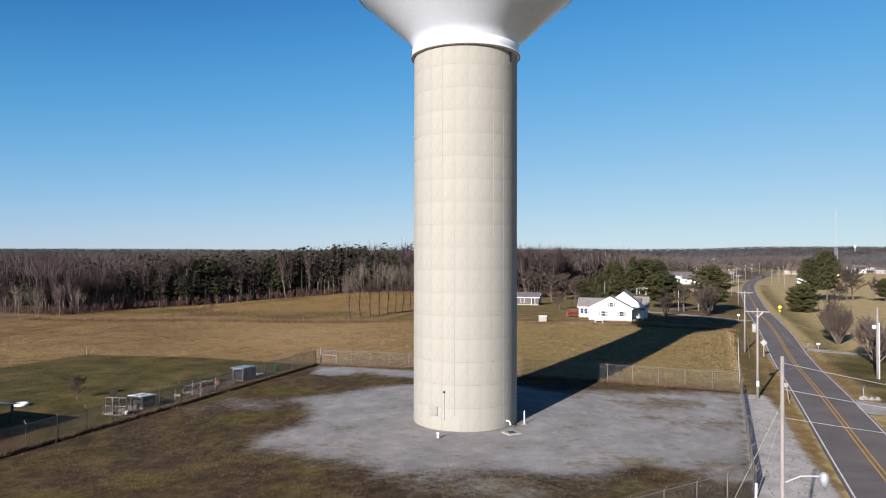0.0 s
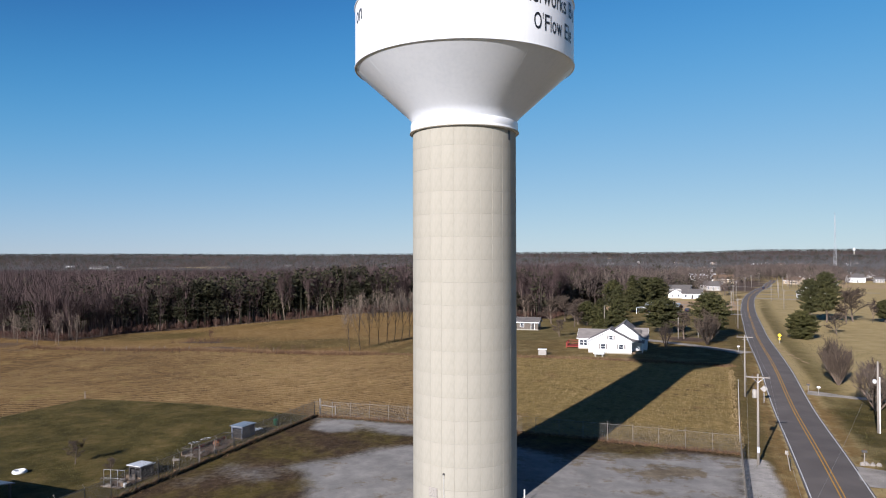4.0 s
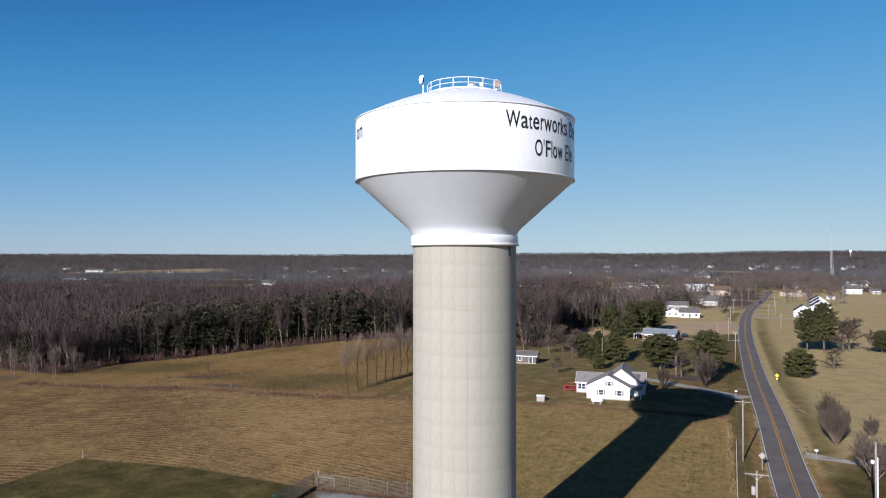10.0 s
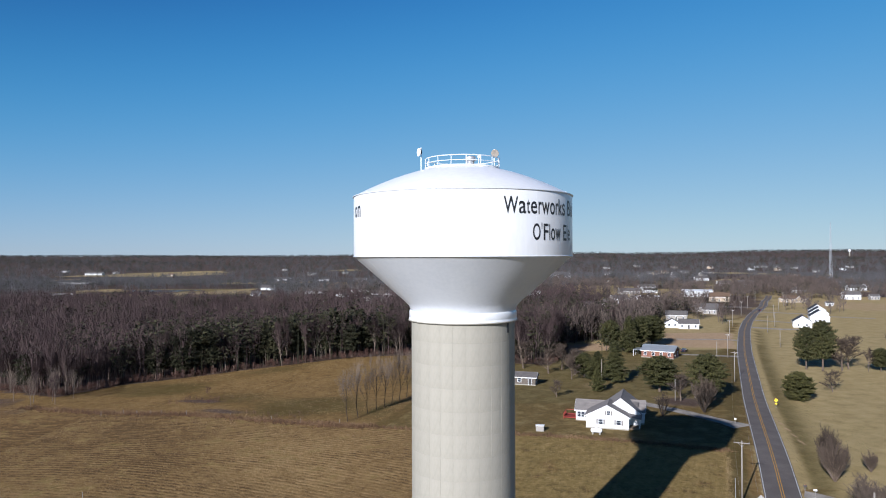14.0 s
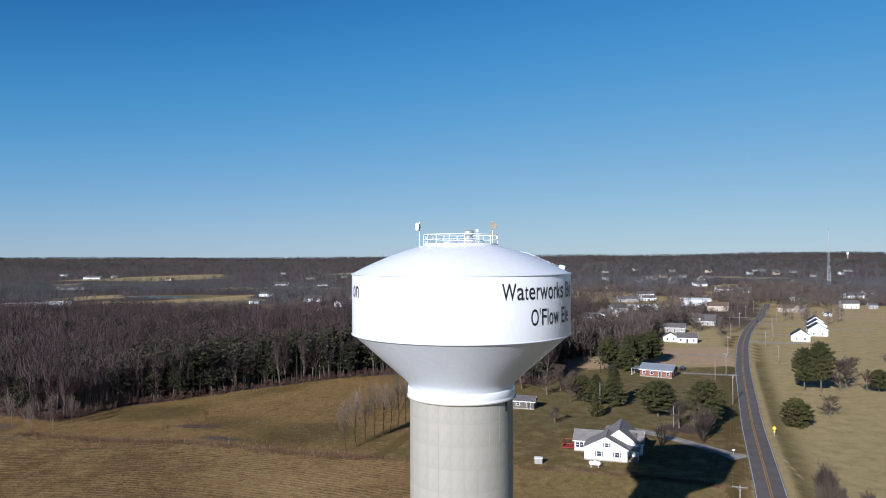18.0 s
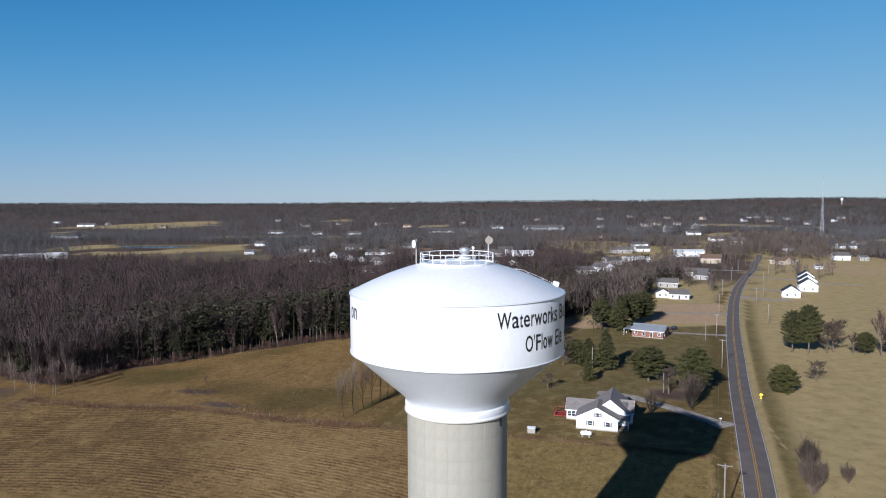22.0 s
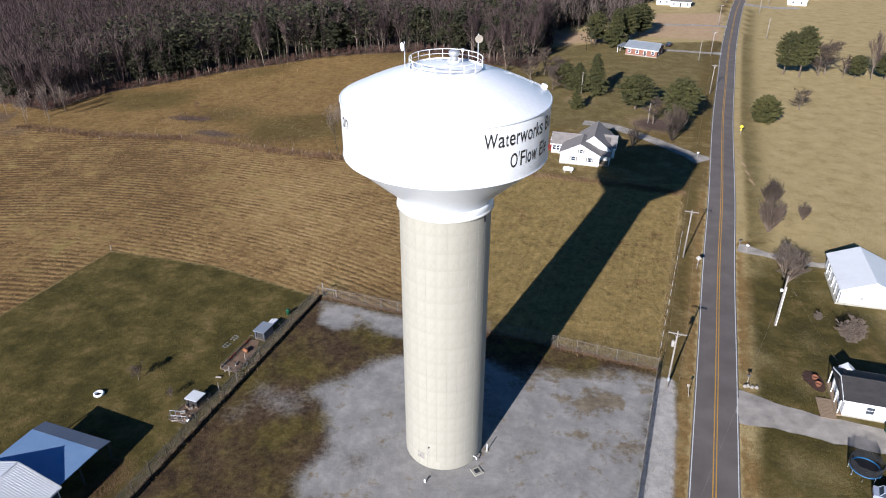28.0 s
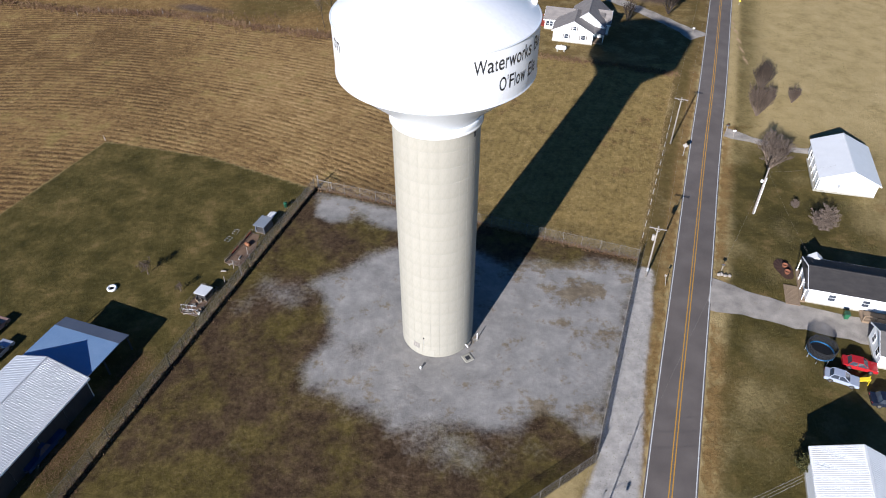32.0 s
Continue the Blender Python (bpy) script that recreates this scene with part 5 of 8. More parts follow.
TALL_B = Grove(tree_parts(limb_tree(17, 14.5, 0.5, 0.2, 3, 8, 0.75, 0.22, 0.3, 0.022), TWIG, "tall bare forked tree at the edge of the woods", "bare_tree", "trees along the woodland edge", PALE_BARK))
EDGE_PINE = Grove(tree_parts(needle_tree(6, 14, 3.2, 0.22, 0.26, 14, 7, "ragged", 0.62, 8, 0.08), NEEDLE_DARK, "dark pine at the edge of the woods", "pine_tree", "trees along the woodland edge"))
EDGE_PINE_B = Grove(tree_parts(needle_tree(7, 12.5, 3.2, 0.2, 0.22, 14, 7, "egg", 0.62, 8, 0.10), NEEDLE_DARK, "dark conical pine at the edge of the woods", "pine_tree", "trees along the woodland edge"))

# round the farmhouse and beyond it
PINE_A.plant(46.0, 152.0, 0.98, 20, "tall dark green pine behind the farmhouse", 1.0)
PINE_A.plant(41.5, 156.0, 0.95, 140, "", 0.7)
PINE_B.plant(38.0, 160.0, 0.75, 70)
OAK.plant(33.5, 157.0, 0.9, 200)
OAK.plant(36.0, 166.0, 1.0, 20)
CEDAR_S.plant(37.8, 137.0, 1.1, 0, "small dense conical cedar on the farmhouse lawn")
PINE_B.plant(55.6, 137.5, 1.22, 30, "broad pine shading a drive near a wooden pole", 0.95)
PINE_B.plant(65.0, 125.5, 1.15, 160, "broad pine beside the farmhouse drive")
PEAR.plant(60.6, 114.5, 1.05, 40, "bare rounded tree in front of a broad pine")
VASE.plant(59.0, 110.0, 0.85, 100)
VASE.plant(47.4, 105.0, 0.78, 10, "bare many-stemmed tree beside the farmhouse porch")
OAK.plant(57.5, 124.0, 0.85, 5)
PINE_A.plant(66.0, 219.0, 1.15, 10, "tall pine beside the brick house")
PINE_B.plant(59.0, 222.0, 0.95, 60, "", 1.2)
PINE_C.plant(73.0, 228.0, 0.9, 80, "", 1.05)
PINE_B.plant(80.0, 238.0, 1.25, 10)
OAK.plant(25.0, 128.0, 0.55, 33, "small bare tree on open grass")
OAK.plant(27.5, 168.0, 1.0, 50)
OAK.plant(20.0, 178.0, 1.1, 120)
OAK.plant(33.0, 176.0, 1.05, 210)
# pasture across the road
CEDAR.plant(89.5, 126.3, 0.98, 0)
OAK.plant(104.6, 138.0, 0.74, 60, "small bare spreading tree in the pasture")
PINE_C.plant(116.5, 178.0, 0.85, 0, "old broad pine in the pasture", 1.1)
PINE_C.plant(120.5, 175.0, 0.9, 120, "old broad pine in the pasture", 1.28)
OAK.plant(127.5, 176.0, 1.3, 10, "bare vine-covered tree beside old pines")
OAK.plant(131.0, 178.5, 1.35, 80, "bare vine-covered tree beside old pines")
TALL_B.plant(134.5, 173.0, 0.6, 200)
TALL_B.plant(144.0, 172.5, 1.15, 150, "bare pale-trunked tree among pasture pines")
PINE_B.plant(139.5, 174.5, 0.72, 30)
PINE_B.plant(148.5, 172.5, 0.9, 330)
PINE_B.plant(153.0, 170.5, 0.7, 130)
PEAR.plant(64.2, 59.2, 0.86, 0, "bare upright egg-shaped tree beside a drive", 0.95)
PEAR.plant(68.6, 70.2, 0.68, 80, "bare upright egg-shaped tree in the pasture", 0.85)
PEAR.plant(73.2, 64.2, 0.42, 0, "small bare upright tree in the pasture", 0.48)
FAN.plant(60.4, 41.3, 1.3, 60, "bare spreading tree beside a white pole", 0.98)
SHRUB.plant(62.6, 23.4, 1.25, 0, "wide bare shrub on the lawn")
SHRUB.plant(60.5, 29.5, 0.45, 30)
CEDAR_S.plant(42.0, -20.9, 0.6, 0, "dark evergreen shrub beside the metal barn", 0.5)
# the row in the field and the stream side
for k in range(11):
    f = k / 10
    POPLAR.plant(-28.4 + 17.5 * f + 0.3 * math.sin(k * 7), 103.4 + 38.0 * f, 1.12 + 0.1 * math.sin(k * 2.3), 37 * k)
TALL_B.plant(-126.0, 135.0, 0.62, 15, "pale bare tree beside the stream")
TALL_A.plant(-118.0, 132.5, 0.66, 65, "pale bare tree beside the stream")
POPLAR_PALE.plant(-124.1, 131.0, 0.8, 200)
POPLAR_PALE.plant(-117.5, 141.0, 0.72, 20)
POPLAR_PALE.plant(-121.5, 137.0, 0.85, 310)
POPLAR_PALE.plant(-134.5, 139.0, 0.82, 80)
OAK.plant(-44.2, 13.5, 0.32, 0, "young bare sapling on the mown lawn")
OAK.plant(-38.0, 9.5, 0.2, 50, "young bare sapling on the mown lawn")

# single trees along the woodland's edge
rnd = random.Random(5)
edge = [(-152.0, 156.0), (-124.0, 143.0), (-113.0, 162.0), (-82.0, 182.0), (-44.0, 197.0), (-8.0, 202.0), (16.0, 188.0), (30.0, 186.0), (36.0, 205.0), (42.0, 232.0)]
for (ax, ay), (bx, by) in zip(edge, edge[1:]):
    n = int(math.hypot(bx - ax, by - ay) / 1.9)
    for k in range(n):
        f = (k + rnd.random()) / n
        x, y = ax + (bx - ax) * f, ay + (by - ay) * f
        d = rnd.uniform(0.5, 13)
        x, y = x + d * -0.25, y + d
        dark = 0.54 if -112 < x < -26 else 0.12 if x < 0 else 0.3
        g = rnd.choice([EDGE_PINE, EDGE_PINE_B]) if rnd.random() < dark else rnd.choice([TALL_A, TALL_B])
        g.plant(x, y, rnd.uniform(0.72, 1.0) if x < -108 else rnd.uniform(0.88, 1.28), rnd.uniform(0, 360))


# ---- woods, joined ----
def far_tree(seed, kind, twigs=60, thick=1.0):
    """A light tree for woods seen from far off: a thin trunk and slivers for twigs or boughs."""
    rnd = random.Random(seed)
    v, f = [], []

    def tri(a, b, c):
        n = len(v)
        v.extend([tuple(a), tuple(b), tuple(c)])
        f.append((n, n + 1, n + 2))

    h = 1.0
    for k in range(3):
        a = 2.1 * k + seed
        tri((0.010 * math.cos(a), 0.010 * math.sin(a), -0.02), (0.010 * math.cos(a + 2.1), 0.010 * math.sin(a + 2.1), -0.02), (rnd.uniform(-0.02, 0.02), rnd.uniform(-0.02, 0.02), 0.9))
    if kind == "bare":
        for k in range(twigs):
            z = rnd.uniform(0.28, 0.92)
            a = rnd.uniform(0, 6.28)
            r0 = rnd.uniform(0, 0.14)
            p = Vector((math.cos(a) * r0, math.sin(a) * r0, z))
            up = rnd.uniform(1.6, 4.6)
            d = Vector((math.cos(a + rnd.uniform(-0.6, 0.6)), math.sin(a + rnd.uniform(-0.6, 0.6)), up)).normalized() * rnd.uniform(0.10, 0.24)
            t = d.cross(Vector((rnd.uniform(-1, 1), rnd.uniform(-1, 1), rnd.uniform(-1, 1)))).normalized() * rnd.uniform(0.0026, 0.0052) * thick
            tri(p - t, p + t, p + d)
    else:
        for k in range(64):
            g = rnd.random() ** 1.2
            z = 0.26 + 0.72 * g
            a = rnd.uniform(0, 6.28)
            r = 0.19 * math.sin(math.pi * (0.16 + 0.8 * g)) ** 0.8 * rnd.uniform(0.3, 1.1)
            p = Vector((math.cos(a) * r, math.sin(a) * r, z))
            d = Vector((math.cos(a) * 0.8 + rnd.uniform(-0.5, 0.5), math.sin(a) * 0.8 + rnd.uniform(-0.5, 0.5), rnd.uniform(-0.3, 0.6))).normalized() * rnd.uniform(0.05, 0.09)
            t = d.cross(Vector((rnd.uniform(-1, 1), rnd.uniform(-1, 1), rnd.uniform(-1, 1)))).normalized() * 0.024
            tri(p - t, p + t, p + d)
    return np.array(v), np.array(f)


def plant_many(name, places, heights, widths, templates, mat, label, seed=0):
    rg = np.random.RandomState(seed)
    which = rg.randint(0, len(templates), len(places))
    vs, fs, n = [], [], 0
    for k, (tv, tf) in enumerate(templates):
        sel = which == k
        p, h, w = places[sel], heights[sel], widths[sel]
        if not len(p):
            continue
        a = rg.uniform(0, 6.28, len(p))
        c, s = np.cos(a)[:, None], np.sin(a)[:, None]
        x = (tv[None, :, 0] * c - tv[None, :, 1] * s) * w[:, None] + p[:, 0:1]
        y = (tv[None, :, 0] * s + tv[None, :, 1] * c) * w[:, None] + p[:, 1:2]
        z = tv[None, :, 2] * h[:, None] + H(p[:, 0], p[:, 1])[:, None]
        vs.append(np.stack([x, y, z], -1).reshape(-1, 3))
        fs.append((tf[None] + (np.arange(len(p)) * len(tv))[:, None, None] + n).reshape(-1, 3))
        n += len(p) * len(tv)
    return solid(name, mesh_np(name, np.vstack(vs), np.vstack(fs), mat), mat, label, "woods", "stuff")


BARE_T = [far_tree(s, "bare") for s in range(8)]
BARE_M = [far_tree(s + 40, "bare", 80, 2.6) for s in range(6)]
PINE_T = [far_tree(s + 20, "pine") for s in range(6)]


def scatter(n, x0, x1, y0, y1, seed, lo=0.5):
    rg = np.random.RandomState(seed)
    p = np.stack([rg.uniform(x0, x1, n), rg.uniform(y0, y1, n)], -1)
    keep = (rg.uniform(0, 1, n) < wood(p[:, 0], p[:, 1])) & (wood(p[:, 0], p[:, 1]) > lo)
    p = p[keep]
    p = p[clear_of_houses(p)]
    return p[(p[:, 0] > -0.80 * (p[:, 1] + 64) - 30) & (p[:, 0] < 0.72 * (p[:, 1] + 64) + 30)]


rg = np.random.RandomState(9)
near = scatter(13500, -420, 130, 140, 500, 1)
k = rg.uniform(0, 1, len(near))
dark = (k < 0.10 + 0.10 * waves(near[:, 0], near[:, 1], 22, 3) + 0.85 * np.exp(-((near[:, 0] + 70) / 50) ** 2 - ((near[:, 1] - 198) / 30) ** 2) + 0.16 * np.exp(-((near[:, 0] - 0) / 60) ** 2 - ((near[:, 1] - 225) / 50) ** 2) + 0.35 * np.exp(-((near[:, 0] - 60) / 40) ** 2 - ((near[:, 1] - 290) / 60) ** 2))
p = near[~dark]
h = rg.uniform(13.0, 19.5, len(p))
plant_many("woodland", p, h, h * rg.uniform(0.85, 1.2, len(p)), BARE_T, TWIG, "dense bare winter woodland beyond the fields", 2)
p = near[dark]
h = rg.uniform(13.0, 19.0, len(p))
plant_many("pine_woodland", p, h, h * rg.uniform(0.9, 1.3, len(p)), PINE_T, NEEDLE_DARK, "dark pines scattered through the winter woods", 3)
far = np.vstack([scatter(15000, -900, 800, 345, 1100, 4), scatter(16000, -2400, 1900, 1000, 2600, 5), scatter(11000, -3600, 3000, 2500, 4400, 6)])
grow = 1 + np.hypot(far[:, 0], far[:, 1]) / 2600
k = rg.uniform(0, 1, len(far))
# evergreen share rises with distance, darkening the horizon in place of haze
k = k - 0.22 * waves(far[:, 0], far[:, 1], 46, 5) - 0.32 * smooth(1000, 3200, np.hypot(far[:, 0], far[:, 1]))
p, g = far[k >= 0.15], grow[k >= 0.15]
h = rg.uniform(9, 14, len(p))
plant_many("far_woods", p, h, h * g * rg.uniform(1.2, 1.8, len(p)), BARE_T, HAZY_TWIG, "bare woods and hedgerows spreading to the horizon", 7)
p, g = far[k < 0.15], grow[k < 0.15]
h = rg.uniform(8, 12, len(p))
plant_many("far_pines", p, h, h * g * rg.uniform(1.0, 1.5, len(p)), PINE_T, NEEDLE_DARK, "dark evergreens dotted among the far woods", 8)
# trees among the village houses
v = []
rgv = np.random.RandomState(77)
while len(v) < 3900:
    x, y = rgv.uniform(-170, 460), rgv.uniform(250, 930)
    if (abs(road_side(x, y)) < 13 and y < 620) or (y < 330 and x > 95) or (x > 130 and y < 420 and road_side(x, y) > 0 and rgv.rand() < 0.9) or rgv.rand() > 0.55 + 0.45 * float(waves(x, y, 60, 2)):
        continue
    v.append((x, y))
p = np.array(v)
p = p[clear_of_houses(p)]
for f in GREEN_FIELDS + TAN_FIELDS + [CLEARING]:
    p = p[inside(p[:, 0], p[:, 1], f, 2) < 0.5]
k = rgv.uniform(0, 1, len(p)) < 0.2
h = rgv.uniform(6.5, 12.5, len(p))
extra = []
while len(extra) < 520:
    y = rgv.uniform(570, 860)
    o = rgv.uniform(-45, 60) + max(0, y - 612) * 0.46
    if y < 618 and abs(o) < 6.5:
        continue
    extra.append((float(np.interp(y, ROAD_P[:, 1], ROAD_P[:, 0])) + o, y))
while len(extra) < 660:
    x, y = rgv.uniform(82, 172), rgv.uniform(316, 445)
    if road_side(x, y) < -12:
        extra.append((x, y))
extra = np.array(extra)
extra = extra[clear_of_houses(extra)]
p, k, h = np.vstack([p, extra]), np.concatenate([k, rgv.uniform(0, 1, len(extra)) < 0.25]), np.concatenate([h, rgv.uniform(9, 15, len(extra))])
plant_many("village_trees", p[~k], h[~k], h[~k] * 1.35, BARE_M, VILLAGE_TWIG, "bare trees standing among far village houses", 21)
plant_many("village_evergreens", p[k], h[k] * 0.85, h[k] * 1.2, PINE_T, NEEDLE_DARK, "evergreens standing among far village houses", 22)
# pale trunks that catch the light in the front of the woods
TRUNK_T = []
for sd in range(6):
    rq = random.Random(sd + 90)
    st = Shape()
    q = Vector((0, 0, -0.02))
    d = Vector((rq.uniform(-0.08, 0.08), rq.uniform(-0.08, 0.08), 1))
    for j in range(3):
        e = q + d * 0.26 + Vector((rq.uniform(-0.02, 0.02), rq.uniform(-0.02, 0.02), 0))
        st.tube(q, e, 0.011 - 0.003 * j, 0.008 - 0.003 * j, 3, caps=False)
        if j:
            st.tube(q, q + Vector((rq.uniform(-0.16, 0.16), rq.uniform(-0.16, 0.16), 0.24)), 0.005, 0.002, 3, caps=False)
        q = e
    TRUNK_T.append((np.array([tuple(c) for c in st.v]), np.array([t for a, b, c, e2 in st.f for t in ((a, b, c), (a, c, e2))])))
front = near[(near[:, 1] < 400) & (rg.uniform(0, 1, len(near)) < 0.5)]
h = rg.uniform(9, 15, len(front))
hx = np.linspace(-35, 15, 120)
hp = np.stack([hx + rgv.normal(0, 0.6, 120), 556.5 + rgv.normal(0, 1.2, 120)], -1)
hh = rgv.uniform(6.0, 8.5, 120)
plant_many("evergreen_hedge", hp, hh, hh * 1.5, PINE_T, NEEDLE_DARK, "dense dark evergreen windbreak beside a tan field", 41)
rows_e = np.array([(46 + 60 * a + rgv.normal(0, 7), 246 + 100 * a + rgv.normal(0, 12)) for a in rgv.uniform(0, 1, 110)])
rows_e = rows_e[(inside(rows_e[:, 0], rows_e[:, 1], CLEARING, 2) < 0.3) & clear_of_houses(rows_e)]
hh = rgv.uniform(9, 14, len(rows_e))
plant_many("evergreen_belt", rows_e, hh, hh * 1.35, PINE_T, NEEDLE_DARK, "belt of dark evergreens behind the brick house", 42)
belt = np.array([(38 + 62 * a + rgv.normal(0, 9), 238 + 92 * a + rgv.normal(0, 14)) for a in rgv.uniform(0, 1, 190)])
belt = belt[(inside(belt[:, 0], belt[:, 1], CLEARING, 2) < 0.3) & clear_of_houses(belt) & (road_side(belt[:, 0], belt[:, 1]) < -14)]
hh = rgv.uniform(11, 16, len(belt))
plant_many("tree_belt", belt, hh, hh * 1.15, BARE_M, VILLAGE_TWIG, "tall bare trees in a belt behind the brick house", 43)
plant_many("woodland_trunks", front, h, h, TRUNK_T, PALE_BARK, "pale bare trunks inside the winter woods", 33)
# brush along the woodland's edge and the stream
v = []
for (ax, ay), (bx, by) in zip(edge, edge[1:]):
    for k in range(int(math.hypot(bx - ax, by - ay) * 2.6)):
        f = rnd.random()
        v.append((ax + (bx - ax) * f + rnd.gauss(0, 1.4), ay + (by - ay) * f + rnd.gauss(0.5, 1.8)))
for k in range(90):
    f = rnd.random()
    v.append((-124 + 92 * f + rnd.gauss(0, 1.2), 128 - 28 * f - 5 * math.sin(f * 3.1) + rnd.gauss(0, 0.8)))
for cx, cy, sx, sy, n in ((-74.0, 132.5, 5.5, 2.0, 110), (-47.0, 109.5, 4.0, 1.2, 34), (-55.0, 114.0, 3.0, 1.0, 14)):
    for k in range(n):
        v.append((cx + rnd.gauss(0, sx), cy + rnd.gauss(0, sy)))
p = np.array(v)
h = rg.uniform(1.0, 3.0, len(p))
wet = p[:, 1] < 138
plant_many("brush", p[~wet], h[~wet], h[~wet] * rg.uniform(1.2, 2.2, (~wet).sum()), BARE_M, BRUSH, "red-brown undergrowth along the edge of the woods", 12)
plant_many("ditch_brush", p[wet], h[wet] * 0.5, h[wet] * rg.uniform(0.8, 1.3, wet.sum()), BARE_T, BRUSH, "low red-brown brush along the meadow ditch", 13)


# ---- buildings ----
def wall_point(face, u, z, L, W, out=0.0):
    """A place on a wall: u along it from its middle, out: away from it."""
    return {"S": (u, -W / 2 - out, z), "N": (-u, W / 2 + out, z), "E": (L / 2 + out, u, z), "W": (-L / 2 - out, -u, z)}[face]


FACE_TURN = {"S": 0, "E": 90, "N": 180, "W": 270}


def add_window(ob, face, u, z, w, h, L, W, shutters=False, trim=None):
    m = Matrix.Translation(wall_point(face, u, z, L, W)) @ pose(0, 0, 0, 0, 0, FACE_TURN[face])
    t = 0.09
    s = Shape()
    for b in ((-w / 2 - t, -0.05, -h / 2 - t, -w / 2, 0.03, h / 2 + t), (w / 2, -0.05, -h / 2 - t, w / 2 + t, 0.03, h / 2 + t), (-w / 2, -0.05, h / 2, w / 2, 0.03, h / 2 + t),
              (-w / 2, -0.07, -h / 2 - t, w / 2, 0.03, -h / 2), (-w / 2, -0.035, -0.025, w / 2, 0.02, 0.025)):
        s.box(*b)
    win = part("window", s.turned(m), trim or TRIM, ob)
    part("pane", Shape().box(-w / 2, -0.02, -h / 2, w / 2, 0.0, h / 2).turned(m), PANE, win)
    if shutters:
        for sg in (-1, 1):
            x = sg * (w / 2 + t + 0.2)
            part("shutter", Shape().box(x - 0.15, -0.05, -h / 2 - 0.05, x + 0.15, 0.0, h / 2 + 0.05, 0.01).turned(m), GREY_SHUTTER, win)


def add_door(ob, face, u, L, W, w=0.95, h=2.05, mat=None, z0=0.15):
    m = Matrix.Translation(wall_point(face, u, z0, L, W)) @ pose(0, 0, 0, 0, 0, FACE_TURN[face])
    s = Shape()
    for b in ((-w / 2 - 0.1, -0.06, 0, -w / 2, 0.03, h + 0.1), (w / 2, -0.06, 0, w / 2 + 0.1, 0.03, h + 0.1), (-w / 2, -0.06, h, w / 2, 0.03, h + 0.1)):
        s.box(*b)
    d = part("door", s.turned(m), TRIM, ob)
    part("door_leaf", Shape().box(-w / 2, -0.03, 0, w / 2, 0.0, h).turned(m), mat or SHUTTER, d)


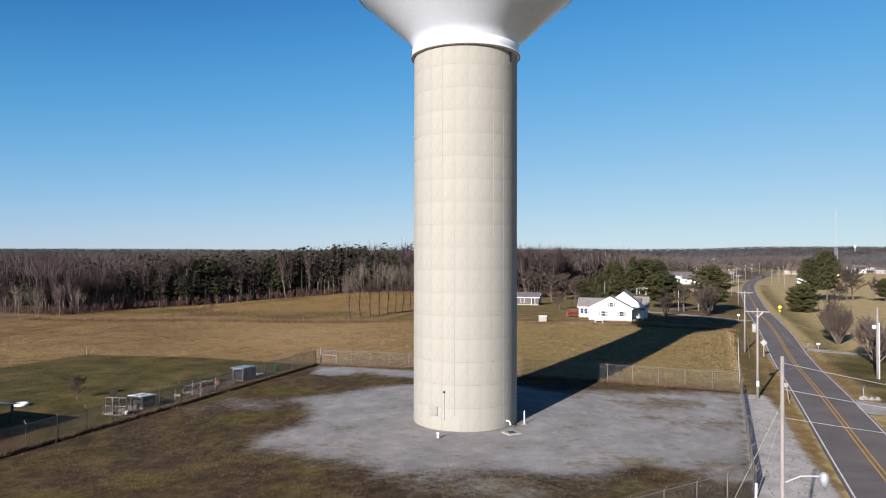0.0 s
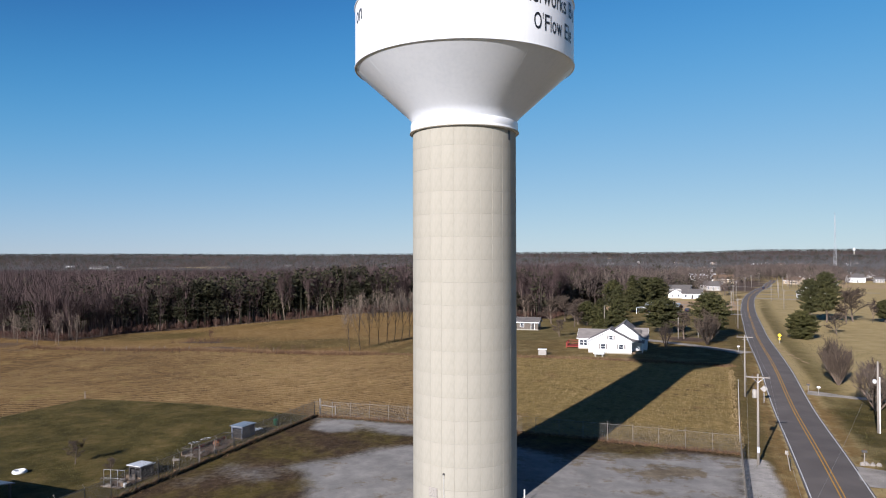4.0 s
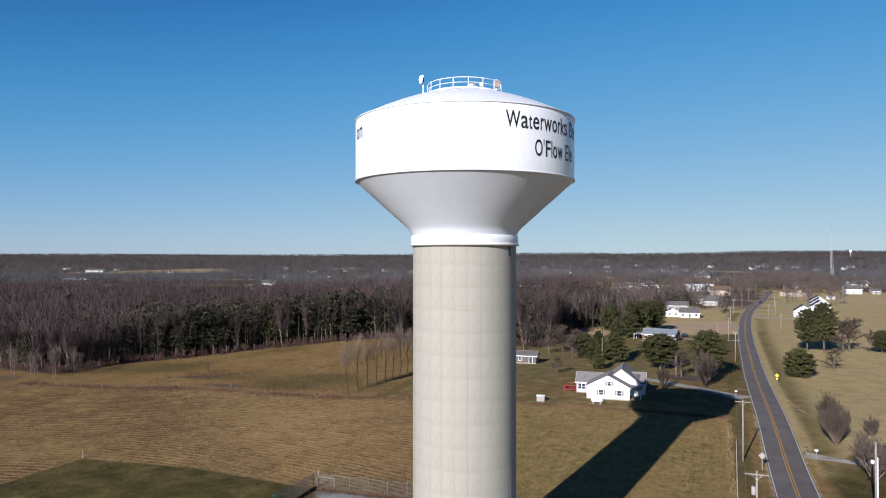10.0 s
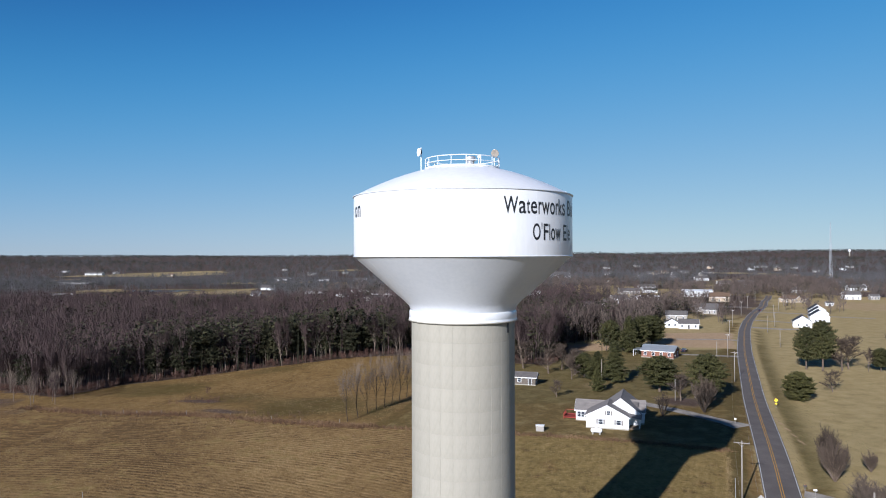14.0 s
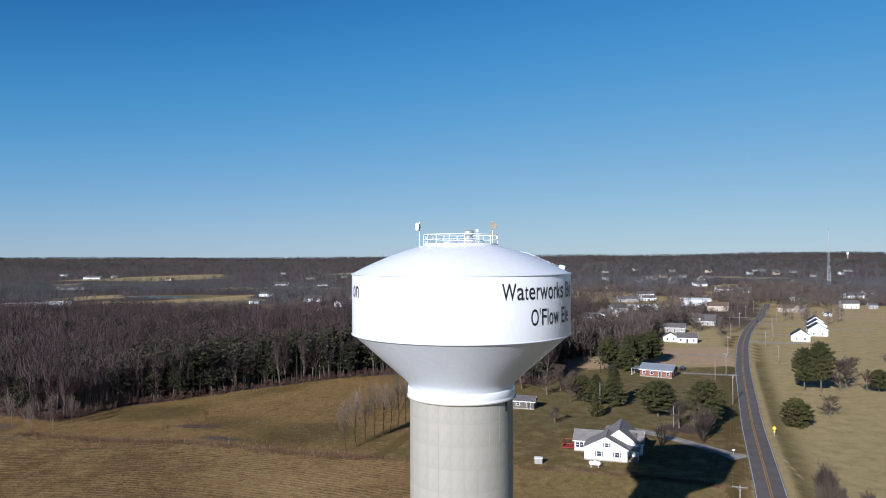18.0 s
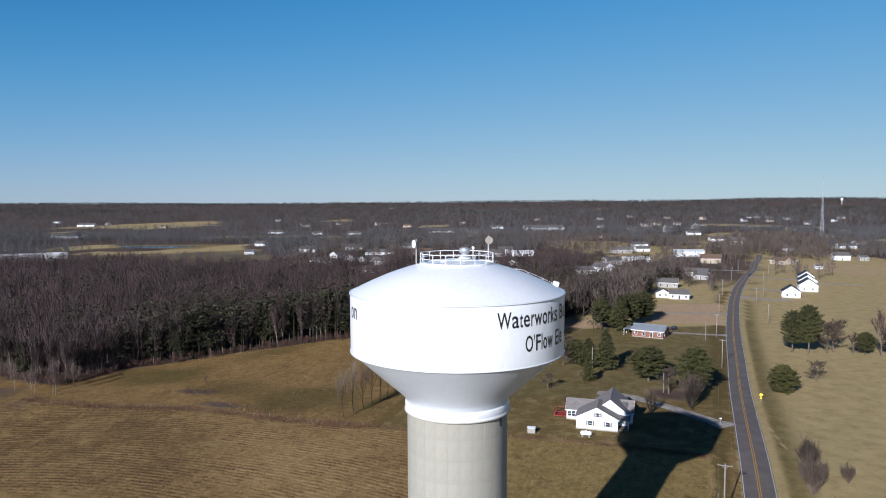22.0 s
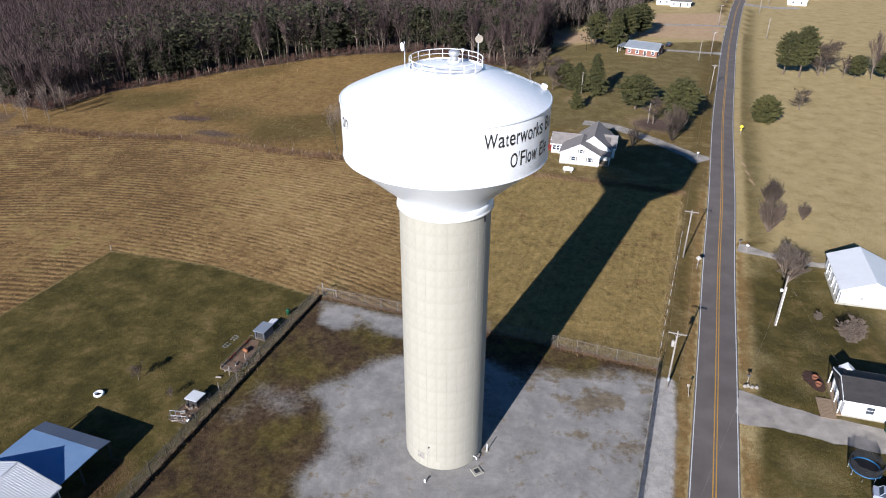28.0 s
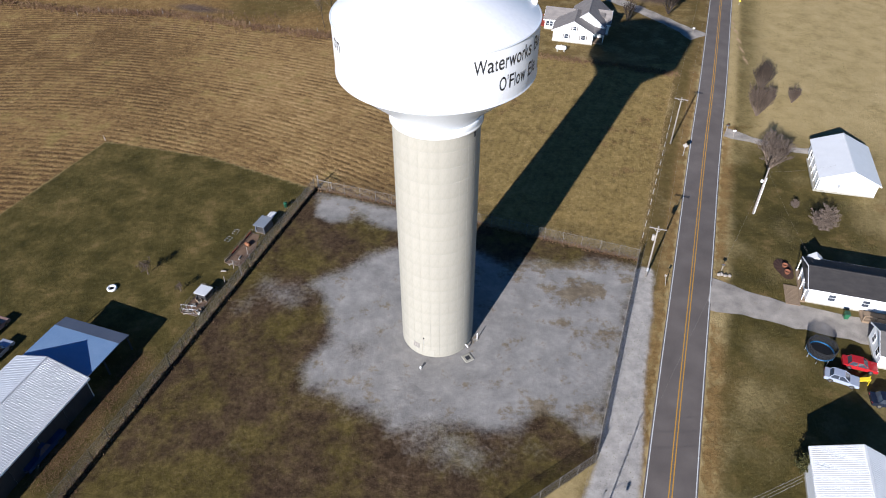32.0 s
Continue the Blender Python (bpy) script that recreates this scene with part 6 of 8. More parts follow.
def gable_block(ob, L, W, eave, ridge, wall_mat, roof_mat, x=0.0, y=0.0, rz=0.0, over=0.4, along="x", base=-0.6, ribs=0, plinth=True, hip=0.0, rib=0.05):
    """Walls with two gables and a pitched roof whose ridge runs along the block; parts under ob."""
    m = pose(x, y, 0, 0, 0, rz)
    s = Shape()
    out = [(-L / 2, -W / 2, base), (-L / 2, W / 2, base), (-L / 2, W / 2, eave), (-L / 2, 0, ridge), (-L / 2, -W / 2, eave)]
    if hip:
        s.box(-L / 2, -W / 2, base, L / 2, W / 2, eave)
    else:
        s.prism(out, (L, 0, 0))
    part("wall", s.turned(m), wall_mat, ob)
    if plinth:
        part("foundation", Shape().box(-L / 2 - 0.04, -W / 2 - 0.04, base, L / 2 + 0.04, W / 2 + 0.04, 0.28).turned(m), CONCRETE, ob)
    t = 0.16
    slope = (ridge - eave) / (W / 2)
    for sg in (-1, 1):
        e = (W / 2 + over)
        z0 = eave - slope * over + 0.05
        s = Shape()
        xr = L / 2 + over - hip
        s.add([(-L / 2 - over, sg * e, z0), (L / 2 + over, sg * e, z0), (xr, 0, ridge + 0.05), (-xr, 0, ridge + 0.05),
               (-L / 2 - over, sg * e, z0 + t), (L / 2 + over, sg * e, z0 + t), (xr, 0, ridge + 0.05 + t), (-xr, 0, ridge + 0.05 + t)],
              [(3, 2, 1, 0), (4, 5, 6, 7), (0, 1, 5, 4), (1, 2, 6, 5), (2, 3, 7, 6), (3, 0, 4, 7)])
        r = part("roof", s.turned(m), roof_mat, ob)
        if ribs:
            q = Shape()
            for k in range(ribs):
                xx = -L / 2 - over + (L + 2 * over) * (k + 0.5) / ribs
                q.add([(xx - 0.035, sg * e, z0 + t), (xx + 0.035, sg * e, z0 + t), (xx + 0.035, 0, ridge + 0.05 + t), (xx - 0.035, 0, ridge + 0.05 + t),
                       (xx - 0.02, sg * e, z0 + t + rib), (xx + 0.02, sg * e, z0 + t + rib), (xx + 0.02, 0, ridge + 0.05 + rib + t), (xx - 0.02, 0, ridge + 0.05 + rib + t)],
                      [(4, 5, 6, 7), (0, 1, 5, 4), (1, 2, 6, 5), (3, 0, 4, 7), (2, 3, 7, 6)])
            part("roof_rib", q.turned(m), roof_mat, r)
        fa = Shape().box(-L / 2 - over - 0.02, sg * e - 0.03, z0 - 0.06, L / 2 + over + 0.02, sg * e + 0.03, z0 + t - 0.01)
        part("fascia", fa.turned(m), TRIM, r)
        if not hip:
            for ex in (-1, 1):
                xx = ex * (L / 2 + over + 0.015)
                q = Shape().add([(xx, sg * e, z0 - 0.08), (xx, sg * e, z0 + t - 0.01), (xx, 0, ridge + 0.04 + t), (xx, 0, ridge - 0.05),
                                 (xx + ex * 0.03, sg * e, z0 - 0.08), (xx + ex * 0.03, sg * e, z0 + t - 0.01), (xx + ex * 0.03, 0, ridge + 0.04 + t), (xx + ex * 0.03, 0, ridge - 0.05)],
                                [(0, 1, 2, 3), (7, 6, 5, 4), (0, 4, 5, 1), (1, 5, 6, 2), (2, 6, 7, 3), (3, 7, 4, 0)])
                part("rake_board", q.turned(m), TRIM, r)
    part("ridge_cap", Shape().box(-L / 2 - over + hip, -0.12, ridge + 0.12, L / 2 + over - hip, 0.12, ridge + 0.05 + t + 0.04, 0.02).turned(m), roof_mat, ob)


def simple_house(name, label, x, y, rz, L, W, eave, ridge, wall_mat, roof_mat, windows=3, group="", ribs=0, chimney=False, hip=0.0, door=True, shutters=False, category="house"):
    ob = thing(name, label, category, x, y, None, rz, group)
    gable_block(ob, L, W, eave, ridge, wall_mat, roof_mat, ribs=ribs, hip=hip)
    for face, span in (("S", L), ("N", L)):
        for k in range(windows):
            u = (k + 0.5) / windows * span - span / 2
            if door and k == windows // 2:
                add_door(ob, face, u, L, W)
            else:
                add_window(ob, face, u, 1.55, 1.0, 1.2, L, W, shutters)
    for face in ("E", "W"):
        for u in (-W * 0.22, W * 0.22):
            add_window(ob, face, u, 1.55, 0.9, 1.2, L, W)
    if chimney:
        c = part("chimney", Shape().box(L * 0.2 - 0.35, 0.2, ridge - 0.8, L * 0.2 + 0.35, 0.9, ridge + 0.9, 0.02), BRICK, ob)
        part("chimney_cap", Shape().box(L * 0.2 - 0.42, 0.13, ridge + 0.9, L * 0.2 + 0.42, 0.97, ridge + 1.0), CONCRETE, c)
    return ob


# white farmhouse: a front gable wing, a taller main block behind, a low side wing and a porch
farm = thing("farmhouse", "white clapboard farmhouse with grey shingle roofs and porch", "house", 31.5, 91.7, None, -15.7)
FW, FD = 9.3, 7.0


def farm_block(L, W, eave, ridge, x, y, rz=90, over=0.35):
    gable_block(farm, L, W, eave, ridge, SIDING, SHINGLE_PALE, x, y, rz, over)


farm_block(FD, FW, 2.75, 5.15, 0, FD / 2)
farm_block(11.0, 8.0, 3.1, 6.1, 2.7, 9.4)
farm_block(6.6, 6.4, 2.5, 4.2, -4.3, 9.6, 0)
farm_block(3.0, 6.0, 2.7, 4.7, 6.2, 9.6, 0)


def farm_window(x, y, z, w, h, turn=0, shut=True):
    keep = Matrix.Translation((x, y, 0)) @ pose(0, 0, 0, 0, 0, turn)
    before = set(farm.children)
    add_window(farm, "S", 0, z, w, h, 0, 0, shut)
    for ob in set(farm.children) - before:
        for o in (ob, *ob.children):
            o.data.transform(keep)


for wx in (-1.15, 2.75):
    farm_window(wx - 0.3, -0.01, 1.55, 0.95, 1.05)
farm_window(0.25, -0.01, 3.55, 0.75, 0.9)
for wx in (-6.9, -6.0, -5.1):
    farm_window(wx, 6.39, 1.5, 0.75, 1.2, 0, False)
farm_window(-7.61, 9.6, 1.6, 0.9, 1.2, 270, False)
farm_window(7.71, 9.6, 1.6, 0.9, 1.2, 90, False)
farm_window(3.9, 14.91, 1.7, 0.9, 1.2, 180, False)
porch = part("porch_floor", Shape().box(4.65, 0.9, -0.5, 7.0, 8.0, 0.35, 0.03), DECK_WOOD, farm, "covered side porch floor")
part("porch_roof", Shape().prism([(4.6, 0.6, 2.85), (7.3, 0.6, 2.35), (7.3, 0.6, 2.5), (4.6, 0.6, 3.0)], (0, 7.6, 0)), SHINGLE_PALE, farm, "grey lean-to porch roof")
for k in range(4):
    part("porch_post", Shape().box(6.85, 1.0 + 2.2 * k, 0.35, 6.98, 1.13 + 2.2 * k, 2.4), TRIM, porch)
part("porch_railing", Shape().box(6.88, 1.0, 1.1, 6.95, 7.7, 1.18).box(6.88, 1.0, 0.5, 6.95, 7.7, 0.56), TRIM, porch)
for k in range(26):
    part("baluster", Shape().box(6.9, 1.2 + 0.25 * k, 0.55, 6.94, 1.24 + 0.25 * k, 1.12), TRIM, porch)
dorm = part("dormer", Shape().prism([(6.2, 7.6, 3.0), (6.2, 9.4, 3.0), (6.2, 9.4, 3.9), (6.2, 8.5, 4.5), (6.2, 7.6, 3.9)], (-2.2, 0, 0)), SIDING, farm, "small white dormer")
part("dormer_roof", Shape().prism([(6.4, 7.4, 3.8), (6.4, 8.5, 4.55), (6.4, 8.5, 4.7), (6.4, 7.35, 3.95)], (-2.6, 0, 0)).prism([(6.4, 9.6, 3.8), (6.4, 8.5, 4.55), (6.4, 8.5, 4.7), (6.4, 9.65, 3.95)], (-2.6, 0, 0)), SHINGLE, dorm)
deckm = Matrix.Translation((31.5, 91.7, 0)) @ pose(0, 0, HZ(22.5, 104), 0, 0, -15.7)
deck = tagged(new("deck"), "red-stained wooden deck with railing beside the farmhouse", "deck")
deck.matrix_world = deckm @ pose(-9.15, 9.4, 0)
part("deck_floor", Shape().box(-1.5, -2.2, 0.35, 1.5, 2.2, 0.5), RED_PAINT, deck)
for sx, sy in ((-1.45, -2.1), (1.4, -2.1), (-1.45, 2.1), (1.4, 2.1), (-1.45, 0)):
    part("post", Shape().box(sx - 0.06, sy - 0.06, -0.3, sx + 0.06, sy + 0.06, 1.45), RED_PAINT, deck)
part("railing", Shape().box(-1.5, -2.16, 1.35, 1.45, -2.06, 1.45).box(-1.5, -2.1, 1.35, -1.4, 2.1, 1.45).box(-1.5, 2.06, 1.35, 1.45, 2.16, 1.45), RED_PAINT, deck)
for k in range(22):
    part("baluster", Shape().box(-1.47, -2.0 + 0.19 * k, 0.5, -1.43, -1.96 + 0.19 * k, 1.36), RED_PAINT, deck)

lp = thing("propane_tank", "white horizontal propane tank on blocks", "tank", 28.3, 87.4, None, -15)
body = Shape().lathe([(0, -1.25), (0.2, -1.22), (0.4, -1.08), (0.48, -0.9), (0.48, 0.9), (0.4, 1.08), (0.2, 1.22), (0, 1.25)], 20).turned(pose(0, 0, 0.85, 0, 90, 0))
part("tank_body", body, WHITE_PAINT, lp, flat=False)
part("dome_cap", Shape().lathe([(0.2, 1.2), (0.2, 1.42), (0.1, 1.5), (0, 1.5)], 14), WHITE_PAINT, lp, flat=False)
for sx in (-0.75, 0.75):
    part("block", Shape().box(sx - 0.15, -0.4, -0.1, sx + 0.15, 0.4, 0.45), CONCRETE, lp)
well = thing("utility_box", "small pale box standing on the farm lawn", "box", 16.5, 90.4, None, -10)
part("box_body", Shape().box(-0.85, -0.6, -0.1, 0.85, 0.6, 1.15, 0.04), GREY_SIDING, well)
part("box_lid", Shape().box(-0.95, -0.7, 1.15, 0.95, 0.7, 1.27, 0.03), WHITE_PAINT, well)

simple_house("garden_shed", "weathered grey shed with white doors behind the fields", 18.5, 149.0, -16, 6.5, 4.5, 2.4, 3.5, OLD_BOARDS, SHINGLE, 2, category="shed")
simple_house("garden_shed", "small white shed beside a weathered grey shed", 12.6, 150.0, -16, 2.6, 2.6, 2.2, 3.0, SIDING, SHINGLE, 1, category="shed")

# brick house with a pale metal roof
bh = simple_house("brick_house", "red brick ranch house with pale blue metal roof", 75.2, 207.5, -30, 12.0, 9.0, 2.7, 4.4, BRICK, ROOF_GREY_METAL, 4, ribs=22)
part("carport_roof", Shape().box(-9.8, -3.2, 2.45, -6.7, 3.6, 2.6), ROOF_GREY_METAL, bh, "metal roof over a side porch")
for py in (-3.0, 0.2, 3.3):
    part("carport_post", Shape().box(-9.7, py, -0.4, -9.55, py + 0.15, 2.45), TRIM, bh)

# dark-roofed home across the road
home = thing("mobile_home", "long white home with charcoal shingle roof", "house", 62.1, 7.0, None, -15.7)
gable_block(home, 17.5, 6.6, 2.75, 4.0, SIDING, SHINGLE_AND_SHADE, over=0.35)
for u in (-5.6, -1.2, 2.4, 6.4):
    add_window(home, "S", u, 1.6, 0.95, 1.1, 17.5, 6.6)
for u in (-6.0, -2.0, 2.0, 6.0):
    add_window(home, "N", u, 1.6, 0.95, 1.1, 17.5, 6.6)
add_door(home, "S", 0.6, 17.5, 6.6, mat=TRIM, z0=0.3)
add_window(home, "W", 1.2, 1.6, 1.6, 1.3, 17.5, 6.6)
pr = part("porch_roof", Shape().prism([(-8.9, -3.5, 2.6), (-8.9, 3.5, 2.6), (-8.9, 3.5, 2.72), (-8.9, 0, 3.55), (-8.9, -3.5, 2.72)], (-0.45, 0, 0)), SHINGLE_AND_SHADE, home, "porch roof at the home's end")
for py in (-3.2, -1.0, 1.2, 3.2):
    part("porch_post", Shape().box(-9.3, py - 0.06, -0.4, -9.18, py + 0.06, 2.62), TRIM, pr)
part("porch_deck", Shape().box(-9.4, -3.5, -0.3, -8.76, 3.5, 0.32, 0.02), DECK_WOOD, home, "grey wooden end porch")
walk_deck = thing("wooden_walkway", "weathered board walkway beside the home's end", "walkway", 51.6, 8.0, None, -15.7)
for k in range(15):
    part("board", Shape().box(-1.0, -2.6 + 0.28 * k, 0.02, 1.0, -2.6 + 0.28 * k + 0.25, 0.14, 0.01), DECK_WOOD, walk_deck)
part("bay", Shape().prism([(-8.2, 3.3, 0.2), (-6.2, 3.3, 0.2), (-6.2, 3.3, 2.5), (-7.2, 3.3, 3.3), (-8.2, 3.3, 2.5)], (0, 1.3, 0)), SIDING, home, "white gabled projection")
dk = part("side_deck", Shape().box(-1.6, -5.6, -0.4, 3.2, -3.32, 0.42, 0.02), DECK_WOOD, home, "weathered wooden entrance deck")
for px in (-1.5, 0.1, 1.6, 3.1):
    part("deck_post", Shape().box(px - 0.05, -5.58, 0.42, px + 0.05, -5.48, 1.42), DECK_WOOD, dk)
part("deck_rail", Shape().box(-1.55, -5.57, 1.32, 3.15, -5.49, 1.42).box(-1.55, -5.57, 0.8, 3.15, -5.49, 0.88), DECK_WOOD, dk)
bin_ = thing("waste_bin", "green wheeled waste bin beside a deck", "bin", 57.2, 2.9, None, -15)
part("bin_body", Shape().add([(-0.25, -0.3, 0.06), (0.25, -0.3, 0.06), (0.25, 0.3, 0.06), (-0.25, 0.3, 0.06), (-0.32, -0.38, 1.0), (0.32, -0.38, 1.0), (0.32, 0.38, 1.0), (-0.32, 0.38, 1.0)],
                             [(3, 2, 1, 0), (4, 5, 6, 7), (0, 1, 5, 4), (1, 2, 6, 5), (2, 3, 7, 6), (3, 0, 4, 7)]), material("green_plastic", [(0.014, 0.082, 0.034), (0.020, 0.102, 0.048)], 0.5, 4, 30, 0.0), bin_)
part("bin_lid", Shape().box(-0.35, -0.42, 1.0, 0.35, 0.42, 1.08, 0.02), material("dark_green_plastic", [(0.010, 0.048, 0.024), (0.014, 0.061, 0.031)], 0.5, 4, 30, 0.0), bin_)
for sx in (-0.27, 0.27):
    part("wheel", Shape().lathe([(0, -0.04), (0.12, -0.04), (0.12, 0.04), (0, 0.04)], 14).turned(pose(sx, 0.33, 0.12, 0, 90, 0)), RUBBER, bin_)
mulch = Shape().add([(52.5 + 1.3 * math.cos(a) * (1 + 0.1 * math.sin(3 * a)), 13.2 + 2.3 * math.sin(a), HZ(52.5, 13.2) + 0.07 + 0.05 * (k % 2)) for k, a in enumerate(np.linspace(0, 2 * math.pi, 26, endpoint=False))] + [(52.5, 13.2, HZ(52.5, 13.2) + 0.16)], [(k, (k + 1) % 26, 26) for k in range(26)])
solid("mulch_bed", mulch, material("brown_mulch", [(0.031, 0.015, 0.010), (0.054, 0.027, 0.018)], 0.95, 2, 16, 0.6), "dark brown mulch bed with low plants", "flower bed")
for bx, by in ((52.7, 13.7), (52.5, 12.2)):
    sh = thing("flower_pot", "round clay planter standing in mulch", "planter", bx, by, HZ(bx, by) + 0.1)
    part("pot", Shape().lathe([(0, 0), (0.3, 0), (0.42, 0.45), (0.45, 0.5), (0.38, 0.5), (0.34, 0.42), (0, 0.42)], 18), material("clay", [(0.190, 0.068, 0.034), (0.245, 0.102, 0.054)], 0.8, 3, 20, 0.1), sh, flat=False)

# white-roofed house
wh = thing("white_house", "small white house with white metal roof and porch", "house", 72.3, 39.0, None, -15.7)
gable_block(wh, 12.4, 9.2, 2.7, 4.7, SIDING, ROOF_METAL, 0, 0, 90, 0.35)
for y0 in (-3.5, 0.5):
    add_window(wh, "W", y0, 1.55, 1.0, 1.2, 9.2, 12.4)
for u in (-2.6, 2.4):
    add_window(wh, "N", u, 1.55, 1.0, 1.2, 9.2, 12.4)
for k in range(5):
    part("porch_post", Shape().box(-4.95, -6.1 + 2.4 * k, -0.3, -4.83, -5.98 + 2.4 * k, 2.52), TRIM, wh)
part("porch_floor", Shape().box(-5.1, -6.2, -0.5, -4.66, 4.0, 0.18), CONCRETE, wh)
part("wall_meter", Shape().box(-1.6, -6.36, 1.2, -1.2, -6.2, 1.8, 0.02), STEEL, wh)

# barn at the roadside, shed, carport barn
barn = thing("metal_barn", "white ribbed metal barn with pale roof", "barn", 44.3, -29.6, None, -15.7)
gable_block(barn, 17.0, 9.4, 2.9, 5.1, SIDING, ROOF_METAL, 0, 0, 90, 0.25, ribs=64, rib=0.016)
add_window(barn, "W", 3.0, 1.6, 1.0, 0.9, 9.4, 17.0)
part("big_door", Shape().box(-1.8, 8.5, 0, 1.8, 8.58, 2.7), ROOF_METAL, barn, "white sliding barn door")
simple_house("garage", "small white garage with grey shingle roof", 61.0, -4.3, -15.7, 6.5, 5.4, 2.6, 3.9, SIDING, SHINGLE, 2, category="garage")

lb = thing("pole_barn", "large metal pole barn with a pale ribbed roof", "barn", -53.1, -19.9, None, -19.0)
gable_block(lb, 26.0, 10.8, 3.5, 5.3, SIDING, ROOF_PALE, 0, 0, 90, 0.3, ribs=96, rib=0.022)
# dark panels along the side stand in for shade inside the bays
for k in range(6):
    y0 = -12.8 + 4.28 * k
    part("bay", Shape().box(5.41, y0, 0, 5.47, y0 + 4.24, 3.46), SHINGLE_AND_SHADE, lb, "flat dark panel painted as shade in the barn's open side")
cp = part("carport_roof", Shape().prism([(-5.2, 13.3, 3.35), (5.2, 13.3, 3.35), (5.2, 13.3, 3.45), (-5.2, 13.3, 3.45)], (0, 6.1, -0.1)), ROOF_BLUE, lb, "blue metal carport roof")
part("roof_panel", Shape().prism([(-5.2, 19.42, 3.25), (5.2, 19.42, 3.25), (5.2, 19.42, 3.35), (-5.2, 19.42, 3.35)], (0, 1.9, -0.35)), ROOF_SLATE, lb, "grey sloping edge of the carport roof")
ribs_ = Shape()
for k in range(24):
    xx = -5.1 + 10.2 * k / 23
    ribs_.prism([(xx - 0.03, 13.3, 3.45), (xx + 0.03, 13.3, 3.45), (xx, 13.3, 3.456)], (0, 6.1, -0.1))
part("roof_rib", ribs_, ROOF_BLUE, cp)
for px in (-5.0, -1.7, 1.7, 5.0):
    for py in (16.5, 21.0):
        part("carport_post", Shape().box(px - 0.09, py - 0.09, -0.6, px + 0.09, py + 0.09, 3.3 if py < 20 else 2.95), DARK_STEEL, cp)

# houses and sheds in the distance
KINDS = {"w": (SIDING, SHINGLE, "white house with grey roof far off among trees"), "b": (SIDING, SHINGLE_SLATE, "white house with dark blue-grey roof beyond the pasture"),
         "s": (SIDING, ROOF_METAL, "long white store building with a pale flat-looking roof"),
         "t": (BEIGE_SIDING, SHINGLE_BROWN, "tan house with brown roof far off along the road"), "g": (GREY_SIDING, SHINGLE, "grey house with shingle roof among far trees"),
         "m": (SIDING, ROOF_METAL, "very long white metal-roofed poultry barn far off")}
for x, y, a, L, W, e, kd in FAR:
    wm, rm, lab = KINDS[kd]
    simple_house("house" if kd != "m" else "poultry_barn", lab, x, y, a, L, W, e, e + W * (0.1 if kd == "s" else 0.34 if kd == "b" else 0.28), wm, rm, 3 if L < 20 else 5, "distant houses" if kd != "m" else "", category="house" if kd != "m" else "barn")
rg2 = np.random.RandomState(31)
made = 0
while made < 46:
    x, y = rg2.uniform(-1100, 1000), rg2.uniform(620, 1900)
    if abs(x) > 0.62 * y or abs(road_side(x, y)) < 25 or y < 900 or (x < 0 and rg2.rand() < 0.7):
        continue
    kd = "gwgtt"[rg2.randint(5)]
    L, W = rg2.uniform(11, 19), rg2.uniform(8, 11)
    ob = thing("house", KINDS[kd][2], "house", x, y, HZ(x, y) + 0.5, rg2.uniform(-40, 40), "distant houses")
    gable_block(ob, L, W, 3.2, 3.2 + W * 0.28, KINDS[kd][0], KINDS[kd][1], base=-3, plinth=False)
    for u in (-L * 0.3, 0, L * 0.3):
        add_window(ob, "S", u, 1.6, 1.2, 1.3, L, W)
    made += 1


# ---- chain-link fences ----
GALV = material("dull_galvanised_wire", [(0.088, 0.080, 0.070), (0.136, 0.122, 0.106)], 0.6, 3, 40, 0.0, metal=0.3)
FENCE_STEEL = material("dull_fence_pipe", [(0.136, 0.123, 0.108), (0.204, 0.184, 0.160)], 0.55, 3, 40, 0.05, metal=0.4)


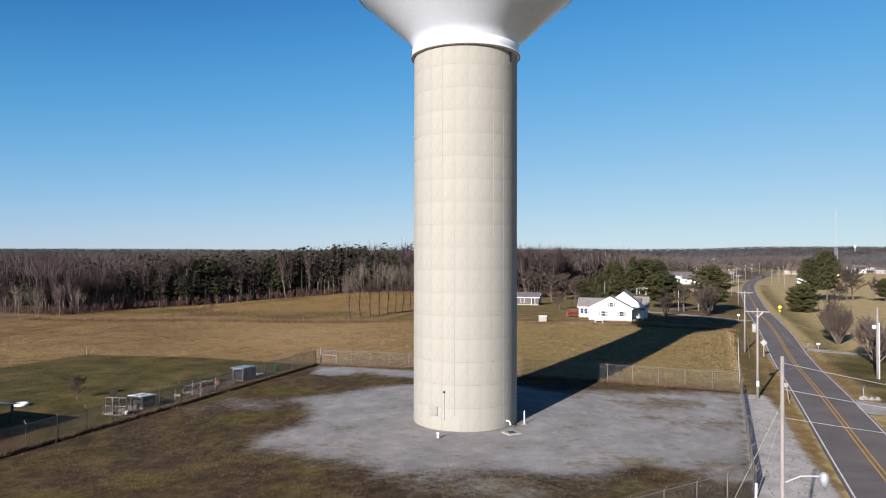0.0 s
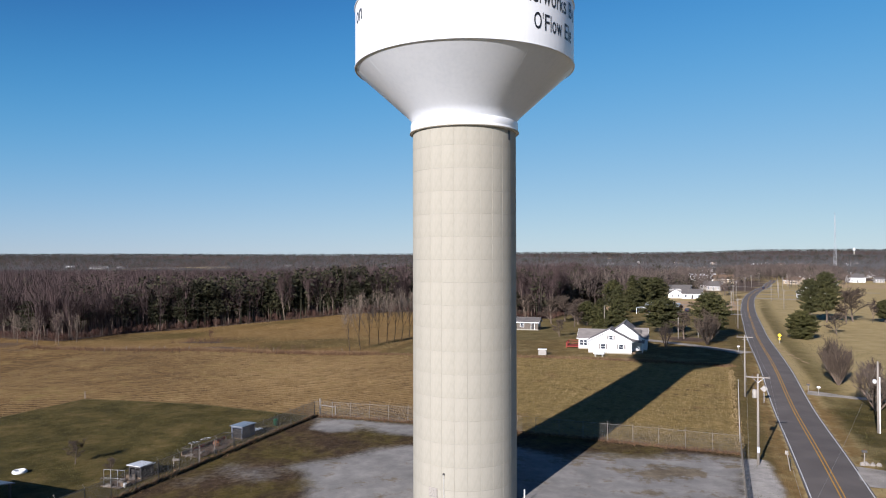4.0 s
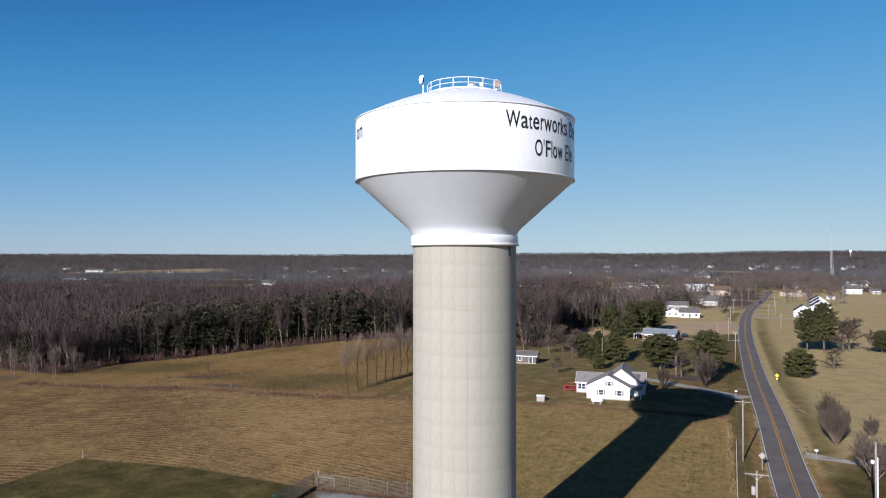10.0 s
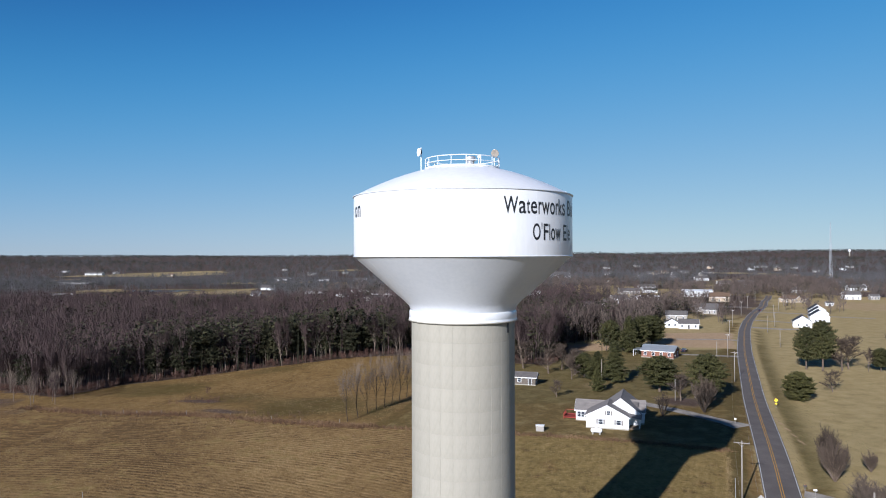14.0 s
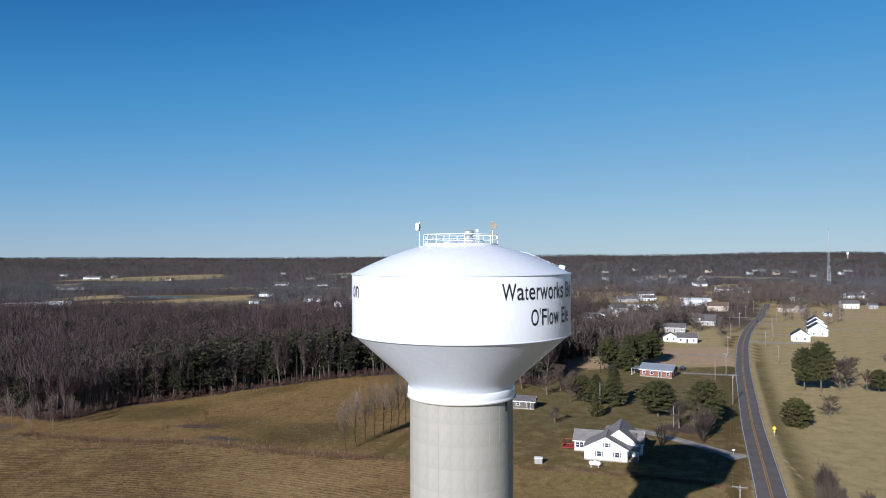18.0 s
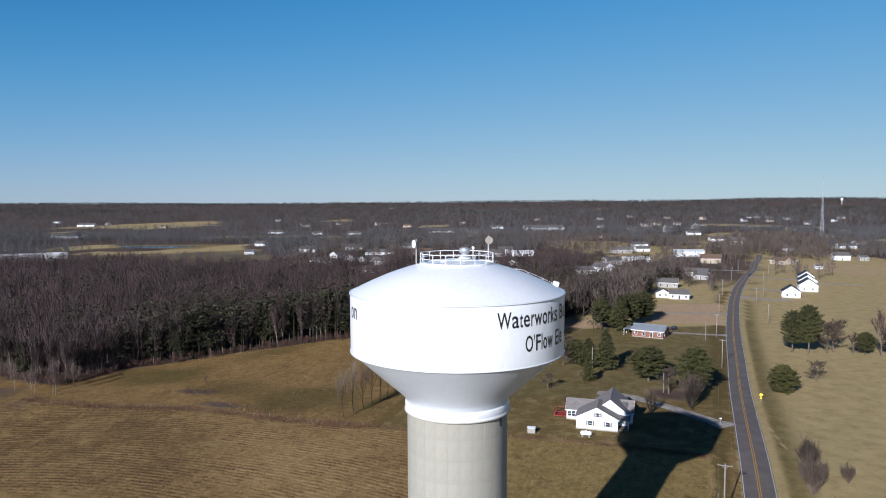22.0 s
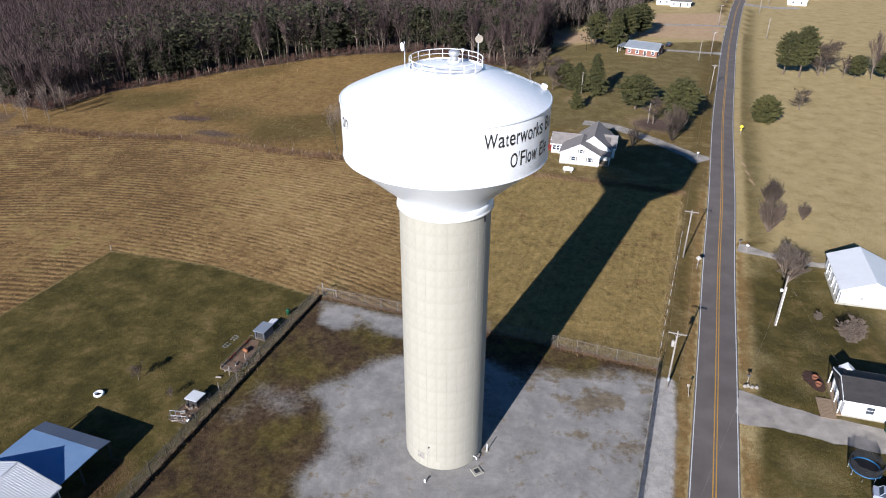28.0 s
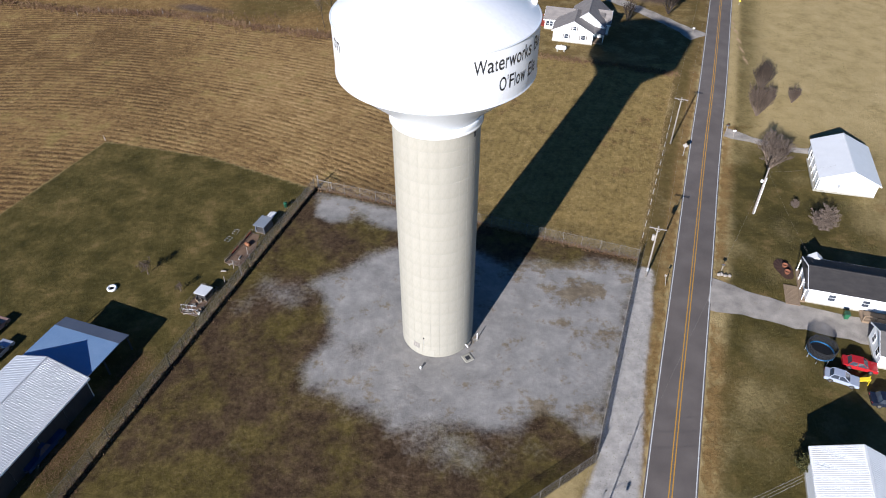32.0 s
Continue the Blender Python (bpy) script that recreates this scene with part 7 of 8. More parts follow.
def chain_fence(label, pts, tall=2.1, every=3.0, barbed=True, mesh=0.075, wire=0.0032):
    ob = tagged(new("chain_link_fence"), label, "fence", "fences round the compound")
    fabric = Shape()
    for (ax, ay), (bx, by) in zip(pts, pts[1:]):
        run = math.hypot(bx - ax, by - ay)
        n = max(1, round(run / every))
        for k in range(n + 1):
            x, y = ax + (bx - ax) * k / n, ay + (by - ay) * k / n
            z = HZ(x, y)
            r = 0.045 if k in (0, n) else 0.032
            p = part("fence_post", Shape().tube((x, y, z - 0.2), (x, y, z + tall + 0.05), r, r, 8).tube((x, y, z + tall + 0.04), (x, y, z + tall + 0.09), r * 1.15, 0.01, 8), FENCE_STEEL, ob)
            if barbed:
                nx_, ny_ = -(by - ay) / run, (bx - ax) / run
                part("barb_arm", Shape().tube((x, y, z + tall), (x + nx_ * 0.25, y + ny_ * 0.25, z + tall + 0.33), 0.018, 0.014, 5), FENCE_STEEL, p)
        for f0 in range(n):
            a = (ax + (bx - ax) * f0 / n, ay + (by - ay) * f0 / n)
            b = (ax + (bx - ax) * (f0 + 1) / n, ay + (by - ay) * (f0 + 1) / n)
            za, zb = HZ(*a), HZ(*b)
            part("top_rail", Shape().tube((*a, za + tall), (*b, zb + tall), 0.021, 0.021, 6), FENCE_STEEL, ob)
            if barbed:
                w = Shape()
                for j in (0.33, 0.66, 1.0):
                    ox, oy = -(by - ay) / run * 0.25 * j, (bx - ax) / run * 0.25 * j
                    w.tube((a[0] + ox, a[1] + oy, za + tall + 0.33 * j), (b[0] + ox, b[1] + oy, zb + tall + 0.33 * j), 0.005, 0.005, 3, caps=False)
                part("barbed_wire", w, GALV, ob)
        dx, dy = (bx - ax) / run, (by - ay) / run
        m = int(run / mesh)
        lean = tall * 0.9
        for k in range(-int(lean / mesh), m):
            for sg in (0, 1):
                s0, s1 = k * mesh, k * mesh + lean
                z0, z1 = (0.03, tall) if sg == 0 else (tall, 0.03)
                if s0 < 0:
                    z0, s0 = z0 + (z1 - z0) * (-s0 / lean), 0.0
                if s1 > run:
                    f = (run - s0) / (s1 - s0)
                    z1, s1 = z0 + (z1 - z0) * f, run
                p, q = (ax + dx * s0, ay + dy * s0), (ax + dx * s1, ay + dy * s1)
                fabric.tube((*p, HZ(*p) + z0), (*q, HZ(*q) + z1), wire, wire, 3, caps=False)
    tagged(part("wire_mesh", fabric, GALV, ob, "woven diamond wire mesh"), kind="stuff")
    return ob


chain_fence("galvanised chain-link fence between lawn and compound", [FENCE_W0, FENCE_W1], wire=0.0056)
chain_fence("galvanised chain-link fence along the stubble field", [FENCE_W1, FENCE_E1])
chain_fence("galvanised chain-link fence beside the gravel verge", [FENCE_E1, FENCE_E0], tall=1.75, wire=0.0032)
chain_fence("galvanised chain-link fence closing the compound's road end", [FENCE_E0, (2.0, -31.0), FENCE_W0])
brace = thing("corner_brace", "timber corner brace of an old field fence", "fence post", FENCE_W1[0] + 0.6, FENCE_W1[1] + 0.8)
part("post", Shape().tube((0, 0, -0.2), (0, 0, 2.3), 0.12, 0.11, 8), POLE_WOOD, brace)
part("post", Shape().tube((2.4, -0.9, -0.2), (2.4, -0.9, 1.5), 0.09, 0.08, 8), POLE_WOOD, brace)
part("strut", Shape().tube((0, 0, 1.4), (2.4, -0.9, 1.3), 0.06, 0.06, 8), POLE_WOOD, brace)

# kennels and junk along the lawn side
for lab, kx, ky, kl, kw, h in (("open dog run of galvanised panels with a bare earth floor", -35.0, 6.9, 5.6, 2.6, 0.8), ("long dog run of wire panels beside the fence", -30.7, 18.3, 7.6, 2.6, 0.9)):
    kn = thing("kennel_run", lab, "kennel", kx + 0.4, ky + 0.4, None, 70.7)
    pn = [(-kl / 2, -kw / 2), (kl / 2, -kw / 2), (kl / 2, kw / 2), (-kl / 2, kw / 2)]
    for (ax, ay), (bx, by) in zip(pn, pn[1:] + pn[:1]):
        fr = Shape().path([(ax, ay, 0.05), (ax, ay, h), (bx, by, h), (bx, by, 0.05), (ax, ay, 0.05)], 0.025, 6)
        panel_ob = part("panel_frame", fr, STEEL if h > 1 else GALV, kn)
        run = math.hypot(bx - ax, by - ay)
        for k in range(int(run / 1.6)):
            f = (k + 1) / (int(run / 1.6) + 1)
            part("panel_post", Shape().tube((ax + (bx - ax) * f, ay + (by - ay) * f, 0), (ax + (bx - ax) * f, ay + (by - ay) * f, h), 0.02), GALV, panel_ob)
        w = Shape()
        for k in range(int(run / 0.09)):
            f = k * 0.09 / run
            w.tube((ax + (bx - ax) * f, ay + (by - ay) * f, 0.05), (ax + (bx - ax) * f, ay + (by - ay) * f, h), 0.003, 0.003, 3, caps=False)
        for k in range(int(h / 0.15)):
            w.tube((ax, ay, 0.1 + k * 0.15), (bx, by, 0.1 + k * 0.15), 0.003, 0.003, 3, caps=False)
        tagged(part("wire", w, GALV, panel_ob), kind="stuff")
    part("earth_floor", Shape().box(-kl / 2, -kw / 2, -0.1, kl / 2, kw / 2, 0.05, 0.02), material("bare_earth", [(0.088, 0.051, 0.031), (0.129, 0.082, 0.051), (0.170, 0.116, 0.075)], 0.95, 0.9, 10, 0.6), kn, "trodden reddish bare earth")


def dog_house(label, x, y, rz, L, W, h, wall_mat, roof_mat, slope=0.25):
    ob = thing("dog_house", label, "dog house", x, y, HZ(x, y) + 0.06, rz)
    t = 0.05
    part("wall", Shape().box(-L / 2, -W / 2, 0.1, L / 2, -W / 2 + t, h), wall_mat, ob)
    part("wall", Shape().box(-L / 2, W / 2 - t, 0.1, L / 2, W / 2, h), wall_mat, ob)
    part("wall", Shape().box(L / 2 - t, -W / 2 + t, 0.1, L / 2, W / 2 - t, h), wall_mat, ob)
    part("wall", Shape().box(-L / 2, -W / 2 + t, 0.1, -L / 2 + t, -W / 2 + 0.18, h).box(-L / 2, W / 2 - 0.18, 0.1, -L / 2 + t, W / 2 - t, h).box(-L / 2, -W / 2 + 0.18, h - 0.16, -L / 2 + t, W / 2 - 0.18, h), wall_mat, ob)
    part("floor_boards", Shape().box(-L / 2, -W / 2, 0, L / 2, W / 2, 0.1), DECK_WOOD, ob)
    part("roof", Shape().prism([(-L / 2 - 0.2, -W / 2 - 0.15, h + slope), (L / 2 + 0.15, -W / 2 - 0.15, h), (L / 2 + 0.15, -W / 2 - 0.15, h + 0.07), (-L / 2 - 0.2, -W / 2 - 0.15, h + slope + 0.07)], (0, W + 0.3, 0)), roof_mat, ob)
    # dark panel standing in for the shade inside the opening
    part("opening_shade", Shape().box(-L / 2 + t + 0.02, -W / 2 + 0.3, 0.12, -L / 2 + t + 0.06, W / 2 - 0.3, h - 0.3), SHINGLE_AND_SHADE, ob)
    return ob


# roof set paler than the walls to hold the metal's sheen
dog_house("blue-grey metal dog house, sheen in its flat roof's pale colour", -28.3, 23.7, 70, 2.5, 1.7, 1.5, ROOF_SLATE, ROOF_GREY_METAL, 0.06)
# charcoal walls imitate the shaded inside of an open shelter
dog_house("open-fronted dog house, walls dark as its inner shade, pale roof", -34.1, 8.3, 70, 1.7, 1.7, 1.15, SHINGLE_AND_SHADE, ROOF_METAL, 0.1)
gate = thing("gate_panel", "galvanised wire gate panel standing by a dog run", "gate", -35.2, 4.8, None, -8)
part("gate_frame", Shape().path([(-1.15, 0, 0.06), (-1.15, 0, 1.75), (1.15, 0, 1.75), (1.15, 0, 0.06), (-1.15, 0, 0.06)], 0.03, 6), STEEL, gate)
for gxx in (-0.38, 0.38):
    part("gate_bar", Shape().tube((gxx, 0, 0.06), (gxx, 0, 1.75), 0.024), STEEL, gate)
part("gate_rail", Shape().tube((-1.15, 0, 0.9), (1.15, 0, 0.9), 0.024), STEEL, gate)
for px_, py_, tz in ((-31.2, 14.2, 1.7), (-29.6, 12.6, 1.9), (-31.9, 11.2, 1.2), (-29.8, 17.6, 1.4)):
    st = thing("kennel_stake", "weathered wooden stake beside a dog run", "stake", px_, py_, None, 30)
    part("stake", Shape().tube((0, 0, -0.2), (0.06, 0, tz), 0.06, 0.05, 7), POLE_WOOD, st)
kb = thing("plank_edge", "low dark red-brown planks edging a dog run", "planks", -31.6, 19.3, None, 70.7)
for k in range(4):
    part("plank", Shape().box(-3.9 + 1.95 * k, -0.04, -0.1, -2.0 + 1.95 * k, 0.04, 0.42 - 0.05 * (k % 2)), RED_PAINT if k % 2 else DECK_WOOD, kb)
for fx_, fy_, ft_ in ((-33.7, 21.4, 66), (-32.9, 23.2, 74)):
    hoop = thing("wire_hoop", "small bare steel frame lying on the lawn", "frame", fx_, fy_, None, ft_)
    part("frame_tube", Shape().path([(-0.55, -0.4, 0.05), (0.55, -0.4, 0.05), (0.55, 0.4, 0.05), (-0.55, 0.4, 0.05), (-0.55, -0.4, 0.05)], 0.018, 6), STEEL, hoop)
    part("cross_tube", Shape().tube((0, -0.4, 0.05), (0, 0.4, 0.05), 0.016), STEEL, hoop)
sheet = thing("scrap_sheet", "pale sheet of scrap metal lying on grass", "sheet", -27.7, 27.4, None, 70)
part("sheet_metal", Shape().box(-0.9, -0.35, 0.02, 0.9, 0.35, 0.06).box(-0.5, 0.4, 0.02, 0.7, 0.75, 0.07), ROOF_METAL, sheet)
barrel = thing("barrel", "rusty brown barrel in a dog run", "barrel", -30.2, 19.6, HZ(-30, 19) + 0.05, 20)
part("barrel_body", Shape().lathe([(0, -0.45), (0.26, -0.45), (0.3, -0.2), (0.3, 0.2), (0.26, 0.45), (0, 0.45)], 18).turned(pose(0, 0, 0.3, 90, 0, 30)), material("orange_plastic", [(0.177, 0.068, 0.027), (0.231, 0.102, 0.048)], 0.5, 4, 30, 0.0), barrel, flat=False)
gb = thing("garden_bin", "dark green plastic bin by the fence corner", "bin", -25.8, 29.6, None, 0)
part("bin_body", Shape().lathe([(0, 0), (0.28, 0), (0.34, 0.8), (0.36, 0.82), (0.36, 0.88), (0, 0.93)], 18), material("bottle_green_plastic", [(0.010, 0.061, 0.027), (0.014, 0.082, 0.041)], 0.5, 4, 30, 0.0), gb, flat=False)
for k, (tx, ty) in enumerate(((-33.4, 14.0), (-32.6, 15.6), (-31.6, 17.0))):
    pb = thing("log_block", "short weathered log lying on bare earth", "log", tx + 0.8, ty - 0.4, HZ(tx, ty) + 0.05, 40 * k)
    part("log", Shape().tube((-0.4, 0, 0.14), (0.4, 0, 0.14), 0.14, 0.12, 9), POLE_WOOD, pb)
rj = random.Random(8)
for k in range(5):
    cx, cy = -35.4 + rj.uniform(-0.9, 0.9) + 0.33 * k, 4.6 + 0.75 * k + rj.uniform(-0.4, 0.4)
    crate = thing("wooden_crate", "broken brown wooden crate in a dog run", "crate", cx, cy, HZ(cx, cy) + 0.05, rj.uniform(0, 90))
    a, b, h = rj.uniform(0.25, 0.5), rj.uniform(0.2, 0.4), rj.uniform(0.2, 0.5)
    for sx in (-1, 1):
        part("side", Shape().box(sx * a - 0.02, -b, 0, sx * a + 0.02, b, h), DECK_WOOD, crate)
        part("end", Shape().box(-a + 0.02, sx * b - 0.02, 0, a - 0.02, sx * b + 0.02, h * 0.8), POLE_WOOD, crate)
    part("base", Shape().box(-a + 0.02, -b + 0.02, 0, a - 0.02, b - 0.02, 0.03), DECK_WOOD, crate)
for cx, cy, mt, lab in ((-34.0, 4.6, WHITE_PAINT, "white plastic bucket in a dog run"), (-29.2, 16.4, SHUTTER, "dark plastic bucket in a dog run")):
    bk = thing("bucket", lab, "bucket", cx, cy, HZ(cx, cy) + 0.05)
    part("pail", Shape().lathe([(0, 0), (0.13, 0), (0.17, 0.36), (0.18, 0.38), (0.15, 0.36), (0.12, 0.03), (0, 0.03)], 16), mt, bk, flat=False)
    part("bail", Shape().path([(-0.17, 0, 0.36), (-0.12, 0.06, 0.5), (0.12, 0.06, 0.5), (0.17, 0, 0.36)], 0.008, 4), STEEL, bk)
tyre = thing("tyre", "large white-walled tyre lying on mown grass", "tyre", -48.6, 10.4, None, 0)
part("rubber", Shape().lathe([(0.42, 0.02), (0.62, 0.0), (0.72, 0.08), (0.74, 0.2), (0.70, 0.3), (0.58, 0.36), (0.46, 0.32), (0.42, 0.2), (0.42, 0.02)], 32), WHITE_PAINT, tyre, flat=False)
part("well", Shape().lathe([(0, 0.03), (0.42, 0.03)], 24), RUBBER, tyre)


# ---- poles, wires, signs ----
def power_pole(x, y, h, label, arm=2.4, turn=-18.8, transformer=False, lamp=False, arms=1, r=0.15):
    ob = thing("utility_pole", label, "utility pole", x, y, None, turn, "utility poles along the road")
    part("pole", Shape().tube((0, 0, -0.4), (0, 0, h), r, r * 0.66, 12), POLE_WOOD, ob, flat=False)
    for k in range(arms):
        z = h - 0.35 - 1.3 * k
        a = part("crossarm", Shape().box(-arm / 2, -0.16, z - 0.06, arm / 2, -0.05, z + 0.06), POLE_WOOD, ob)
        for px in (-arm / 2 + 0.1, -arm * 0.22, arm * 0.22, arm / 2 - 0.1):
            part("insulator", Shape().lathe([(0.025, z + 0.05), (0.025, z + 0.1), (0.06, z + 0.12), (0.05, z + 0.2), (0.02, z + 0.24), (0, z + 0.24)], 8, px, -0.1), GALV, a)
        part("arm_brace", Shape().tube((-0.55, -0.1, z - 0.05), (0, -0.12, z - 0.6), 0.018, 0.018, 4).tube((0.55, -0.1, z - 0.05), (0, -0.12, z - 0.6), 0.018, 0.018, 4), STEEL, ob)
    if transformer:
        t = part("transformer", Shape().lathe([(0, h - 2.6), (0.22, h - 2.58), (0.24, h - 2.5), (0.24, h - 1.75), (0.2, h - 1.68), (0, h - 1.64)], 16, -0.32, 0.05), GREY_SIDING, ob, "grey drum transformer", flat=False)
        part("bushing", Shape().tube((-0.36, 0.05, h - 1.66), (-0.4, 0.05, h - 1.4), 0.04, 0.03, 6), GALV, t)
        part("meter_box", Shape().box(-0.14, -0.36, 1.3, 0.14, -0.13, 1.9, 0.02), STEEL, ob)
    if lamp:
        z = 7.2
        la = part("lamp_arm", Shape().path([(0.1, 0, z - 0.3), (0.6, 0, z - 0.02), (1.25, 0, z + 0.05)], 0.03, 8), STEEL, ob, "steel street lamp arm")
        part("lamp_head", Shape().lathe([(0, -0.32), (0.12, -0.3), (0.17, -0.05), (0.15, 0.12), (0.08, 0.2), (0, 0.22)], 14, 1.35, 0).turned(Matrix.Translation((0, 0, z))), STEEL, la, "grey street lamp head", flat=False)
    return ob


POLES = [(11.9, -38.0, 11.5), (31.1, 11.5, 9.6), (44.2, 48.7, 9.8), (58.6, 88.0, 8.6), (83.2, 154.2, 9.4), (100.0, 205.0, 9.2), (122.0, 262.0, 9.2), (146.0, 322.0, 9.2), (178.0, 392.0, 9.2), (206.0, 452.0, 9.2), (236.0, 512.0, 9.2)]
power_pole(*POLES[0], "tall weathered utility pole carrying a street lamp", lamp=True, arms=0, r=0.10)
power_pole(*POLES[1], "utility pole with crossarm and grey transformer by the fence", transformer=True)
power_pole(*POLES[2], "utility pole with crossarm beside the stubble field")
for q in POLES[4:]:
    power_pole(*q, "wooden utility pole with crossarm along the road", arm=2.0)
pc = thing("utility_pole", "pale utility pole with a lamp on the roadside lawn", "utility pole", 52.8, 27.6, None, 0, "utility poles along the road")
part("pole", Shape().tube((0, 0, -0.4), (0.0, 0, 9.2), 0.16, 0.11, 12), POLE_WOOD, pc, flat=False)
part("conduit", Shape().tube((0.2, -0.06, -0.1), (0.2, -0.06, 7.2), 0.07, 0.07, 8), WHITE_PAINT, pc, "white conduit up the pole")
part("lamp_head", Shape().lathe([(0, 6.35), (0.18, 6.4), (0.24, 6.6), (0.2, 6.85), (0, 6.9)], 14, -0.42, 0), WHITE_PAINT, pc, "round white yard lamp", flat=False)
part("lamp_arm", Shape().tube((0, 0, 6.7), (-0.4, 0, 6.7), 0.03), STEEL, pc)
for x, y, h in ((56.2, 124.5, 5.6), (93.0, 197.0, 7.2), (62.6, 128.0, 4.6), (42.0, 152.5, 7.0)):
    wp = thing("yard_pole", "bare wooden service pole standing on a lawn", "utility pole", x, y)
    part("pole", Shape().tube((0, 0, -0.3), (0, 0, h), 0.13, 0.09, 10), POLE_WOOD, wp, flat=False)
    part("pole_cap", Shape().lathe([(0.1, h), (0.1, h + 0.04), (0, h + 0.06)], 10), STEEL, wp)
for k in range(7):
    x, y = [(133.0, 235.0), (152.0, 292.0), (167.0, 318.0), (190.0, 372.0), (216.0, 424.0), (240.0, 470.0), (262.0, 520.0)][k]
    wp = thing("utility_pole", "plain wooden utility pole across the road", "utility pole", x, y, None, 0, "utility poles along the road")
    part("pole", Shape().tube((0, 0, -0.3), (0, 0, 8.4), 0.14, 0.09, 10), POLE_WOOD, wp, flat=False)
    part("crossarm", Shape().box(-0.8, -0.14, 7.7, 0.8, -0.04, 7.82), POLE_WOOD, wp)
WIRE = material("aluminium_wire", [(0.231, 0.205, 0.170), (0.299, 0.265, 0.221)], 0.5, 3, 30, 0.0, metal=0.3)


# wire coloured pale enough to carry its glint in the sun
GLINT_WIRE = material("wire_with_glint", [(0.50, 0.50, 0.49), (0.60, 0.60, 0.59)], 0.4, 3, 30, 0.0, metal=0.2)


def wire_line(a, b, sag, label, r=0.007, mat=None):
    a, b = Vector(a), Vector(b)
    pts = []
    for k in range(15):
        f = k / 14
        p = a.lerp(b, f)
        pts.append(p - Vector((0, 0, sag * 4 * f * (1 - f))))
    solid("overhead_wire", Shape().path(pts, r, 4), mat or WIRE, label, "wire", group="overhead wires")


chain = [POLES[0], POLES[1], POLES[2], POLES[4], POLES[5], POLES[6], POLES[7], POLES[8]]
arm_way = Vector((math.cos(radians(-18.8)), math.sin(radians(-18.8)), 0))
for a, b in zip(chain, chain[1:]):
    for o in (-1.1, 1.1):
        wire_line(Vector((a[0], a[1], HZ(a[0], a[1]) + a[2] - 0.12)) + arm_way * o, Vector((b[0], b[1], HZ(b[0], b[1]) + b[2] - 0.12)) + arm_way * o, 0.6, "thin overhead wire along the road", 0.008)
a = Vector((11.9, -38.0, 0))
wire_line(a + Vector((0, 0, 10.9)), (52.8, 27.6, HZ(52.8, 27.6) + 9.0), 0.7, "overhead wire crossing the road")
for z0, z1 in ((11.25, 4.9), (10.3, 4.1), (9.25, 3.3)):
    wire_line(a + Vector((0, 0, z0)), (46.2, -21.3, z1), 0.5, "service wire to the barn, sun glint in its pale colour", 0.010, GLINT_WIRE)
wire_line(a + Vector((0, 0, 9.4)), (8.0, -40.0, HZ(8, -40)), 0.0, "guy wire anchored beside the pole")
wire_line(a + Vector((0, 0, 9.8)), (5.2, -41.5, HZ(5, -41)), 0.0, "guy wire anchored in the verge", 0.008)
wire_line((52.8, 27.6, HZ(52.8, 27.6) + 8.6), (54.5, 9.5, 3.6), 0.4, "service wire to the home")
wire_line((52.8, 27.6, HZ(52.8, 27.6) + 8.4), (69.0, 36.0, 3.4), 0.4, "service wire to the white house")
guard = thing("guy_guard", "pale plastic guard on a guy wire", "post", 10.6, -38.6, None, 0)
part("guard_tube", Shape().tube((0, 0, -0.1), (0.15, 0.1, 7.0), 0.045, 0.045, 8), WHITE_PAINT, guard)

YELLOW = material("sign_yellow", [(0.75, 0.550, 0.015), (0.82, 0.603, 0.022)], 0.5, 4, 30, 0.0)


def road_sign(label, x, y, turn, mat, back, plate=True, h=2.3, size=0.62):
    ob = thing("road_sign", label, "road sign", x, y, None, turn)
    part("post", Shape().box(-0.03, -0.02, -0.3, 0.03, 0.02, h + 0.3), STEEL, ob)
    part("sign_plate", Shape().box(-size, -0.035, -size, size, -0.022, size).turned(Matrix.Translation((0, 0, h)) @ pose(0, 0, 0, 0, 45, 0)), mat, ob, back)
    if plate:
        part("sub_plate", Shape().box(-0.24, -0.035, h - 1.05, 0.24, -0.022, h - 0.7), mat, ob)
    return ob


road_sign("yellow diamond warning sign with a small plate", 79.3, 116.5, -18, YELLOW, "yellow diamond plate", h=2.0, size=0.36)
road_sign("diamond road sign seen from its bare metal back", 45.6, 44.9, 162, GREY_SIDING, "bare aluminium back of a diamond sign", False, 2.1, 0.38)
lean = thing("marker_post", "leaning pale marker post with a small dull plate", "post", 33.6, 9.6, None, 150)
part("post", Shape().tube((0, 0, -0.2), (0.35, 0.1, 1.9), 0.05, 0.045, 8), POLE_WOOD, lean)
part("plate", Shape().box(0.2, -0.02, 1.55, 0.5, 0.0, 1.95), GREY_SIDING, lean)


def mailbox(label, x, y, turn, mat):
    ob = thing("mailbox", label, "mailbox", x, y, None, turn)
    part("post", Shape().box(-0.05, -0.05, -0.2, 0.05, 0.05, 1.05), POLE_WOOD, ob)
    s = Shape()
    s.prism([(-0.11, -0.26, 1.05), (0.11, -0.26, 1.05), (0.11, -0.26, 1.2), (0.08, -0.26, 1.28), (0, -0.26, 1.31), (-0.08, -0.26, 1.28), (-0.11, -0.26, 1.2)], (0, 0.52, 0))
    part("box", s, mat, ob)
    part("flag", Shape().box(0.115, -0.1, 1.15, 0.13, -0.05, 1.4), RED_PAINT, ob)


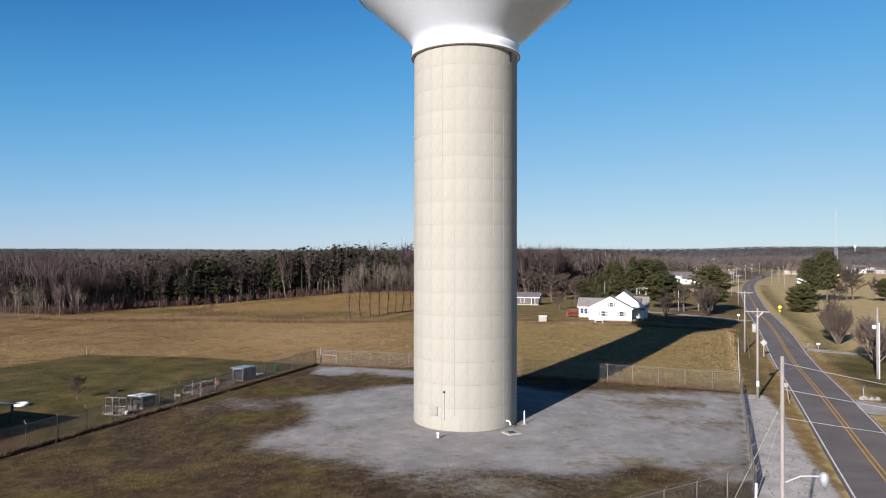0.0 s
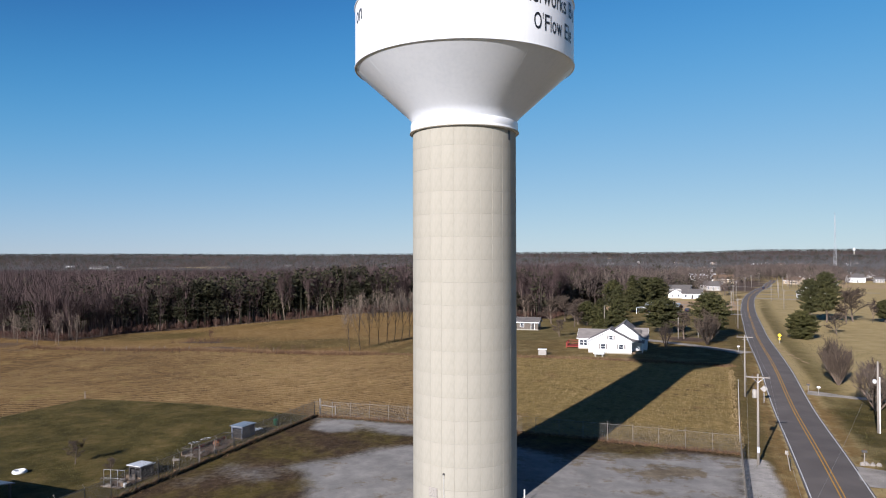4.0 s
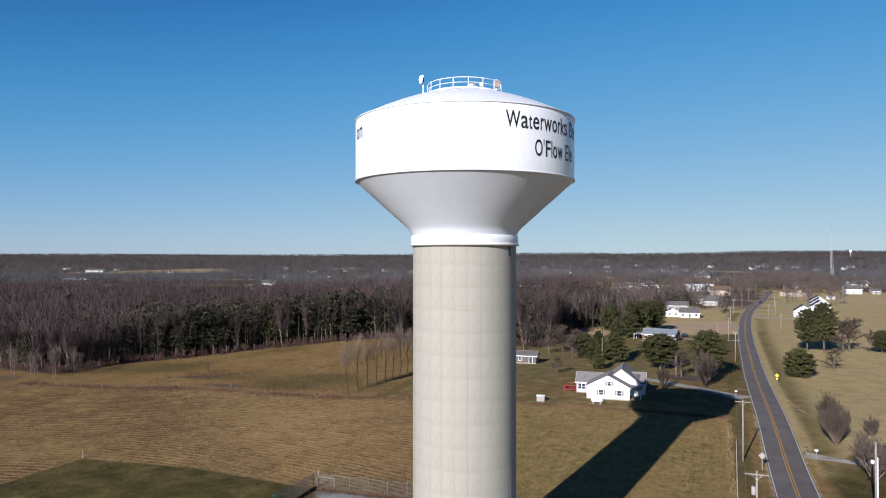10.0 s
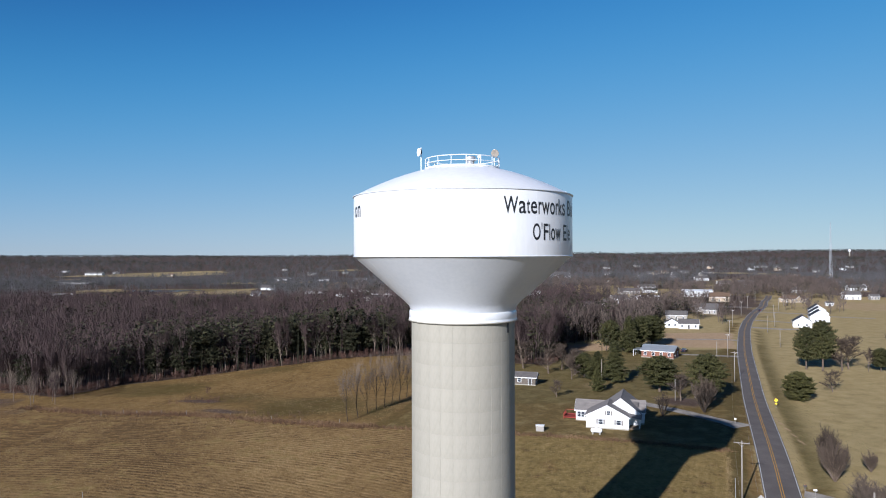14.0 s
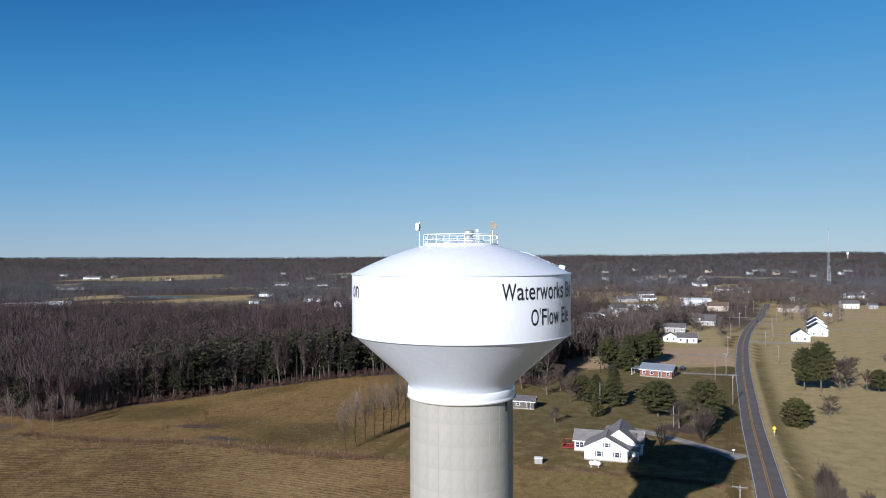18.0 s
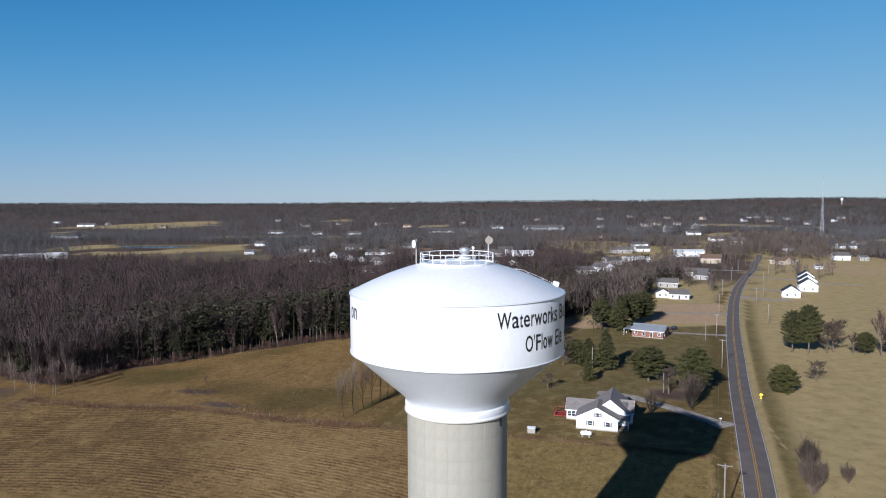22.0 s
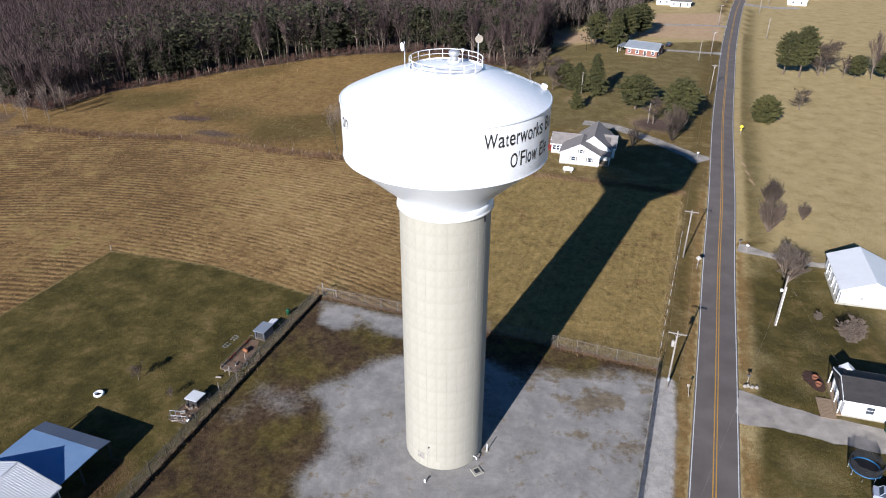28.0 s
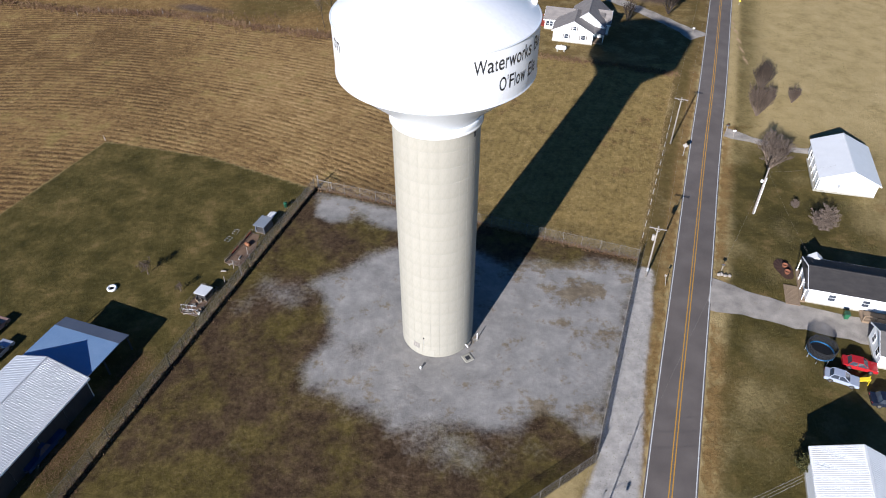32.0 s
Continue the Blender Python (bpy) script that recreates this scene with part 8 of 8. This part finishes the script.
mailbox("dark mailbox beside stones at a drive mouth", 42.9, 12.9, 72, SHUTTER)
mailbox("white mailbox at a narrow drive", 57.2, 51.8, 72, WHITE_PAINT)
mailbox("black mailbox at a narrow drive", 56.4, 53.6, 72, SHUTTER)
mailbox("white mailbox at the farmhouse drive", 62.0, 98.2, 250, WHITE_PAINT)
for k, (x, y) in enumerate(((42.6, 12.0), (43.1, 11.7), (43.7, 11.6), (42.2, 11.9))):
    st = Shape()
    rr = random.Random(k)
    st.lathe([(0, -0.05), (0.3, -0.05), (0.30, 0.1), (0.22, 0.2), (0.1, 0.3), (0, 0.3)], 9)
    st.v = [(px * rr.uniform(0.8, 1.2) + x, py * rr.uniform(0.8, 1.2) + y, pz * rr.uniform(0.8, 1.2) + HZ(x, y)) for px, py, pz in st.v]
    solid("stone", st, POLE_WOOD, "pale stone beside a mailbox", "stone", group="stones by the mailbox")
for k, (x, y) in enumerate(((-96.0, 116.5), (-91.0, 118.5), (-87.0, 117.6), (-83.0, 117.2), (-80.0, 117.0), (-73.0, 116.0), (-60.0, 112.0), (-48.0, 107.0), (-40.0, 104.0), (-65.2, 52.8), (-30.0, 101.5))):
    stake = thing("fence_stake", "weathered wooden stake in the field", "stake", x, y, None, 20 * k, "stakes along the field")
    part("stake", Shape().tube((0, 0, -0.2), (0.05, 0, 1.15), 0.07, 0.06, 6), POLE_WOOD, stake)
    part("stake_band", Shape().lathe([(0.075, 0.9), (0.08, 0.93), (0.075, 0.96)], 6, 0.04, 0), GALV, stake)
for k in range(13):
    f = k / 12
    x, y = 31.6 + 13.5 * f, 18.5 + 36.0 * f
    stake = thing("fence_stake", "thin steel stake along the field edge", "stake", x + 1.0, y + 2, None, 0, "stakes along the field")
    part("stake", Shape().tube((0, 0, -0.2), (0, 0, 1.2), 0.035, 0.035, 6), STEEL, stake)


# ---- vehicles ----
def car(label, x, y, turn, paint, L=4.5, W=1.8, h=1.45, cabin=(0.28, 0.86), name="car"):
    ob = thing(name, label, "car", x, y, None, turn)
    hw = W / 2
    low, belt = 0.28, h * 0.62
    side = [(-L / 2, low + 0.1), (-L / 2 + 0.12, low), (L / 2 - 0.12, low), (L / 2, low + 0.15), (L / 2, belt * 0.82), (L / 2 - 0.1, belt * 0.93), (-L / 2 + (1 - cabin[0]) * L * 0.98, belt), (-L / 2 + 0.15, belt), (-L / 2, belt * 0.9)]
    s = Shape().prism([(px, -hw, pz) for px, pz in side], (0, W, 0))
    s.v = [(px, py * (0.93 if pz < 0.35 else 1.0), pz) for px, py, pz in s.v]
    body = part("body", s, paint, ob)
    x0, x1 = -L / 2 + (1 - cabin[1]) * L, -L / 2 + (1 - cabin[0]) * L
    c = Shape().add([(x0, -hw * 0.94, belt), (x1, -hw * 0.94, belt), (x1, hw * 0.94, belt), (x0, hw * 0.94, belt), (x0 + 0.35, -hw * 0.76, h), (x1 - 0.75, -hw * 0.76, h), (x1 - 0.75, hw * 0.76, h), (x0 + 0.35, hw * 0.76, h)],
                    [(4, 5, 6, 7), (0, 1, 5, 4), (1, 2, 6, 5), (2, 3, 7, 6), (3, 0, 4, 7)])
    part("cabin_glass", c, PANE, ob)
    part("roof", Shape().box(x0 + 0.32, -hw * 0.78, h - 0.03, x1 - 0.72, hw * 0.78, h + 0.03, 0.02), paint, ob)
    for sg in (-1, 1):
        for a, b in (((x0, sg * hw * 0.945, belt), (x0 + 0.35, sg * hw * 0.77, h)), ((x1, sg * hw * 0.945, belt), (x1 - 0.75, sg * hw * 0.77, h)), (((x0 + x1) / 2 - 0.1, sg * hw * 0.945, belt), ((x0 + x1) / 2 - 0.15, sg * hw * 0.77, h))):
            part("pillar", Shape().tube(a, b, 0.045, 0.04, 5), paint, ob)
    for sx in (-L * 0.3, L * 0.31):
        for sg in (-1, 1):
            m = pose(sx, sg * (hw - 0.08), 0.32, 90, 0, 0)
            w = part("wheel", Shape().lathe([(0.2, -0.11), (0.3, -0.11), (0.33, -0.07), (0.33, 0.07), (0.3, 0.11), (0.2, 0.11)], 20).turned(m), RUBBER, ob)
            part("rim", Shape().lathe([(0, -0.09), (0.2, -0.09), (0.2, 0.09), (0, 0.09)], 14).turned(m), CHROME, w)
    for sg in (-1, 1):
        part("headlight", Shape().box(L / 2 - 0.08, sg * hw * 0.72 - 0.18, belt * 0.68, L / 2 + 0.012, sg * hw * 0.72 + 0.18, belt * 0.86, 0.02), CHROME, body)
        part("tail_light", Shape().box(-L / 2 - 0.012, sg * hw * 0.75 - 0.16, belt * 0.68, -L / 2 + 0.06, sg * hw * 0.75 + 0.16, belt * 0.88, 0.02), RED_PAINT, body)
    return ob


ICE = material("silver_blue_car_paint", [(0.36, 0.40, 0.48), (0.42, 0.46, 0.54)], 0.2, 2, 30, 0.0, metal=0.3)
DULL_PINK = material("faded_pink_paint", [(0.22, 0.133, 0.106), (0.29, 0.186, 0.151)], 0.7, 1.2, 12, 0.05)
RED = material("red_car_paint", [(0.286, 0.012, 0.015), (0.340, 0.018, 0.021)], 0.25, 2, 30, 0.0)
NAVY = material("dark_blue_paint", [(0.010, 0.014, 0.024), (0.014, 0.019, 0.034)], 0.2, 2, 30, 0.0)
BLUE = material("blue_paint", [(0.016, 0.030, 0.075), (0.022, 0.040, 0.092)], 0.25, 2, 30, 0.0)
car("silver-blue car parked on grass by a trampoline", 51.6, -8.2, -26, ICE, 4.1, 1.65, 1.4)
car("red car with parts on it parked behind a trampoline", 54.9, -6.0, -20, RED, 4.2, 1.65, 1.4)
car("dark blue car parked near the barn", 56.0, -11.9, -12, NAVY, 4.6)
car("dark blue pickup parked in the barn's shade", -46.7, -17.6, 251, BLUE, 5.9, 1.9, 1.7, (0.3, 0.62), "pickup_truck")
car("silver car parked beyond the carport", -59.6, -2.2, 72, ICE)
# car shape added in place of a pinkish flatbed
car("pink car shape standing in for a flatbed on the lawn", -62.3, 2.2, 72, DULL_PINK)
car("dark car parked by the brick house", 88.5, 221.0, 60, NAVY)
car("dark car on the road far off", 203.6, 425.5, 65, NAVY)
yel = thing("toy_slide", "yellow plastic play slide on grass", "slide", 54.3, -8.5, None, -20)
part("slide_bed", Shape().prism([(-0.9, -0.3, 0.1), (0.6, -0.3, 0.95), (0.6, -0.3, 1.05), (-0.9, -0.3, 0.2)], (0, 0.6, 0)), YELLOW, yel)
part("ladder", Shape().tube((0.6, -0.28, 0), (0.6, -0.28, 1.2), 0.04).tube((0.6, 0.28, 0), (0.6, 0.28, 1.2), 0.04).tube((0.6, -0.28, 0.4), (0.6, 0.28, 0.4), 0.03).tube((0.6, -0.28, 0.75), (0.6, 0.28, 0.75), 0.03), YELLOW, yel)

tr = thing("trampoline", "round blue trampoline with a safety net", "trampoline", 50.6, -3.9, None, 0)
part("mat", Shape().lathe([(0, 0.82), (1.58, 0.84)], 40), RUBBER, tr, "black jumping mat")
part("edge_pad", Shape().lathe([(1.56, 0.84), (1.58, 0.9), (1.74, 0.9), (1.78, 0.85), (1.74, 0.8)], 40), material("blue_vinyl", [(0.020, 0.109, 0.245), (0.034, 0.150, 0.306)], 0.45, 3, 30, 0.0), tr, "blue padded rim")
for k in range(8):
    a = k * math.pi / 4 + 0.2
    c, s_ = math.cos(a), math.sin(a)
    part("leg", Shape().tube((1.72 * c, 1.72 * s_, 0), (1.72 * c, 1.72 * s_, 0.85), 0.03), STEEL, tr)
    part("net_pole", Shape().tube((1.78 * c, 1.78 * s_, 0.3), (1.84 * c, 1.84 * s_, 2.3), 0.03), RUBBER, tr)
net = Shape()
for k in range(120):
    a = k * math.pi / 60
    net.tube((1.72 * math.cos(a), 1.72 * math.sin(a), 0.9), (1.78 * math.cos(a), 1.78 * math.sin(a), 2.05 + 0.22 * abs(math.cos(4 * (a - 0.2)))), 0.013, 0.013, 3, caps=False)
for k in range(16):
    net.ring(0, 0, 0.95 + 0.07 * k, 1.76, 0.013, 30)
tagged(part("net", net, RUBBER, tr, "dark mesh safety net"), kind="stuff")

# far landmarks
mast = thing("radio_mast", "tall guyed lattice radio mast far off", "radio mast", 524.0, 953.0)
lat = Shape()
for k in range(3):
    a = k * 2.094
    part("mast_leg", Shape().tube((2.6 * math.cos(a), 2.6 * math.sin(a), -2), (0.5 * math.cos(a), 0.5 * math.sin(a), 82), 0.2, 0.14, 5), STEEL, mast)
for j in range(26):
    z0, z1 = 78 * j / 26, 78 * (j + 1) / 26
    r0, r1 = 2.55 - 2.0 * j / 26, 2.55 - 2.0 * (j + 1) / 26
    for k in range(3):
        a, b = k * 2.094, (k + 1) * 2.094
        lat.tube((r0 * math.cos(a), r0 * math.sin(a), z0), (r1 * math.cos(b), r1 * math.sin(b), z1), 0.07, 0.07, 4, caps=False)
part("lattice", lat, STEEL, mast)
part("antenna", Shape().tube((0, 0, 80), (0, 0, 87), 0.12, 0.05, 6), RED_PAINT, mast)
ft = thing("far_water_tower", "pale water tower standing on the far horizon", "water tower", 1560.0, 2818.0)
part("shaft", Shape().lathe([(2.4, -6), (2.3, 17)], 20), CONCRETE, ft, flat=False)
part("tank", Shape().lathe([(2.3, 16.5), (4.4, 19), (4.6, 20), (4.6, 25), (4.2, 26), (2, 27.2), (0, 27.4)], 28), TANK_WHITE, ft, flat=False)

# ---- tufts and stalks ----
def tufts(name, n, place, mat, label, lo, hi, blades=5, seed=0, lean=0.6, width=0.05):
    rgx = np.random.RandomState(seed)
    tv, tf = [], []
    for k in range(blades):
        a = 2 * math.pi * k / blades + rgx.uniform(-0.5, 0.5)
        d = np.array([math.cos(a), math.sin(a)])
        q = np.array([-d[1], d[0]]) * width
        b = d * 0.08
        t = d * lean * rgx.uniform(0.6, 1.2)
        i = len(tv)
        tv += [(*(b - q), -0.03), (*(b + q), -0.03), (*t, rgx.uniform(0.6, 1.0))]
        tf.append((i, i + 1, i + 2))
    p = place(rgx, n)
    h = rgx.uniform(lo, hi, len(p))
    return plant_many(name, p, h, h, [(np.array(tv), np.array(tf))], mat, label, seed)


def in_poly(poly, x0, x1, y0, y1, extra=None):
    def place(rgx, n):
        p = np.stack([rgx.uniform(x0, x1, n), rgx.uniform(y0, y1, n)], -1)
        ok = inside(p[:, 0], p[:, 1], poly, 0.5) > 0.8
        if extra is not None:
            ok &= extra(p[:, 0], p[:, 1], rgx.uniform(0, 1, n))
        return p[ok]
    return place


tagged(tufts("weed_tufts", 52000, in_poly(COMPOUND, -42, 30, -30, 35, lambda x, y, u: (gravel(x, y) < 0.4) & (waves(x, y, 2.3, 2) + u > 0.45) & (np.hypot(x, y - 0.5) > 6)), WEED, "dry weed tufts in the fenced compound", 0.06, 0.22, 5, 3, 0.9, 0.06), category="grass")
tagged(tufts("stubble_stalks", 130000, in_poly(STUBBLE, -100, 52, 20, 118, lambda x, y, u: road_side(x, y) < -8.5), STRAW, "cut straw stalks standing in the stubble field", 0.08, 0.24, 4, 4, 0.8, 0.055), category="crop")
tagged(tufts("lawn_tufts", 42000, in_poly(LAWN, -78, -22, -25, 52, lambda x, y, u: waves(x, y, 3.1, 6) + u > 0.4), GREEN_GRASS, "uneven grass tufts on the lawn", 0.05, 0.15, 5, 5, 0.9, 0.06), category="grass")
tagged(tufts("verge_grass", 42000, lambda r, n: (lambda p: p[(np.abs(road_side(p[:, 0], p[:, 1])) > 3.7) & (road_side(p[:, 0], p[:, 1]) > -8) & (inside(p[:, 0], p[:, 1], COMPOUND, 0.5) < 0.1) & (waves(p[:, 0], p[:, 1], 3.7, 2) > -0.35)])(np.stack([r.uniform(14, 92, n), r.uniform(-24, 120, n)], -1)), GREEN_GRASS, "rough winter grass along the road", 0.05, 0.2, 5, 6, 0.9, 0.06), category="grass")


def along_line(pts, wide):
    def place(r, n):
        out = []
        for k in range(n):
            i = r.randint(len(pts) - 1)
            f = r.rand()
            (ax, ay), (bx, by) = pts[i], pts[i + 1]
            out.append((ax + (bx - ax) * f + r.normal(0, wide), ay + (by - ay) * f + r.normal(0, wide)))
        return np.array(out)
    return place


tagged(tufts("rank_grass", 2200, along_line([(-124.0, 128.0), (-103.0, 121.0), (-86.0, 118.0), (-69.0, 115.0), (-52.0, 108.0), (-34.0, 100.5), (-22.0, 97.0)], 1.1), RANK, "rank brown grass along the field ditch", 0.4, 1.1, 6, 8, 0.6, 0.06), category="grass")
tagged(tufts("field_edge_grass", 1500, along_line([(31.4, 17.0), (38.0, 36.0), (44.6, 55.0), (50.5, 72.0)], 0.35), STRAW, "dry grass along the field edge", 0.08, 0.24, 6, 9, 0.6, 0.06), category="grass")
tagged(tufts("yard_edge_grass", 2600, along_line([(-22.0, 97.0), (5.0, 89.0), (24.0, 84.5), (40.0, 80.0), (52.0, 76.0)], 0.8), RANK, "rank grass between stubble and yard", 0.2, 0.6, 6, 10, 0.6, 0.06), category="grass")
tagged(tufts("fence_grass", 4200, along_line([FENCE_W0, FENCE_W1, FENCE_E1], 0.35), RANK, "dead grass along the chain-link fence", 0.15, 0.5, 6, 11, 0.6, 0.06), category="grass")
tagged(tufts("barn_side_grass", 8000, along_line([(-45.5, -22.0), (-39.5, -3.0)], 1.2), RANK, "brown rank grass beside the barn", 0.08, 0.2, 6, 12, 0.9, 0.05), category="grass")
tagged(tufts("meadow_tufts", 60000, in_poly(MEADOW, -124, 18, 96, 203, lambda x, y, u: waves(x, y, 4.1, 6) + 0.6 * waves(x, y, 11, 2) + u > 0.35), STRAW, "dry grass tufts in the mown meadow", 0.08, 0.26, 4, 13, 0.8, 0.08), category="grass")
tagged(tufts("yard_tufts", 36000, in_poly(YARD, -22, 112, 80, 228, lambda x, y, u: waves(x, y, 3.7, 1) + u > 0.5), WEED, "withered grass tufts round the farmyard", 0.06, 0.2, 4, 14, 0.9, 0.08), category="grass")
